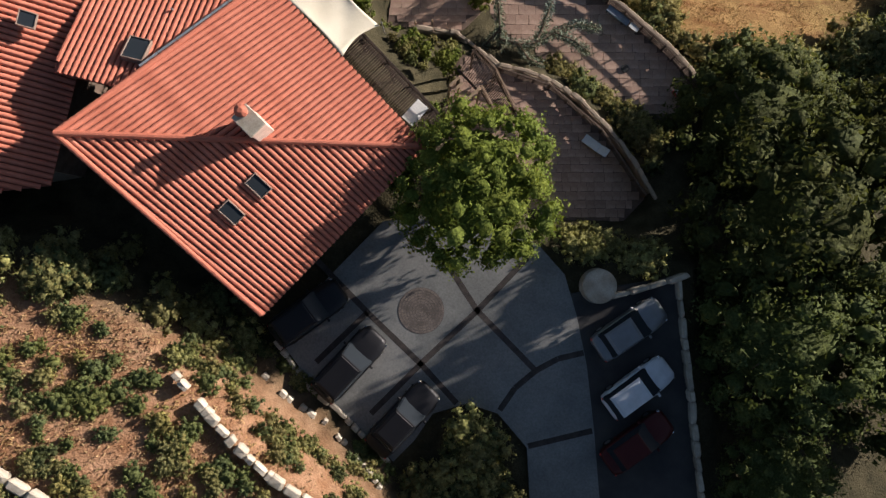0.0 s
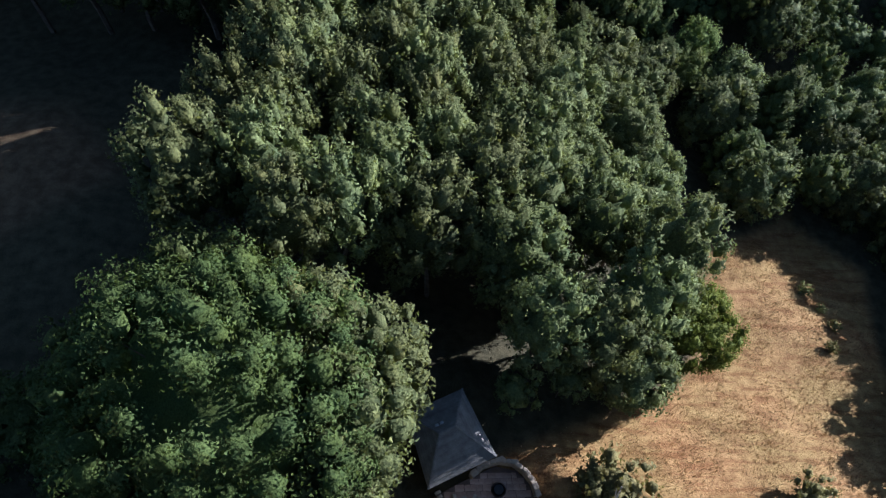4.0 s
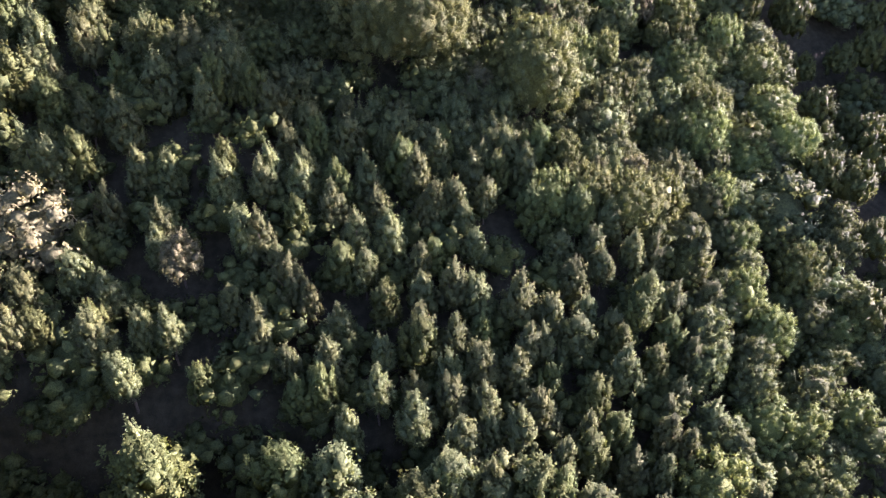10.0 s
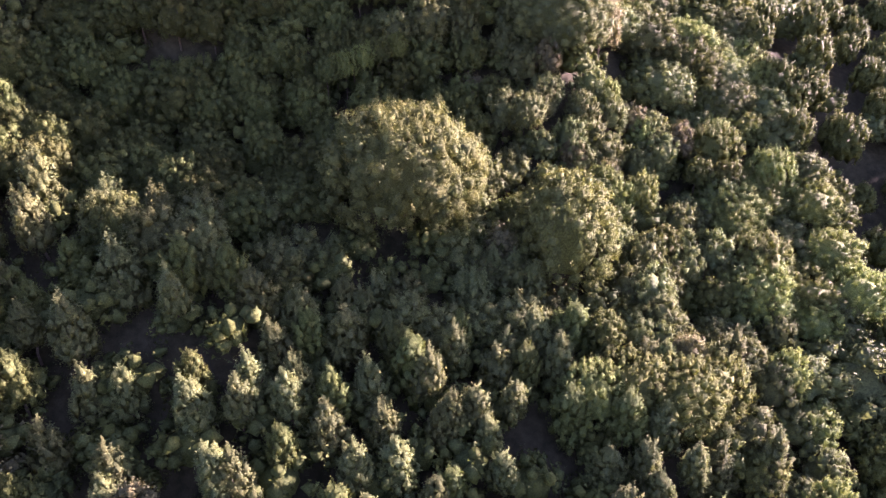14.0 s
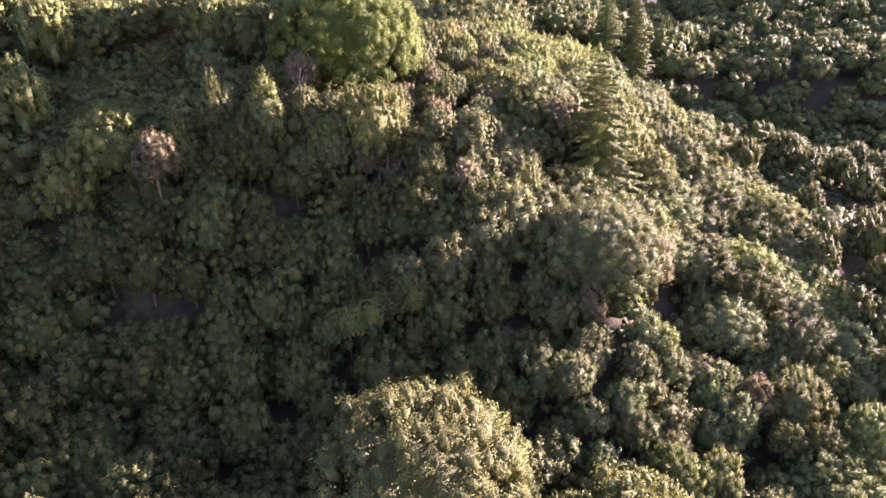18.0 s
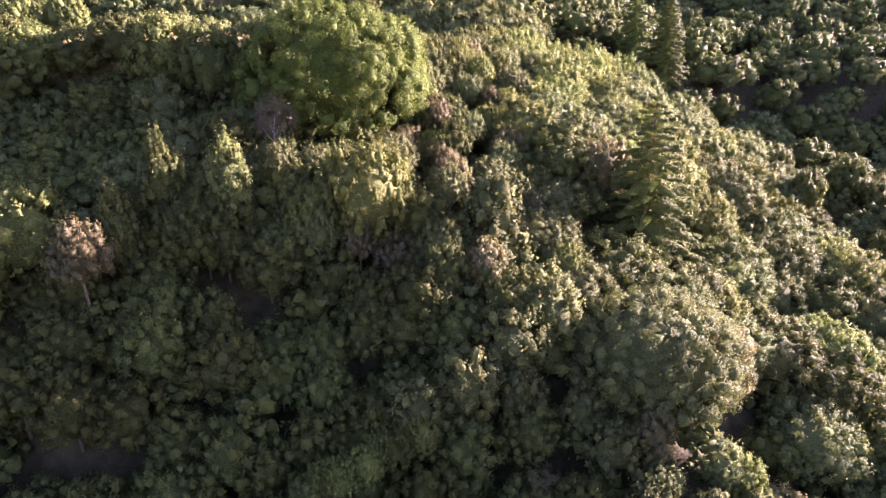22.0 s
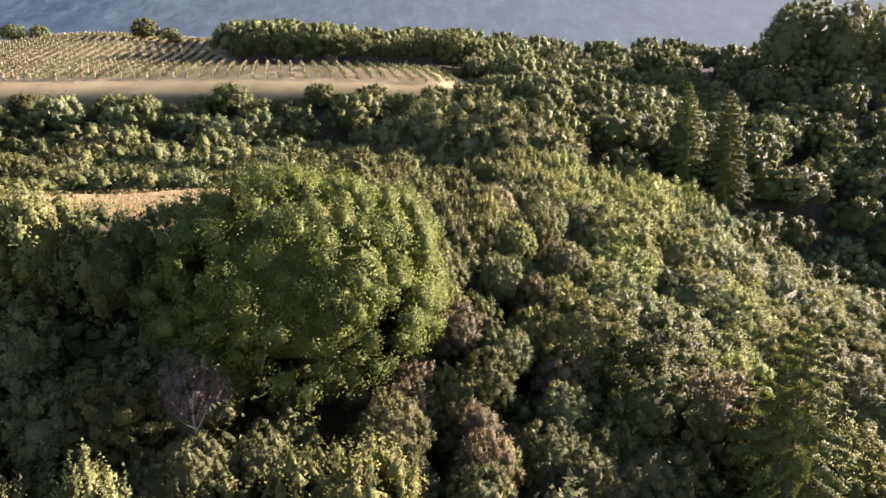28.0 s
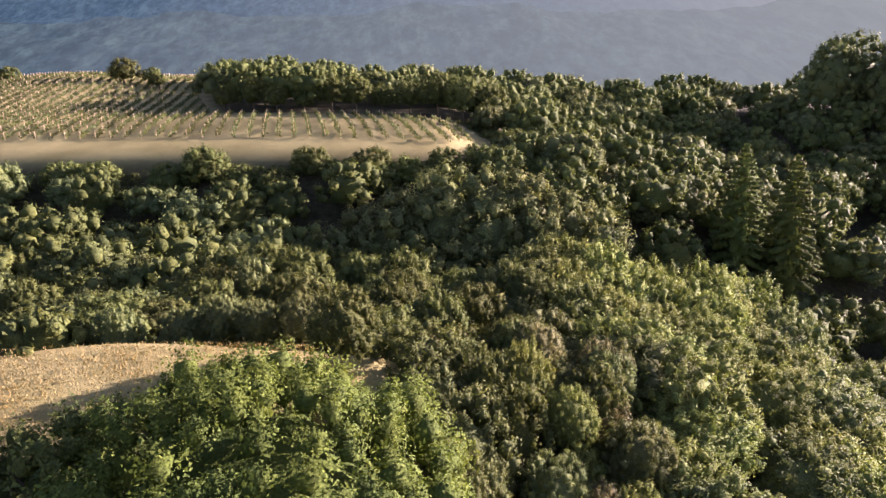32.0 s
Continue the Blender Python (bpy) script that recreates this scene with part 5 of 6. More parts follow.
# ---- forecourt ----
DRIVE = [(-9.6, -5.2), (-8.6, -3.6), (-3.5, 1.6), (1.5, 2.4), (5.6, 0.2), (7.1, -1.5), (7.8, -3.9), (8.4, -6.9), (8.8, -10.5), (9.2, -15.5), (5.1, -15.5), (4.9, -11.6), (3.2, -9.6), (1.4, -9.0), (-0.6, -9.6), (-1.7, -11.2), (-2.9, -12.4), (-6.1, -9.2), (-7.5, -8.1)]
drive = tagged(part("driveway", prism(DRIVE, -1.8, -1.5), M["concrete"]), "pale concrete forecourt crossed by dark brick bands", "driveway", kind="structure")
tagged(part("parking_lot", prism([(8.9, -16), (8.6, -10.5), (8.2, -6.9), (7.6, -3.9), (7.4, -2.6), (13.6, -1.6), (14.2, -7), (15, -16)], -1.8, -1.525), M["asphalt"]), "dark asphalt parking strip beside the forecourt", "parking", kind="structure")

# ---- forecourt details ----
def band(a, b, width, z, name="brick_band"):
    """A dark brick band laid flush in the concrete."""
    a, b = Vector((*a, z)), Vector((*b, z))
    d = (b - a)
    o = part(name, box_bm((d.length, width, 0.03), (d.length / 2, 0, -0.011)), M["band"], drive)
    o.matrix_basis = Matrix.Translation(a) @ Matrix.Rotation(math.atan2(d.y, d.x), 4, "Z")
    return o


Z0 = -1.5
for a, b in (((-7.6, -0.4), (-4.4, -3.7)), ((-4.4, -3.7), (-1.3, -6.7)), ((-1.3, -6.7), (0.8, -9.0)), ((5.3, -0.1), (2.0, -3.6)), ((2.0, -3.6), (-1.3, -6.7)), ((-1.3, -6.7), (-4.2, -9.6)),
             ((-0.3, 0.0), (2.0, -3.6)), ((2.0, -3.6), (5.4, -7.1)), ((-4.4, -3.7), (-7.4, -6.6)), ((4.95, -11.5), (8.7, -10.6))):
    band(a, b, 0.34, Z0)
pts = [(3.3, -9.4), (4.2, -8.1), (5.4, -7.1), (6.7, -6.4), (8.2, -6.05)]
for a, b in zip(pts, pts[1:]):
    band(a, b, 0.34, Z0 + 0.002)
# the round rosette of radial bricks
bmo = bmesh.new()
bmesh.ops.create_cone(bmo, cap_ends=True, segments=40, radius1=1.36, radius2=1.36, depth=0.03, matrix=Matrix.Translation((-1.28, -3.6, Z0 - 0.007)))
ros = part("rosette", bmo, M["joint"], drive, "round rosette of small bricks")
V, Q = [], []
rg = np.random.default_rng(3)
for k in range(8):
    r0, r1 = 0.06 + k * 0.162, 0.06 + k * 0.162 + 0.125
    m = max(5, int(2 * math.pi * (r0 + r1) / 2 / 0.23))
    for i in range(m):
        a0, a1 = 2 * math.pi * (i + 0.07) / m, 2 * math.pi * (i + 0.93) / m
        o, zt = len(V), Z0 + 0.014 + rg.uniform(0, 0.008)
        c = [(r0, a0), (r1, a0), (r1, a1), (r0, a1)]
        for z in (Z0, zt):
            V += [(-1.28 + r * math.cos(a), -3.6 + r * math.sin(a), z) for r, a in c]
        Q += [(o + 4, o + 5, o + 6, o + 7), (o, o + 1, o + 5, o + 4), (o + 1, o + 2, o + 6, o + 5), (o + 2, o + 3, o + 7, o + 6), (o + 3, o, o + 4, o + 7)]
me = bpy.data.meshes.new("rosette_bricks")
fill_mesh(me, np.array(V), np.array(Q), False)
tagged(part("rosette_bricks", me, plain("rosette_brick", (0.10, 0.085, 0.075), (0.17, 0.14, 0.12), 3.0), ros), kind="stuff")


def stone_mesh(rg, sx, sy, sz, name="stone", mat=None, uneven=0.035):
    """A rough block with knocked-off corners."""
    bm = bmesh.new()
    bmesh.ops.create_cube(bm, size=1.0, matrix=Matrix.Diagonal((sx, sy, sz, 1)))
    bmesh.ops.bevel(bm, geom=list(bm.edges), offset=min(sx, sy, sz) * 0.16, segments=1, affect="EDGES")
    for v in bm.verts:
        v.co += Vector(rg.normal(0, uneven, 3) * np.array([sx, sy, sz]))
    me = bpy.data.meshes.new(name)
    bm.to_mesh(me)
    bm.free()
    me.materials.append(mat or M["stone"])
    return me


STONES = [stone_mesh(rg, 1.0, 1.0, 1.0) for _ in range(7)]
CAPS = [stone_mesh(rg, 1.0, 1.0, 1.0, "capstone", M["coping"], 0.008) for _ in range(3)]


def stone_row(name, label, pts, length, deep, high, gap=0.06, zs=None, drop=0.0, keep=1.0, lift=0.0, mat=None):
    """A run of blocks along a line. zs: the top at each point, else it follows the ground."""
    root = thing(name, label, "stone wall")
    P = [Vector((*p, 0)) for p in pts]
    k = 0
    for i, (a, b) in enumerate(zip(P, P[1:])):
        d, s = b - a, 0.0
        while s < d.length - 0.15:
            L = length * rg.uniform(0.65, 1.3)
            f = min(1.0, (s + L / 2) / d.length)
            c = a + d * f
            top = (zs[i] + (zs[i + 1] - zs[i]) * f) if zs else h1(c.x, c.y) + high * 0.75 + lift
            if rg.uniform() < keep:
                o = part("capstone" if mat else "stone", CAPS[k % 3] if mat else STONES[k % 7], None, root)
                o.matrix_basis = pose(c.x, c.y, top - high / 2 + rg.normal(0, drop), 0, 0, math.degrees(math.atan2(d.y, d.x)) + rg.normal(0, 3)) @ Matrix.Diagonal((L - gap, deep * rg.uniform(0.7, 1.25), high * rg.uniform(0.85, 1.1), 1))
            s += L
            k += 1
    return root


stone_row("retaining_wall", "low retaining wall of pale stone blocks on the bank", [(-13.6, -6.2), (-11.8, -8.2), (-10.3, -9.8), (-8.6, -11.3), (-6.4, -12.8)], 0.75, 0.42, 0.6, drop=0.05, keep=0.9, lift=0.3)
stone_row("retaining_wall", "broken row of pale stones edging the planted bank", [(-10.2, -7.0), (-8.5, -8.7), (-6.7, -10.0), (-5.5, -11.3), (-3.6, -13.4)], 0.5, 0.36, 0.5, drop=0.07, keep=0.75, lift=0.3)
stone_row("retaining_wall", "pale stone wall high on the dry bank", [(-26, -7.2), (-21.2, -10.1), (-18.2, -11.9), (-13, -15)], 1.1, 0.55, 0.6, drop=0.04, lift=0.3)
stone_row("kerb", "rough stone kerb along the forecourt edge", [(-9.8, -5.3), (-7.7, -8.2), (-6.2, -9.3), (-3.1, -12.5)], 0.7, 0.3, 0.4, zs=[-1.3, -1.3, -1.3, -1.3])
stone_row("boundary_wall", "low pale wall beside the parking strip", [(9.7, -2.8), (13.6, -1.7), (14.2, -7.0), (15.1, -15.5)], 1.0, 0.32, 0.75, 0.01, zs=[-0.95, -0.95, -0.95, -0.95])
bmp = bmesh.new()
bmesh.ops.create_cone(bmp, cap_ends=True, segments=28, radius1=1.05, radius2=1.0, depth=0.9, matrix=Matrix.Translation((9.0, -2.15, -1.3)))
bmesh.ops.bevel(bmp, geom=[e for e in bmp.edges if abs(e.verts[0].co.z - e.verts[1].co.z) < 0.01], offset=0.06, segments=2, affect="EDGES")
tagged(part("planter", bmp, M["stone"]), "round pale stone planter beside the forecourt", "planter")


# ---- cars ----
def car(name, label, x, y, deg, paint, L=4.5, W=1.8, H=1.48, roof_from=0.26, roof_to=0.86, wagon=False, roof_mat=None):
    """A car that stands on four wheels: lofted body, glazed cabin, lights, mirrors. It looks along its own +x."""
    root = thing(name, label, "car", "parked cars", at=pose(x, y, Z0, 0, 0, deg))
    hood = 0.62 * H
    stations = [(-0.5, 0.72, 0.42, 0.62), (-0.47, 0.9, 0.24, 0.66), (-0.36, 1.0, 0.2, 0.68), (-0.1, 1.0, 0.18, 0.67), (0.18, 1.0, 0.18, 0.65), (0.34, 0.97, 0.2, 0.60), (0.46, 0.86, 0.24, 0.53), (0.5, 0.66, 0.38, 0.47)]
    bm = bmesh.new()
    rings = []
    for s, w, zb, zt in stations:
        hw, b, t = W / 2 * w, zb, zt * H
        prof = [(-hw * 0.86, b), (-hw, b + 0.18), (-hw, t - 0.16), (-hw * 0.9, t - 0.03), (-hw * 0.5, t + 0.02), (hw * 0.5, t + 0.02), (hw * 0.9, t - 0.03), (hw, t - 0.16), (hw, b + 0.18), (hw * 0.86, b)]
        rings.append([bm.verts.new((s * L, yy, zz)) for yy, zz in prof])
    for r0, r1 in zip(rings, rings[1:]):
        for i in range(10):
            bm.faces.new((r0[i], r1[i], r1[(i + 1) % 10], r0[(i + 1) % 10]))
    bm.faces.new(rings[0][::-1])
    bm.faces.new(rings[-1])
    bmesh.ops.recalc_face_normals(bm, faces=bm.faces)
    for f in bm.faces:
        f.smooth = True
    body = part("body", bm, paint, root)

    def cabin(z0, z1, x0, x1, x2, x3, w0, w1):
        b_ = bmesh.new()
        lo = [b_.verts.new(v) for v in ((x0, -w0, z0), (x3, -w0, z0), (x3, w0, z0), (x0, w0, z0))]
        hi = [b_.verts.new(v) for v in ((x1, -w1, z1), (x2, -w1, z1), (x2, w1, z1), (x1, w1, z1))]
        b_.faces.new(hi)
        for i in range(4):
            b_.faces.new((lo[i], lo[(i + 1) % 4], hi[(i + 1) % 4], hi[i]))
        bmesh.ops.bevel(b_, geom=[e for e in b_.edges if e.calc_length() > 0.2], offset=0.05, segments=2, affect="EDGES")
        return b_
    back = -0.48 if wagon else -0.40
    part("glazing", cabin(hood, H - 0.04, back * L, (back + 0.09) * L, 0.06 * L, 0.22 * L, W * 0.46, W * 0.37), M["glass"], root, "dark tinted glass")
    part("roof_panel", cabin(H - 0.06, H, (back + 0.075) * L, (back + 0.10) * L, 0.05 * L, 0.07 * L, W * 0.385, W * 0.355), roof_mat or paint, root)
    for sx in (-0.31, 0.31):
        for sy in (-1, 1):
            b_ = bmesh.new()
            bmesh.ops.create_cone(b_, cap_ends=True, segments=20, radius1=0.33, radius2=0.33, depth=0.22, matrix=Matrix.Translation((sx * L, sy * (W / 2 - 0.1), 0.33)) @ Matrix.Rotation(math.pi / 2, 4, "X"))
            w_ = part("wheel", b_, M["rubber"], root)
            b_ = bmesh.new()
            bmesh.ops.create_cone(b_, cap_ends=True, segments=14, radius1=0.2, radius2=0.17, depth=0.24, matrix=Matrix.Translation((sx * L, sy * (W / 2 - 0.095), 0.33)) @ Matrix.Rotation(math.pi / 2, 4, "X"))
            part("rim", b_, M["metal"], w_)
    for sy in (-1, 1):
        part("headlight", box_bm((0.18, 0.32, 0.12), (0.455 * L, sy * W * 0.36, 0.43 * H), 0.03), M["chrome"], root)
        part("tail_light", box_bm((0.10, 0.26, 0.14), (-0.478 * L, sy * W * 0.37, 0.55 * H), 0.03), M["red_paint"], root)
        part("mirror", box_bm((0.14, 0.2, 0.12), (0.16 * L, sy * (W / 2 + 0.07), hood + 0.03), 0.03), paint, root)
    return root


def paint(name, c, metal=0.3):
    m, n, l, b = nodes_of(name, 0.45, 0.25, metal)
    l.new(mix_colour(n, l, noise_fac(n, l, 2.0), c, tuple(v * 0.85 for v in c)), b.inputs["Base Color"])
    b.inputs["Coat Weight"].default_value = 0.1
    return m


P_BLACK, P_GREY, P_WHITE, P_RED = paint("black_paint", (0.012, 0.012, 0.014)), paint("grey_paint", (0.20, 0.21, 0.22), 0.6), paint("white_paint", (0.5, 0.52, 0.55), 0.0), paint("red_car_paint", (0.05, 0.006, 0.006))
car("suv", "black off-roader parked half under the eaves", -7.7, -3.65, 36, P_BLACK, 4.7, 1.9, 1.72, wagon=True)
car("suv", "black estate car parked on the forecourt", -5.35, -6.6, 47, P_BLACK, 4.8, 1.9, 1.6, wagon=True)
car("sedan", "black saloon car parked beside the planted island", -2.3, -9.75, 47, P_BLACK, 4.8, 1.85, 1.45)
car("sedan", "silver-grey saloon car on the asphalt strip", 10.7, -4.6, 34, P_GREY, 4.5, 1.8, 1.42)
car("hatchback", "white hatchback car with a white roof on the asphalt strip", 11.2, -7.95, 36, P_WHITE, 4.3, 1.78, 1.5, wagon=True)
car("sedan", "dark red car in deep shade on the asphalt strip", 11.15, -11.1, 36, P_RED, 4.4, 1.8, 1.4)

# ---- shrubs of the bank and the island ----
def scatter(keys, count, poly, size, seed, group, away=(), joined=""):
    r = np.random.default_rng(seed)
    xs_, ys_ = [p[0] for p in poly], [p[1] for p in poly]
    done, far = 0, {}
    while done < count:
        x, y = r.uniform(min(xs_), max(xs_)), r.uniform(min(ys_), max(ys_))
        if poly_distance(poly, np.array([x]), np.array([y]))[0] > -0.2 or any(math.hypot(x - a, y - b) < 0.62 for a, b in away):
            continue
        key, sz, turn, wide = keys[int(r.integers(len(keys)))], r.uniform(*size), r.uniform(0, 6.28), r.uniform(0.9, 1.3)
        if joined:
            far.setdefault(key, []).append((key, x, y, h1(x, y), sz * wide, sz, turn))
        else:
            plant(key, x, y, size=sz, turn=turn, group=group, wide=wide)
        done += 1
    for key, places in far.items():
        joined_wood("scrub", joined, places, TREES[key]["meshes"][1][1].materials[0], "scrub")


LINES = [(a[0] + (b[0] - a[0]) * f, a[1] + (b[1] - a[1]) * f) for row in ([(-13.6, -6.2), (-11.8, -8.2), (-10.3, -9.8), (-8.6, -11.3), (-6.4, -12.8)], [(-26, -7.2), (-21.2, -10.1), (-18.2, -11.9), (-13, -15)], [(-10.2, -7.0), (-8.5, -8.7), (-6.7, -10.0), (-5.5, -11.3)]) for a, b in zip(row, row[1:]) for f in np.arange(0, 1, 0.12)]
scatter(["bush0", "bush0", "bush3", "bush1"], 110, [(-15.5, -3.6), (-10, -5.6), (-2.8, -13.0), (-4.5, -15), (-12, -8.5)], (0.25, 0.48), 1, "shrubs of the bank", LINES)
scatter(["bush0", "bush3", "bush3", "bush1"], 120, [(-27, -1), (-18, -3), (-13, -7.5), (-6, -14), (-9, -16), (-14, -13), (-19, -9.5), (-27, -6)], (0.22, 0.46), 2, "shrubs of the bank", LINES, "low scrub covering the dry reddish bank")
scatter(["bush0", "bush3", "bush1", "bush1"], 90, [(-19, -9), (-14, -12.5), (-9, -16), (-16, -16), (-22, -11)], (0.2, 0.4), 4, "shrubs of the bank", LINES, "sparse small scrub high on the dry bank")
scatter(["bush0", "bush1", "bush0"], 40, [(-27, 1.5), (-17, 0.0), (-11.5, -4.0), (-10.2, -6), (-18, -2.6), (-27, -0.5)], (0.4, 0.9), 5, "shrubs of the bank", LINES)
scatter(["bush0", "bush0", "bush1"], 16, [(-1.4, -11.3), (1.4, -9.4), (4.5, -11.8), (4.7, -15), (-2, -15)], (0.6, 1.1), 3, "shrubs of the island")
bml = bmesh.new()
limb(bml, (0.6, -13.5, -1.4), (2.2, -11.2, -0.9), 0.14, 0.09, 8)
limb(bml, (1.5, -12.2, -1.1), (2.4, -12.0, -0.5), 0.07, 0.02, 6)
tagged(part("log", bml, M["bark_pale"]), "pale dead branch lying in the planted island", "log")

# ---- garden: terraces and their walls ----
LOW_WALL = [(-2.0, 15.5), (0.9, 15.0), (3.8, 12.6), (5.6, 12.2), (7.4, 11.5), (9.3, 10.2), (11.0, 8.4), (12.7, 6.2), (14.0, 3.8)]
stone_row("terrace_wall", "curved tan capstone wall of the lower terrace", LOW_WALL, 1.1, 0.3, 0.22, 0.006, mat=M["coping"], zs=[-9.7, -9.2, -8.5, -8.5, -8.5, -8.3, -8.1, -7.8, -7.6], drop=0.01)
UP_WALL = [(3.3, 17.8), (3.8, 19.1), (4.8, 19.9), (6.3, 20.15), (7.9, 19.8), (9.8, 19.3), (11.7, 18.5), (13.2, 17.5), (14.5, 16.3), (16.2, 14.9), (17.7, 13.3), (18.7, 12.0)]
stone_row("terrace_wall", "curved tan stone wall round the upper terrace", UP_WALL, 1.1, 0.32, 0.22, 0.006, mat=M["coping"], zs=[-11.4] * 12, drop=0.01)


def wall_skirt(name, label, pts, tops, depth, mat, th=0.3):
    root = thing(name, label, "wall", kind="structure")
    for (a, b), (za, zb) in zip(zip(pts, pts[1:]), zip(tops, tops[1:])):
        a_, b_ = Vector((*a, 0)), Vector((*b, 0))
        n = (b_ - a_).normalized().cross(Vector((0, 0, 1))) * th / 2
        bm = slab3([Vector((a_.x - n.x, a_.y - n.y, za)), Vector((b_.x - n.x, b_.y - n.y, zb)), Vector((b_.x + n.x, b_.y + n.y, zb)), Vector((a_.x + n.x, a_.y + n.y, za))], depth)
        part("wall_panel", bm, mat, root)
    return root


wall_skirt("wall_lower_terrace", "plastered retaining wall under the lower terrace cap", LOW_WALL, [-9.98, -9.48, -8.78, -8.78, -8.78, -8.58, -8.38, -8.08, -7.88], 2.6, M["plaster"])
wall_skirt("wall_upper_terrace", "plastered retaining wall under the upper terrace cap", UP_WALL, [-11.75] * 12, 3.2, M["plaster"])


def paving(name, label, poly, z, cell, seed, limit=300):
    """A terrace of flat stones with open joints over a bed."""
    root = tagged(part(name, prism(poly, z - 0.25, z - 0.03), M["joint_red"]), label, "terrace", kind="structure")
    r = np.random.default_rng(seed)
    slabs = []
    for k in range(6):
        bm = bmesh.new()
        bmesh.ops.create_cube(bm, size=1.0, matrix=Matrix.Diagonal((1, 1, 0.06, 1)))
        for v in bm.verts:
            v.co.x += r.normal(0, 0.03) if v.co.z > 0 else 0
            v.co.y += r.normal(0, 0.03) if v.co.z > 0 else 0
        me = bpy.data.meshes.new("slab")
        bm.to_mesh(me)
        bm.free()
        me.materials.append(M["paving"])
        slabs.append(me)
    xs_, ys_ = [p[0] for p in poly], [p[1] for p in poly]
    n, y, row = 0, min(ys_), 0
    while y < max(ys_):
        x, hgt = min(xs_) - r.uniform(0, cell), cell * r.uniform(0.8, 1.1)
        while x < max(xs_):
            w = cell * r.uniform(0.7, 1.5)
            if poly_distance(poly, np.array([x + w / 2]), np.array([y + hgt / 2]))[0] < -0.3 and n < limit:
                o = part("slab", slabs[n % 6], None, root)
                o.matrix_basis = pose(x + w / 2, y + hgt / 2, z - 0.03 + r.uniform(-0.006, 0.01), 0, 0, r.normal(0, 1.2)) @ Matrix.Diagonal((w - 0.022, hgt - 0.022, 1, 1))
                n += 1
            x += w
        y += hgt
    return root


paving("lower_terrace", "lower terrace paved with reddish stone slabs", LOW_TERRACE, -8.85, 0.62, 5)
paving("upper_terrace", "round upper terrace paved with reddish stone slabs", ROUND_TERRACE, -12.05, 0.68, 6)
paving("garden_path", "reddish paved garden path", PATH_PAD, -11.05, 0.6, 7)
paving("gazebo_patio", "paved patio beside the garden hut", [(2.6, 27.6), (0.2, 26.4), (1.0, 23.2), (4.4, 24.0), (8.3, 25.4), (8.5, 27), (7.2, 28.4), (5.4, 28.8)], -18.4, 0.55, 8)


def beam(name, a, b, w, h, mat, parent=None, label=""):
    """A squared timber from a to b."""
    a, b = Vector(a), Vector(b)
    d = b - a
    o = part(name, box_bm((w, h, d.length), (0, 0, d.length / 2), min(w, h) * 0.08), mat, parent, label)
    o.matrix_basis = Matrix.Translation(a) @ d.to_track_quat("Z", "Y").to_matrix().to_4x4()
    return o


def railing(name, label, pts, z, mat, high=1.0, rails=(0.35, 0.68, 1.0), every=1.35):
    root = thing(name, label, "railing")
    for a, b, za, zb in zip(pts, pts[1:], z, z[1:]):
        d = math.dist(a, b)
        n = max(1, int(round(d / every)))
        for i in range(n + 1):
            f = i / n
            x, y, zz = a[0] + (b[0] - a[0]) * f, a[1] + (b[1] - a[1]) * f, za + (zb - za) * f
            if i < n or b == pts[-1]:
                beam("post", (x, y, zz - 0.1), (x, y, zz + high + 0.06), 0.09, 0.09, mat, root)
        for k, rz in enumerate(rails):
            beam("top_rail" if k == len(rails) - 1 else "rail", (a[0], a[1], za + rz), (b[0], b[1], zb + rz), 0.12 if k == len(rails) - 1 else 0.07, 0.09, mat, root)
    return root


# pergola over the round terrace's outer edge, and its railing
railing("railing", "weathered timber railing round the upper terrace", [(11.9, 17.9), (13.1, 17.0), (14.3, 15.9), (15.9, 14.5), (17.3, 13.0), (18.2, 11.6)], [-12.05] * 6, M["wood_dark"], 1.35, (0.28, 0.54, 0.8, 1.06, 1.32))
railing("railing", "weathered timber railing along the lower terrace", [(4.0, 12.1), (7.2, 11.0), (10.7, 8.0), (13.6, 3.6)], [-8.85] * 4, M["wood_dark"], 1.15, (0.3, 0.58, 0.86, 1.12))

# ---- timber deck on posts, with slats ----
deck = thing("deck", "weathered dark timber deck on tall posts beside the house", "deck")
E1 = (Vector(RE) - Vector(RN)).normalized()
O1 = Vector((-E1.y, E1.x, 0)).normalized()
if O1.dot(Vector((1, 1, 0))) < 0:
    O1 = -O1
E1 = Vector((E1.x, E1.y, 0)).normalized()
base = Vector((-11.2, 13.2, -0.45))
span, out = 15.6, 4.1
nslat = 110
for i in range(nslat):
    f = (i + 0.5) / nslat * span
    p = base + E1 * f
    reach = out if f < 13.2 else out - 0.5
    beam("slat", p, p + O1 * reach, 0.10, 0.035, M["deck_wood"], deck)
for k in (0.15, 2.0, 3.9):
    beam("joist", base + O1 * k + Vector((0, 0, -0.14)), base + O1 * k + E1 * span + Vector((0, 0, -0.14)), 0.2, 0.1, M["deck_wood"], deck)
for f in np.arange(0.3, span, 2.5):
    for k in (2.0, 3.9):
        p = base + E1 * float(f) + O1 * k
        beam("post", (p.x, p.y, h1(p.x, p.y) - 0.3), (p.x, p.y, p.z - 0.2), 0.15, 0.15, M["deck_wood"], deck)
a, b, c = base + O1 * 4.05, base + O1 * 4.05 + E1 * 13.0, base + O1 * 3.5 + E1 * 15.4
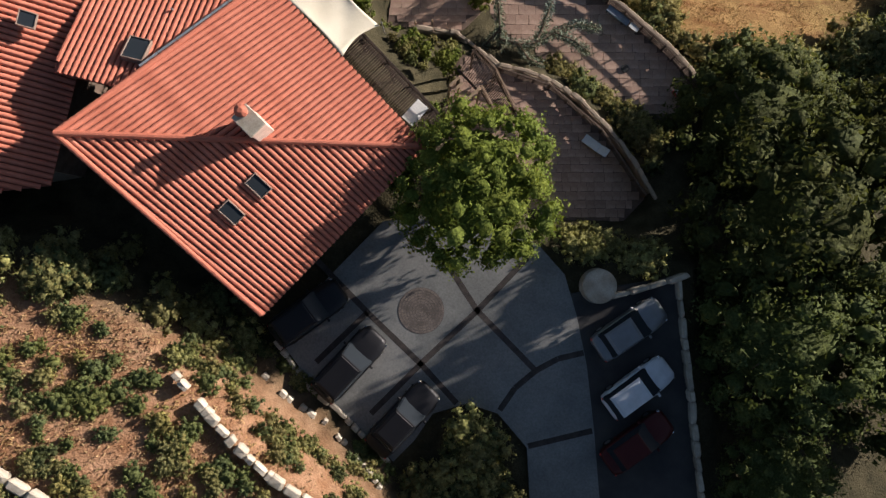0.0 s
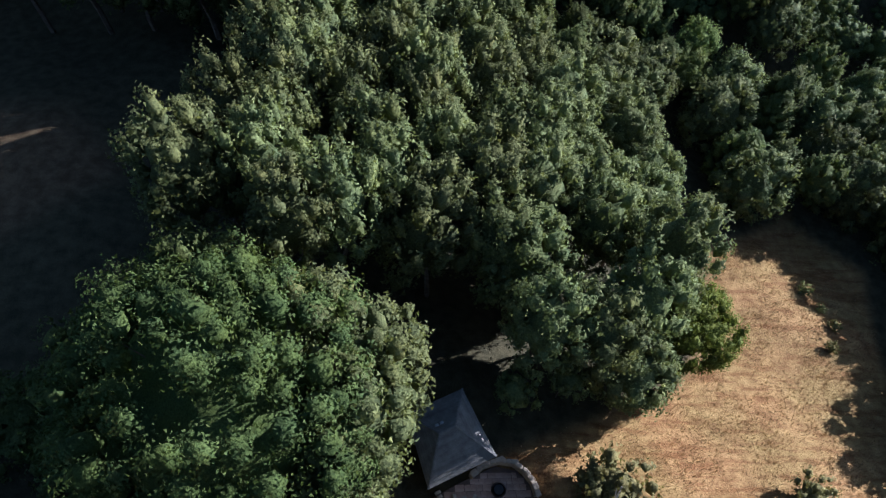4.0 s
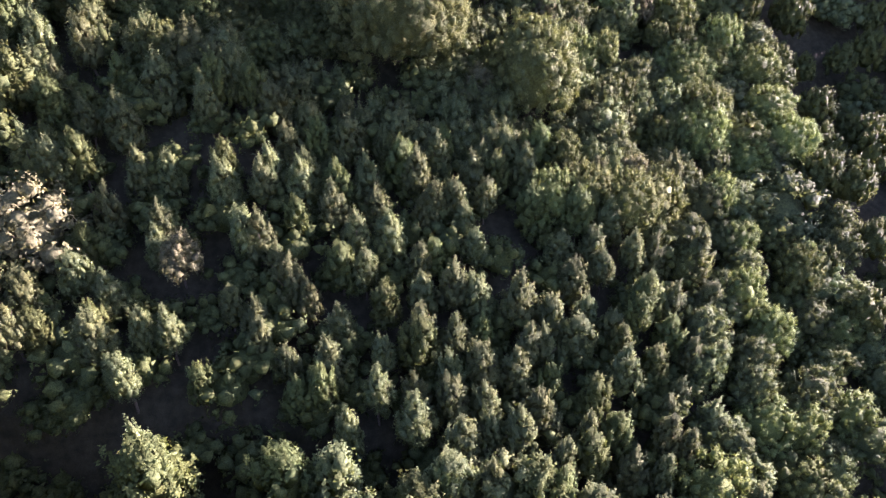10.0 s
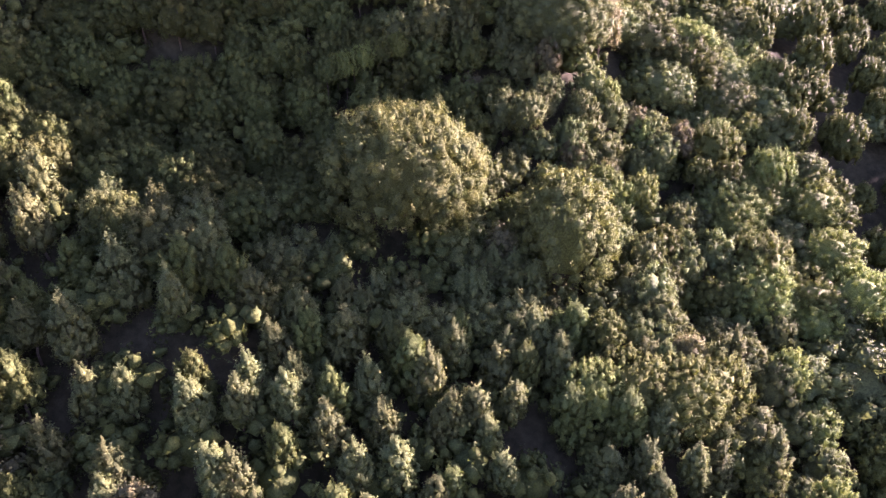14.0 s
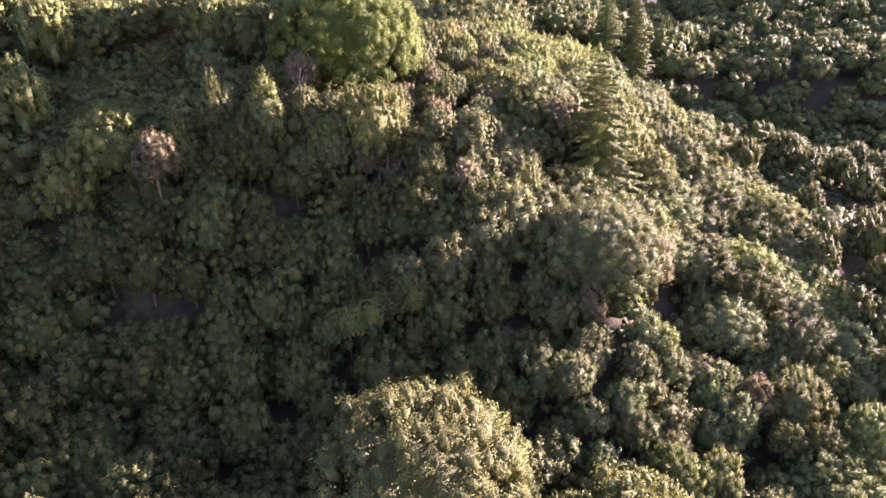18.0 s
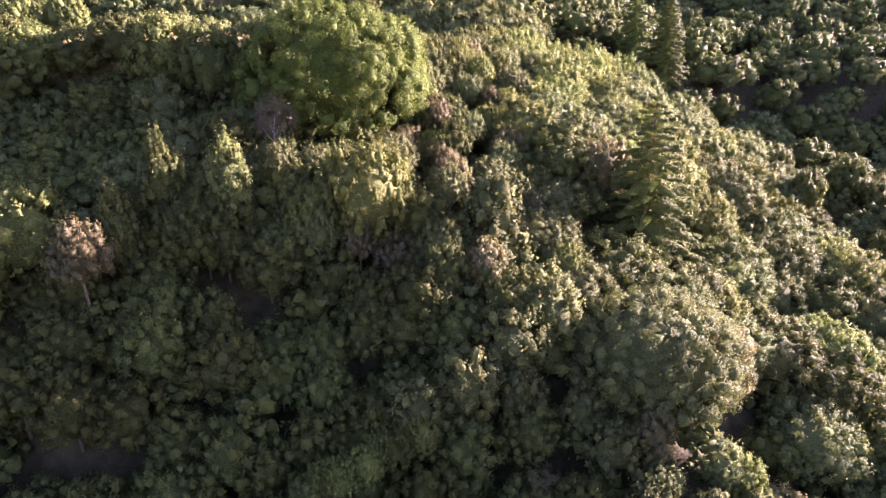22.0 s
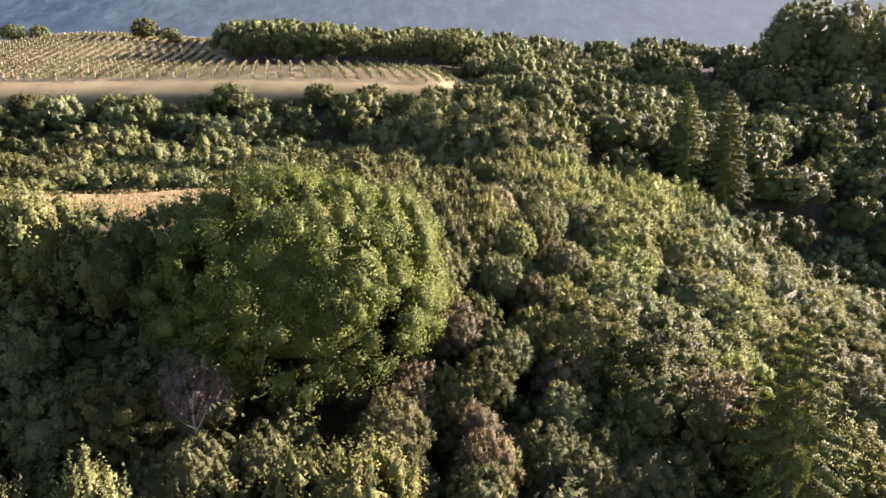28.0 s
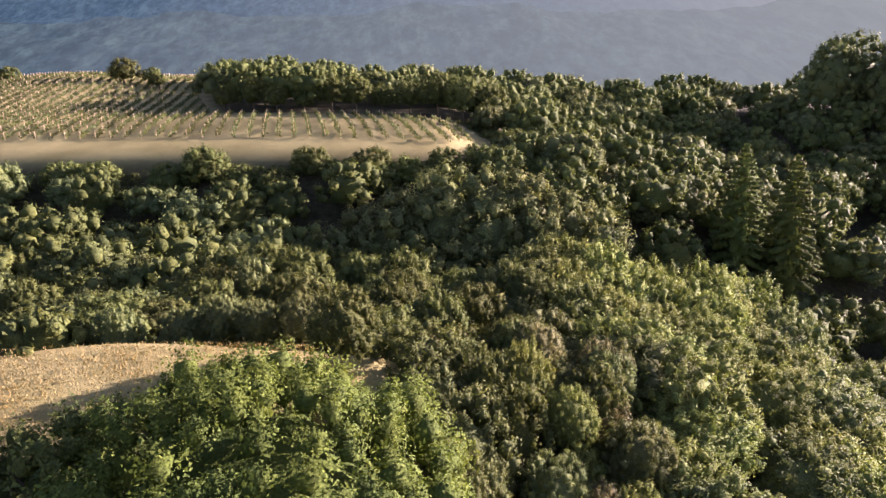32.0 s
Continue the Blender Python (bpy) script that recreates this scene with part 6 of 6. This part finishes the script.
railing("railing", "dark timber railing along the deck edge", [(base.x, base.y), (a.x, a.y), (b.x, b.y)], [-0.43] * 3, M["deck_wood"], 1.0, (0.3, 0.6, 1.0), 1.8)

# shade sail
def sail(corners, n=14, sag=0.5, pull=0.10):
    c = [Vector(p) for p in corners]
    mid = sum(c, Vector()) / 4
    V, Q = [], []
    for j in range(n + 1):
        for i in range(n + 1):
            u, v = i / n, j / n
            p = c[0] * (1 - u) * (1 - v) + c[1] * u * (1 - v) + c[2] * u * v + c[3] * (1 - u) * v
            edge = 4 * max(u * (1 - u) * (abs(2 * v - 1) ** 3), v * (1 - v) * (abs(2 * u - 1) ** 3))
            p = p + (mid - p) * pull * 1.3 * edge
            p.z -= sag * 16 * u * (1 - u) * v * (1 - v) * 0.35 + 0.02 * math.sin(9 * u + 14 * v) * v * (1 - v) * 4
            V.append(tuple(p))
    for j in range(n):
        for i in range(n):
            o = j * (n + 1) + i
            Q.append((o, o + 1, o + n + 2, o + n + 1))
    me = bpy.data.meshes.new("canvas")
    fill_mesh(me, np.array(V), np.array(Q))
    return me


sl = thing("shade_sail", "cream canvas shade sail stretched over the deck", "shade sail")
sc = [(-8.6, 13.5, 2.1), (-6.4, 15.25, 1.6), (-3.45, 12.15, 1.3), (-5.35, 10.25, 2.1)]
cv = part("canvas", sail(sc), M["canvas"], sl)
sol = cv.modifiers.new("thick", "SOLIDIFY")
sol.thickness = 0.012
for p in (sc[1], sc[2]):
    beam("pole", (p[0] + 0.12, p[1] + 0.12, -0.45), (p[0] + 0.12, p[1] + 0.12, p[2] + 0.15), 0.08, 0.08, M["metal"], sl)
tb = thing("table", "white table board standing on the deck", "table", at=pose(-1.55, 7.6, -0.43, 0, 0, 48))
part("tabletop", box_bm((1.35, 0.8, 0.04), (0, 0, 0.74), 0.01), M["white"], tb)
for sx in (-0.58, 0.58):
    for sy in (-0.32, 0.32):
        part("leg", box_bm((0.05, 0.05, 0.72), (sx, sy, 0.36)), M["metal"], tb)

# stairs from the deck to the lower terrace
st = thing("staircase", "weathered timber staircase with slatted landing", "staircase")
top, bot = Vector((2.78, 10.5, -4.4)), Vector((4.52, 8.83, -8.85))
run = bot - top
side = Vector((-run.y, run.x, 0)).normalized()
for i in range(24):
    p = top + run * ((i + 0.5) / 24)
    beam("tread", p - side * 0.6, p + side * 0.6, 0.045, 0.24, M["wood_dark"], st)
for s_ in (-0.66, 0.66):
    beam("stringer", top + side * s_ - Vector((0, 0, 0.12)), bot + side * s_ - Vector((0, 0, 0.05)), 0.07, 0.28, M["wood_dark"], st)
    beam("handrail", top + side * s_ + Vector((0, 0, 0.95)), bot + side * s_ + Vector((0, 0, 0.95)), 0.13, 0.06, M["wood_mid"], st, "sunlit brown handrail")
    for i in range(15):
        p = top + run * ((i + 0.3) / 15) + side * s_
        beam("baluster", p, p + Vector((0, 0, 0.95)), 0.05, 0.05, M["wood_mid"], st)
la, lb, lc = Vector((1.9, 12.44, -4.4)), Vector((3.25, 11.0, -4.4)), Vector((0.95, 11.2, -4.4))
for i in range(14):
    p = la.lerp(lb, (i + 0.5) / 14)
    beam("slat", p, p + (lc - la), 0.035, 0.1, M["wood_dark"], st)
for a_, b_ in ((la, lb), (lc, lb + lc - la)):
    beam("joist", a_ - Vector((0, 0, 0.1)), b_ - Vector((0, 0, 0.1)), 0.14, 0.07, M["wood_dark"], st)
beam("landing_rail", la + Vector((0, 0, 0.95)), lb + Vector((0, 0, 0.95)), 0.12, 0.06, M["wood_mid"], st)
for i in range(12):
    p = la.lerp(lb, (i + 0.5) / 12)
    beam("baluster", p, p + Vector((0, 0, 0.95)), 0.05, 0.05, M["wood_mid"], st)
for p in (la, lb, lc):
    beam("post", (p.x, p.y, h1(p.x, p.y) - 0.3), (p.x, p.y, -4.5), 0.14, 0.14, M["wood_dark"], st)
for p, q in (((0.38, 9.96, -3.4), (1.0, 10.47, -3.4)), ((0.75, 9.75, -3.4), (1.2, 10.15, -3.4)), ((1.07, 8.82, -3.4), (2.27, 9.82, -3.4))):
    beam("beam", p, q, 0.16, 0.14, M["wood_light"], st, "pale sawn beam")
for p in ((0.38, 9.96), (1.0, 10.47), (1.07, 8.82), (2.27, 9.82)):
    beam("post", (p[0], p[1], h1(*p) - 0.2), (p[0], p[1], -3.45), 0.12, 0.12, M["wood_light"], st)

# lounger, bench, drain cover
lo = thing("sun_lounger", "white sun lounger on the lower terrace", "lounger", at=pose(10.35, 7.05, -8.83, 0, 0, -36))
part("seat", box_bm((1.25, 0.62, 0.06), (-0.3, 0, 0.34), 0.02), M["white"], lo)
bk = part("backrest", box_bm((0.75, 0.62, 0.05), (0.37, 0, 0), 0.02), M["white"], lo)
bk.matrix_basis = pose(0.33, 0, 0.34, 0, -22, 0)
for sx in (-0.8, 0.2, 0.9):
    for sy in (-0.27, 0.27):
        part("leg", box_bm((0.05, 0.05, 0.33), (sx, sy, 0.165)), M["metal"], lo)
bench = thing("garden_bench", "blue-grey cushioned bench against the terrace wall", "bench", at=pose(13.1, 16.7, -12.03, 0, 0, -37))
part("seat", box_bm((1.9, 0.6, 0.12), (-0.45, 0, 0.42), 0.03), plain("blue_grey_cushion", (0.20, 0.24, 0.30), (0.28, 0.33, 0.39), 3.0), bench)
part("side_table", box_bm((0.75, 0.55, 0.05), (0.98, 0, 0.5), 0.015), M["white"], bench, "pale table top")
for sx in (-1.3, 0.4, 1.3):
    for sy in (-0.22, 0.22):
        part("leg", box_bm((0.07, 0.07, 0.46), (sx, sy, 0.22)), M["wood_dark"], bench)
bmd = bmesh.new()
bmesh.ops.create_cone(bmd, cap_ends=True, segments=24, radius1=0.3, radius2=0.28, depth=0.05, matrix=Matrix.Translation((13.3, 13.2, -12.0)))
tagged(part("drain_cover", bmd, M["black_metal"]), "round dark drain cover in the terrace paving", "drain cover")
ch = thing("garden_chair", "folding chair with a red back on the terrace", "chair", at=pose(16.9, 11.3, -12.02, 0, 0, 30))
part("seat", box_bm((0.5, 0.5, 0.05), (0, 0, 0.42), 0.015), M["white"], ch)
part("backrest", box_bm((0.05, 0.5, 0.5), (-0.25, 0, 0.72), 0.015), M["red_paint"], ch)
for sx in (-0.2, 0.2):
    for sy in (-0.2, 0.2):
        part("leg", box_bm((0.035, 0.035, 0.41), (sx, sy, 0.2)), M["metal"], ch)

# ---- garden hut with hipped shingle roof ----
hut = thing("garden_hut", "small garden hut with a grey hipped shingle roof", "hut")
gc = [(5.3, 29.1, -15.4), (2.75, 34.6, -15.2), (-1.9, 32.6, -15.2), (-0.2, 26.7, -15.6)]
gr = [(2.0, 31.15, -13.3), (0.75, 30.55, -13.3)]
for loop in ((gc[0], gc[1], gr[0]), (gc[1], gc[2], gr[1], gr[0]), (gc[2], gc[3], gr[1]), (gc[3], gc[0], gr[0], gr[1])):
    part("roof_slope", slab3([Vector(p) for p in loop], 0.12), M["shingle"], hut)
    lo_, hi_ = (Vector(loop[0]), Vector(loop[1])), (Vector(loop[-1]), Vector(loop[2]))
    for k in range(12):
        f, g = (k + 0.1) / 12, (k + 0.9) / 12
        A, B = lo_[0].lerp(hi_[0], f), lo_[1].lerp(hi_[1], f)
        C_, D_ = lo_[1].lerp(hi_[1], g), lo_[0].lerp(hi_[0], g)
        up_ = Vector((0, 0, 0.035))
        part("shingle_course", slab3([A + up_, B + up_, C_ + up_ * 0.4, D_ + up_ * 0.4], 0.03), M["shingle"], hut)
for a, b in ((gc[0], gr[0]), (gc[1], gr[0]), (gc[2], gr[1]), (gc[3], gr[1]), (gr[0], gr[1])):
    beam("hip_cap", (a[0], a[1], a[2] + 0.06), (b[0], b[1], b[2] + 0.06), 0.16, 0.06, M["shingle"], hut)
for p in ((0.55, 31.3, -13.7), (0.95, 31.5, -13.72)):
    v_ = part("roof_vent", box_bm((0.3, 0.22, 0.16), (0, 0, 0), 0.02), M["metal"], hut)
    v_.matrix_basis = pose(*p, 0, 0, 25)
ctr = Vector((1.45, 30.8, 0))
for a, b in zip(gc, gc[1:] + gc[:1]):
    p, q = Vector((a[0], a[1], 0)).lerp(ctr, 0.13), Vector((b[0], b[1], 0)).lerp(ctr, 0.13)
    bm = slab3([Vector((p.x, p.y, -15.5)), Vector((q.x, q.y, -15.5)), Vector((q.x, q.y, -15.5)).lerp(Vector((ctr.x, ctr.y, -15.5)), 0.05), Vector((p.x, p.y, -15.5)).lerp(Vector((ctr.x, ctr.y, -15.5)), 0.05)], 3.2)
    part("wall", bm, M["plaster"], hut)
arc = [(3.3, 27.9), (4.4, 28.75), (5.7, 29.1), (6.9, 28.9), (7.8, 28.2), (8.4, 27.3), (8.65, 26.3)]
stone_row("seat_wall", "semicircular tan stone seat wall beside the hut", arc, 0.7, 0.42, 0.25, 0.006, mat=M["coping"], zs=[-16.9] * 7, drop=0.005)
wall_skirt("wall_patio", "plastered curved wall under the stone seat", arc, [-17.2] * 7, 1.7, M["plaster"], 0.34)
bmf = bmesh.new()
bmesh.ops.create_cone(bmf, cap_ends=False, segments=22, radius1=0.62, radius2=0.55, depth=0.5, matrix=Matrix.Translation((5.6, 26.9, -18.15)))
bmesh.ops.create_cone(bmf, cap_ends=True, segments=22, radius1=0.5, radius2=0.4, depth=0.2, matrix=Matrix.Translation((5.6, 26.9, -18.2)))
tagged(part("fire_pit", bmf, M["black_metal"]), "round dark metal fire pit on the patio", "fire pit")
for i in range(9):
    a_ = i * 2.4
    o = part("rock", STONES[i % 7], None)
    o.matrix_basis = pose(2.2 + 1.5 * math.cos(a_) * (0.5 + 0.06 * i), 25.2 + 1.1 * math.sin(a_), -18.25, 10 * i, 7 * i, 40 * i) @ Matrix.Diagonal((0.7, 0.5, 0.4, 1))
    tagged(o, "pale weathered rock beside the patio steps", "rock", "rocks of the patio")
bmr = bmesh.new()
bmesh.ops.create_icosphere(bmr, subdivisions=2, radius=0.16, matrix=Matrix.Translation((8.3, 25.4, -18.22)))
tagged(part("ball", bmr, M["red_paint"]), "small red ball lying on the patio", "ball")
rl = thing("handrail", "pale timber handrail beside the garden steps", "handrail")
beam("rail", (1.65, 19.2, -11.3), (2.9, 23.1, -14.7), 0.12, 0.1, M["wood_light"], rl)
for f in (0.0, 0.5, 1.0):
    x_, y_ = 1.65 + 1.25 * f, 19.2 + 3.9 * f
    beam("post", (x_, y_, min(h1(x_, y_), -11.5 - 3.4 * f) - 0.2), (x_, y_, -11.3 - 3.4 * f), 0.09, 0.09, M["wood_light"], rl)
gs = thing("garden_steps", "timber-edged garden steps down to the hut", "steps")
for i in range(17):
    f = (i + 0.5) / 17
    x_, y_ = 0.9 + 1.3 * f, 18.8 + 5.2 * f
    o = part("step", box_bm((1.9, 0.36, 0.5), (0, 0, -0.25), 0.015), M["paving"], gs)
    o.matrix_basis = pose(x_, y_, -11.25 - 7.0 * f, 0, 0, -14)
for p in ((-1.95, 16.0), (-0.75, 16.1)):
    po = thing("garden_post", "short pale timber post beside the steps", "post")
    beam("shaft", (p[0], p[1], -11.3), (p[0], p[1], -9.9), 0.1, 0.1, M["wood_light"], po)

stone_row("rock_edging", "rough pale rocks edging the garden steps", [(0.5, 26.9), (1.25, 25.5), (1.05, 23.6)], 0.5, 0.4, 0.45, drop=0.08, lift=0.1)
stone_row("rock_edging", "rough pale rocks edging the patio", [(3.4, 26.4), (4.8, 25.9), (4.0, 24.8), (3.7, 23.6)], 0.5, 0.4, 0.45, drop=0.08, lift=0.1)

# ---- weeping blue cedar trained along the terrace ----
def cedar():
    root = thing("weeping_cedar", "weeping blue-green cedar trained along the terrace", "tree")
    r = np.random.default_rng(9)
    bm = bmesh.new()
    C, N = [], []
    arms = [[(4.0, 13.3, -10.2), (3.9, 15.0, -8.6), (3.8, 17.2, -8.9), (4.0, 19.0, -9.3), (4.2, 20.6, -9.9)], [(3.9, 14.4, -8.8), (5.2, 14.0, -8.6), (6.4, 14.2, -9.0), (7.8, 15.0, -9.3), (9.4, 15.8, -9.7), (11.1, 15.6, -10.3)],
            [(5.2, 14.0, -8.6), (5.9, 13.2, -9.2), (7.0, 12.9, -9.9)], [(6.4, 14.2, -9.0), (7.2, 16.0, -9.4), (7.7, 17.4, -10.2)], [(7.8, 15.0, -9.3), (9.2, 14.6, -9.8), (10.4, 14.0, -10.6)], [(3.9, 15.0, -8.6), (3.0, 14.2, -9.2), (2.2, 13.8, -10.0)]]
    limb(bm, (4.0, 13.2, -12.5), (4.0, 13.3, -10.2), 0.16, 0.13, 8)
    part("trunk", bm, M["bark"], root)
    for arm in arms:
        bm = bmesh.new()
        for i, (a, b) in enumerate(zip(arm, arm[1:])):
            limb(bm, a, b, 0.10 * (1 - 0.15 * i), 0.085 * (1 - 0.15 * i), 6)
            k = int(math.dist(a, b) * 300)
            f = r.uniform(0, 1, (k, 1))
            P = np.array(a) * (1 - f) + np.array(b) * f + r.normal(0, 0.17, (k, 3)) * np.array([1, 1, 0.5])
            hang = r.uniform(0, 1, k) ** 3 * 0.9
            P[:, 2] -= hang
            C.append(P)
            N.append(unit(r.normal(0, 1, (k, 3)) + np.array([0, 0, 1.2])))
        part("branch", bm, M["bark"], root)
    me = leaf_mesh("needles", np.concatenate(C), np.concatenate(N), np.full(sum(len(c) for c in C), 0.1), r, leaf_mat("blue_needles", (0.083, 0.108, 0.090), (0.187, 0.223, 0.191), through_light=0.1), 0.6, 0.4)
    part("needles", me, None, root)


cedar()
lt = thing("leaning_trunk", "pale bare trunk leaning in the meadow edge shrubs", "dead tree")
bmt = bmesh.new()
g0 = h1(13.6, 24.0)
limb(bmt, (13.6, 24.0, g0 - 0.2), (14.3, 26.2, g0 + 4.2), 0.11, 0.05, 7)
limb(bmt, (14.0, 25.2, g0 + 2.4), (14.1, 26.2, g0 + 3.4), 0.05, 0.02, 5)
part("trunk", bmt, M["bark_pale"], lt)

# ---- garden planting ----
for k, x, y, s in (("bush0", 15.0, 26.6, 2.3), ("bush0", 13.6, 27.2, 1.7), ("bush2", -2.8, 20.9, 1.7), ("bush1", -0.6, 22.6, 2.1), ("bush1", -0.4, 21.0, 0.9), ("bush2", 2.6, 17.9, 0.8), ("bush2", -7.4, 18.4, 1.3), ("bush2", -8.7, 19.6, 1.4), ("bush2", -5.6, 16.6, 0.8),
                   ("bush0", 33.5, 26.5, 1.5), ("bush0", 44.6, 50.6, 0.7), ("bush0", 46.0, 45.5, 0.6), ("bush0", 45.5, 48.0, 0.5), ("bush0", 44.0, 42.5, 0.6), ("bush0", -4.4, 22.6, 0.9), ("bush1", -6.4, 21.6, 1.0)):
    plant(k, x, y, size=s, turn=x * 1.7, group="garden shrubs")
scatter(["bush0", "bush2", "bush2", "bush3"], 40, [(-9.5, 16.4), (-4.4, 14.6), (-0.6, 10.8), (0.9, 11.3), (1.6, 12.6), (0.6, 14.4), (-2, 15.2), (-6, 17.6)], (0.2, 0.42), 11, "garden shrubs")
for x_, y_, z_, s_ in ((0.3, 11.6, -5.6, 0.45), (0.9, 11.2, -5.0, 0.3), (-0.1, 12.3, -6.4, 0.5), (-1.2, 12.8, -6.0, 0.5), (-0.6, 8.0, -1.2, 0.4)):
    plant("bush2", x_, y_, size=s_, turn=x_ * 3, group="climbers on the deck", z=z_)
scatter(["bush0", "bush1", "bush0"], 40, [(4.5, 21), (12, 19.8), (15, 17.5), (18.8, 13.6), (21, 14), (16, 20.5), (11, 23.5), (7, 24)], (0.6, 1.2), 12, "garden shrubs", (), "dense low shrubs on the bank below the terrace")
scatter(["bush3", "bush0", "bush1"], 14, [(2.7, 20.2), (4.6, 20.9), (6.2, 23.4), (4.4, 23.4), (3.2, 22.6)], (0.3, 0.6), 17, "garden shrubs")
scatter(["bush3", "bush1", "bush0"], 16, [(-2.2, 19.6), (-0.2, 19.4), (0.3, 23), (-0.8, 25.5), (-2.4, 24)], (0.25, 0.45), 18, "garden shrubs")
scatter(["bush0", "bush1"], 30, [(4.6, 13.6), (7.6, 12.6), (11.4, 9.6), (14.4, 5.0), (15.4, 7.4), (13, 10.2), (8.6, 13.2)], (0.45, 0.85), 13, "garden shrubs")
scatter(["bush0", "bush1"], 30, [(18, 14), (31, 16), (42, 23), (40, 15), (30, 10), (20, 9)], (0.9, 2.0), 14, "garden shrubs", (), "dense scrub along the lower edge of the meadow")
scatter(["bush0", "bush2", "bush1", "bush3"], 22, [(-9, 18.0), (-4.2, 17.4), (-3.4, 19.6), (-1.6, 20.4), (-2.5, 24), (-9, 22)], (0.25, 0.5), 15, "garden shrubs")
scatter(["bush0"], 20, [(6, 1.6), (13.4, 0.2), (13, -1.0), (7.8, -0.6)], (0.4, 0.75), 16, "garden shrubs")

# ---- vineyard ----
def vine_rows():
    r = np.random.default_rng(21)
    lean = -0.18
    for k, x0 in enumerate(np.arange(-190, 12, 2.7)):
        y = np.arange(305.0, 506.0, 0.6)
        x = x0 + lean * (y - 316) + 0.2 * np.sin(y / 23)
        ok = poly_distance(VINEYARD, x, y) < -1.0
        ok &= (x > -0.66 * (y - 180) - 20) & (y > 311 + 0.06 * np.maximum(-x, 0))
        x, y = x[ok], y[ok]
        if len(x) < 6:
            continue
        n = 6
        X = np.repeat(x, n) + r.normal(0, 0.2, len(x) * n)
        Y = np.repeat(y, n) + r.normal(0, 0.3, len(x) * n)
        gone = r.uniform(0, 1, len(X)) < 0.12
        X, Y = X[~gone], Y[~gone]
        Z = height(X, Y) + r.uniform(0.25, 0.95, len(X))
        root = thing("vine_row", "row of green grapevines on the hillside", "vineyard row", "vine rows")
        C = np.stack([X, Y, Z], 1)
        N = unit(r.normal(0, 0.6, C.shape) + np.array([0, 0, 0.8]))
        part("foliage", leaf_mesh("foliage", C, N, np.full(len(C), 0.30), r, M["lf_vine"], 0.4, 0.7), None, root)
        V, Q = [], []
        for px, py in zip(x[::9], y[::9]):
            g, o = h1(px, py), len(V)
            V += [(px + a, py + b, g + z) for z in (-0.2, 1.5) for a, b in ((-0.05, -0.05), (0.05, -0.05), (0.05, 0.05), (-0.05, 0.05))]
            Q += [(o, o + 1, o + 5, o + 4), (o + 1, o + 2, o + 6, o + 5), (o + 2, o + 3, o + 7, o + 6), (o + 3, o, o + 4, o + 7), (o + 4, o + 5, o + 6, o + 7)]
        me = bpy.data.meshes.new("stake_line")
        fill_mesh(me, np.array(V), np.array(Q), False)
        tagged(part("stake_line", me, M["wood_light"], root), kind="stuff")


vine_rows()


# ---- dry grass of the meadows ----
def grass(name, label, poly, count, size, seed, mat="lf_dry"):
    r = np.random.default_rng(seed)
    xs_, ys_ = [p[0] for p in poly], [p[1] for p in poly]
    x, y = r.uniform(min(xs_), max(xs_), count * 2), r.uniform(min(ys_), max(ys_), count * 2)
    ok = poly_distance(poly, x, y) < r.normal(-0.3, 0.6, count * 2)
    x, y = x[ok][:count], y[ok][:count]
    thin = np.sin(x * 0.9 + 2 * np.sin(y * 0.35)) + np.sin(y * 0.7 - x * 0.3)
    keep = thin > r.uniform(-2.4, 0.6, len(x))
    x, y = x[keep], y[keep]
    C = np.stack([x, y, height(x, y) + size * 0.55], 1)
    a = r.uniform(0, 6.28, len(C))
    n = np.stack([np.cos(a), np.sin(a), np.full(len(C), 0.5)], 1)
    t = unit(np.stack([r.normal(0, 0.5, len(C)), r.normal(0, 0.5, len(C)), np.ones(len(C))], 1))
    b = unit(np.cross(n, t))
    h = (size * r.uniform(0.6, 1.3, len(C)))[:, None]
    V = np.stack([C + t * h, C - t * 0.6 * h + b * h * 0.3, C - t * 0.6 * h - b * h * 0.3], 1).reshape(-1, 3)
    me = bpy.data.meshes.new(name)
    fill_mesh(me, V, np.arange(len(V)).reshape(-1, 3), False)
    me.materials.append(M[mat])
    tagged(new(name, me), label, "grass", kind="stuff")


grass("dry_grass", "bleached dry grass of the steep meadow", MEADOW, 34000, 0.13, 31)
grass("dry_grass", "bleached dry grass on the hilltop meadow", HILL_MEADOW, 16000, 0.13, 32, "lf_straw")
grass("dry_grass", "sparse dry grass on the reddish bank", [(-30, 0), (-18, -2.5), (-10, -7.5), (-4, -14), (-14, -18), (-30, -10)], 16000, 0.15, 33)
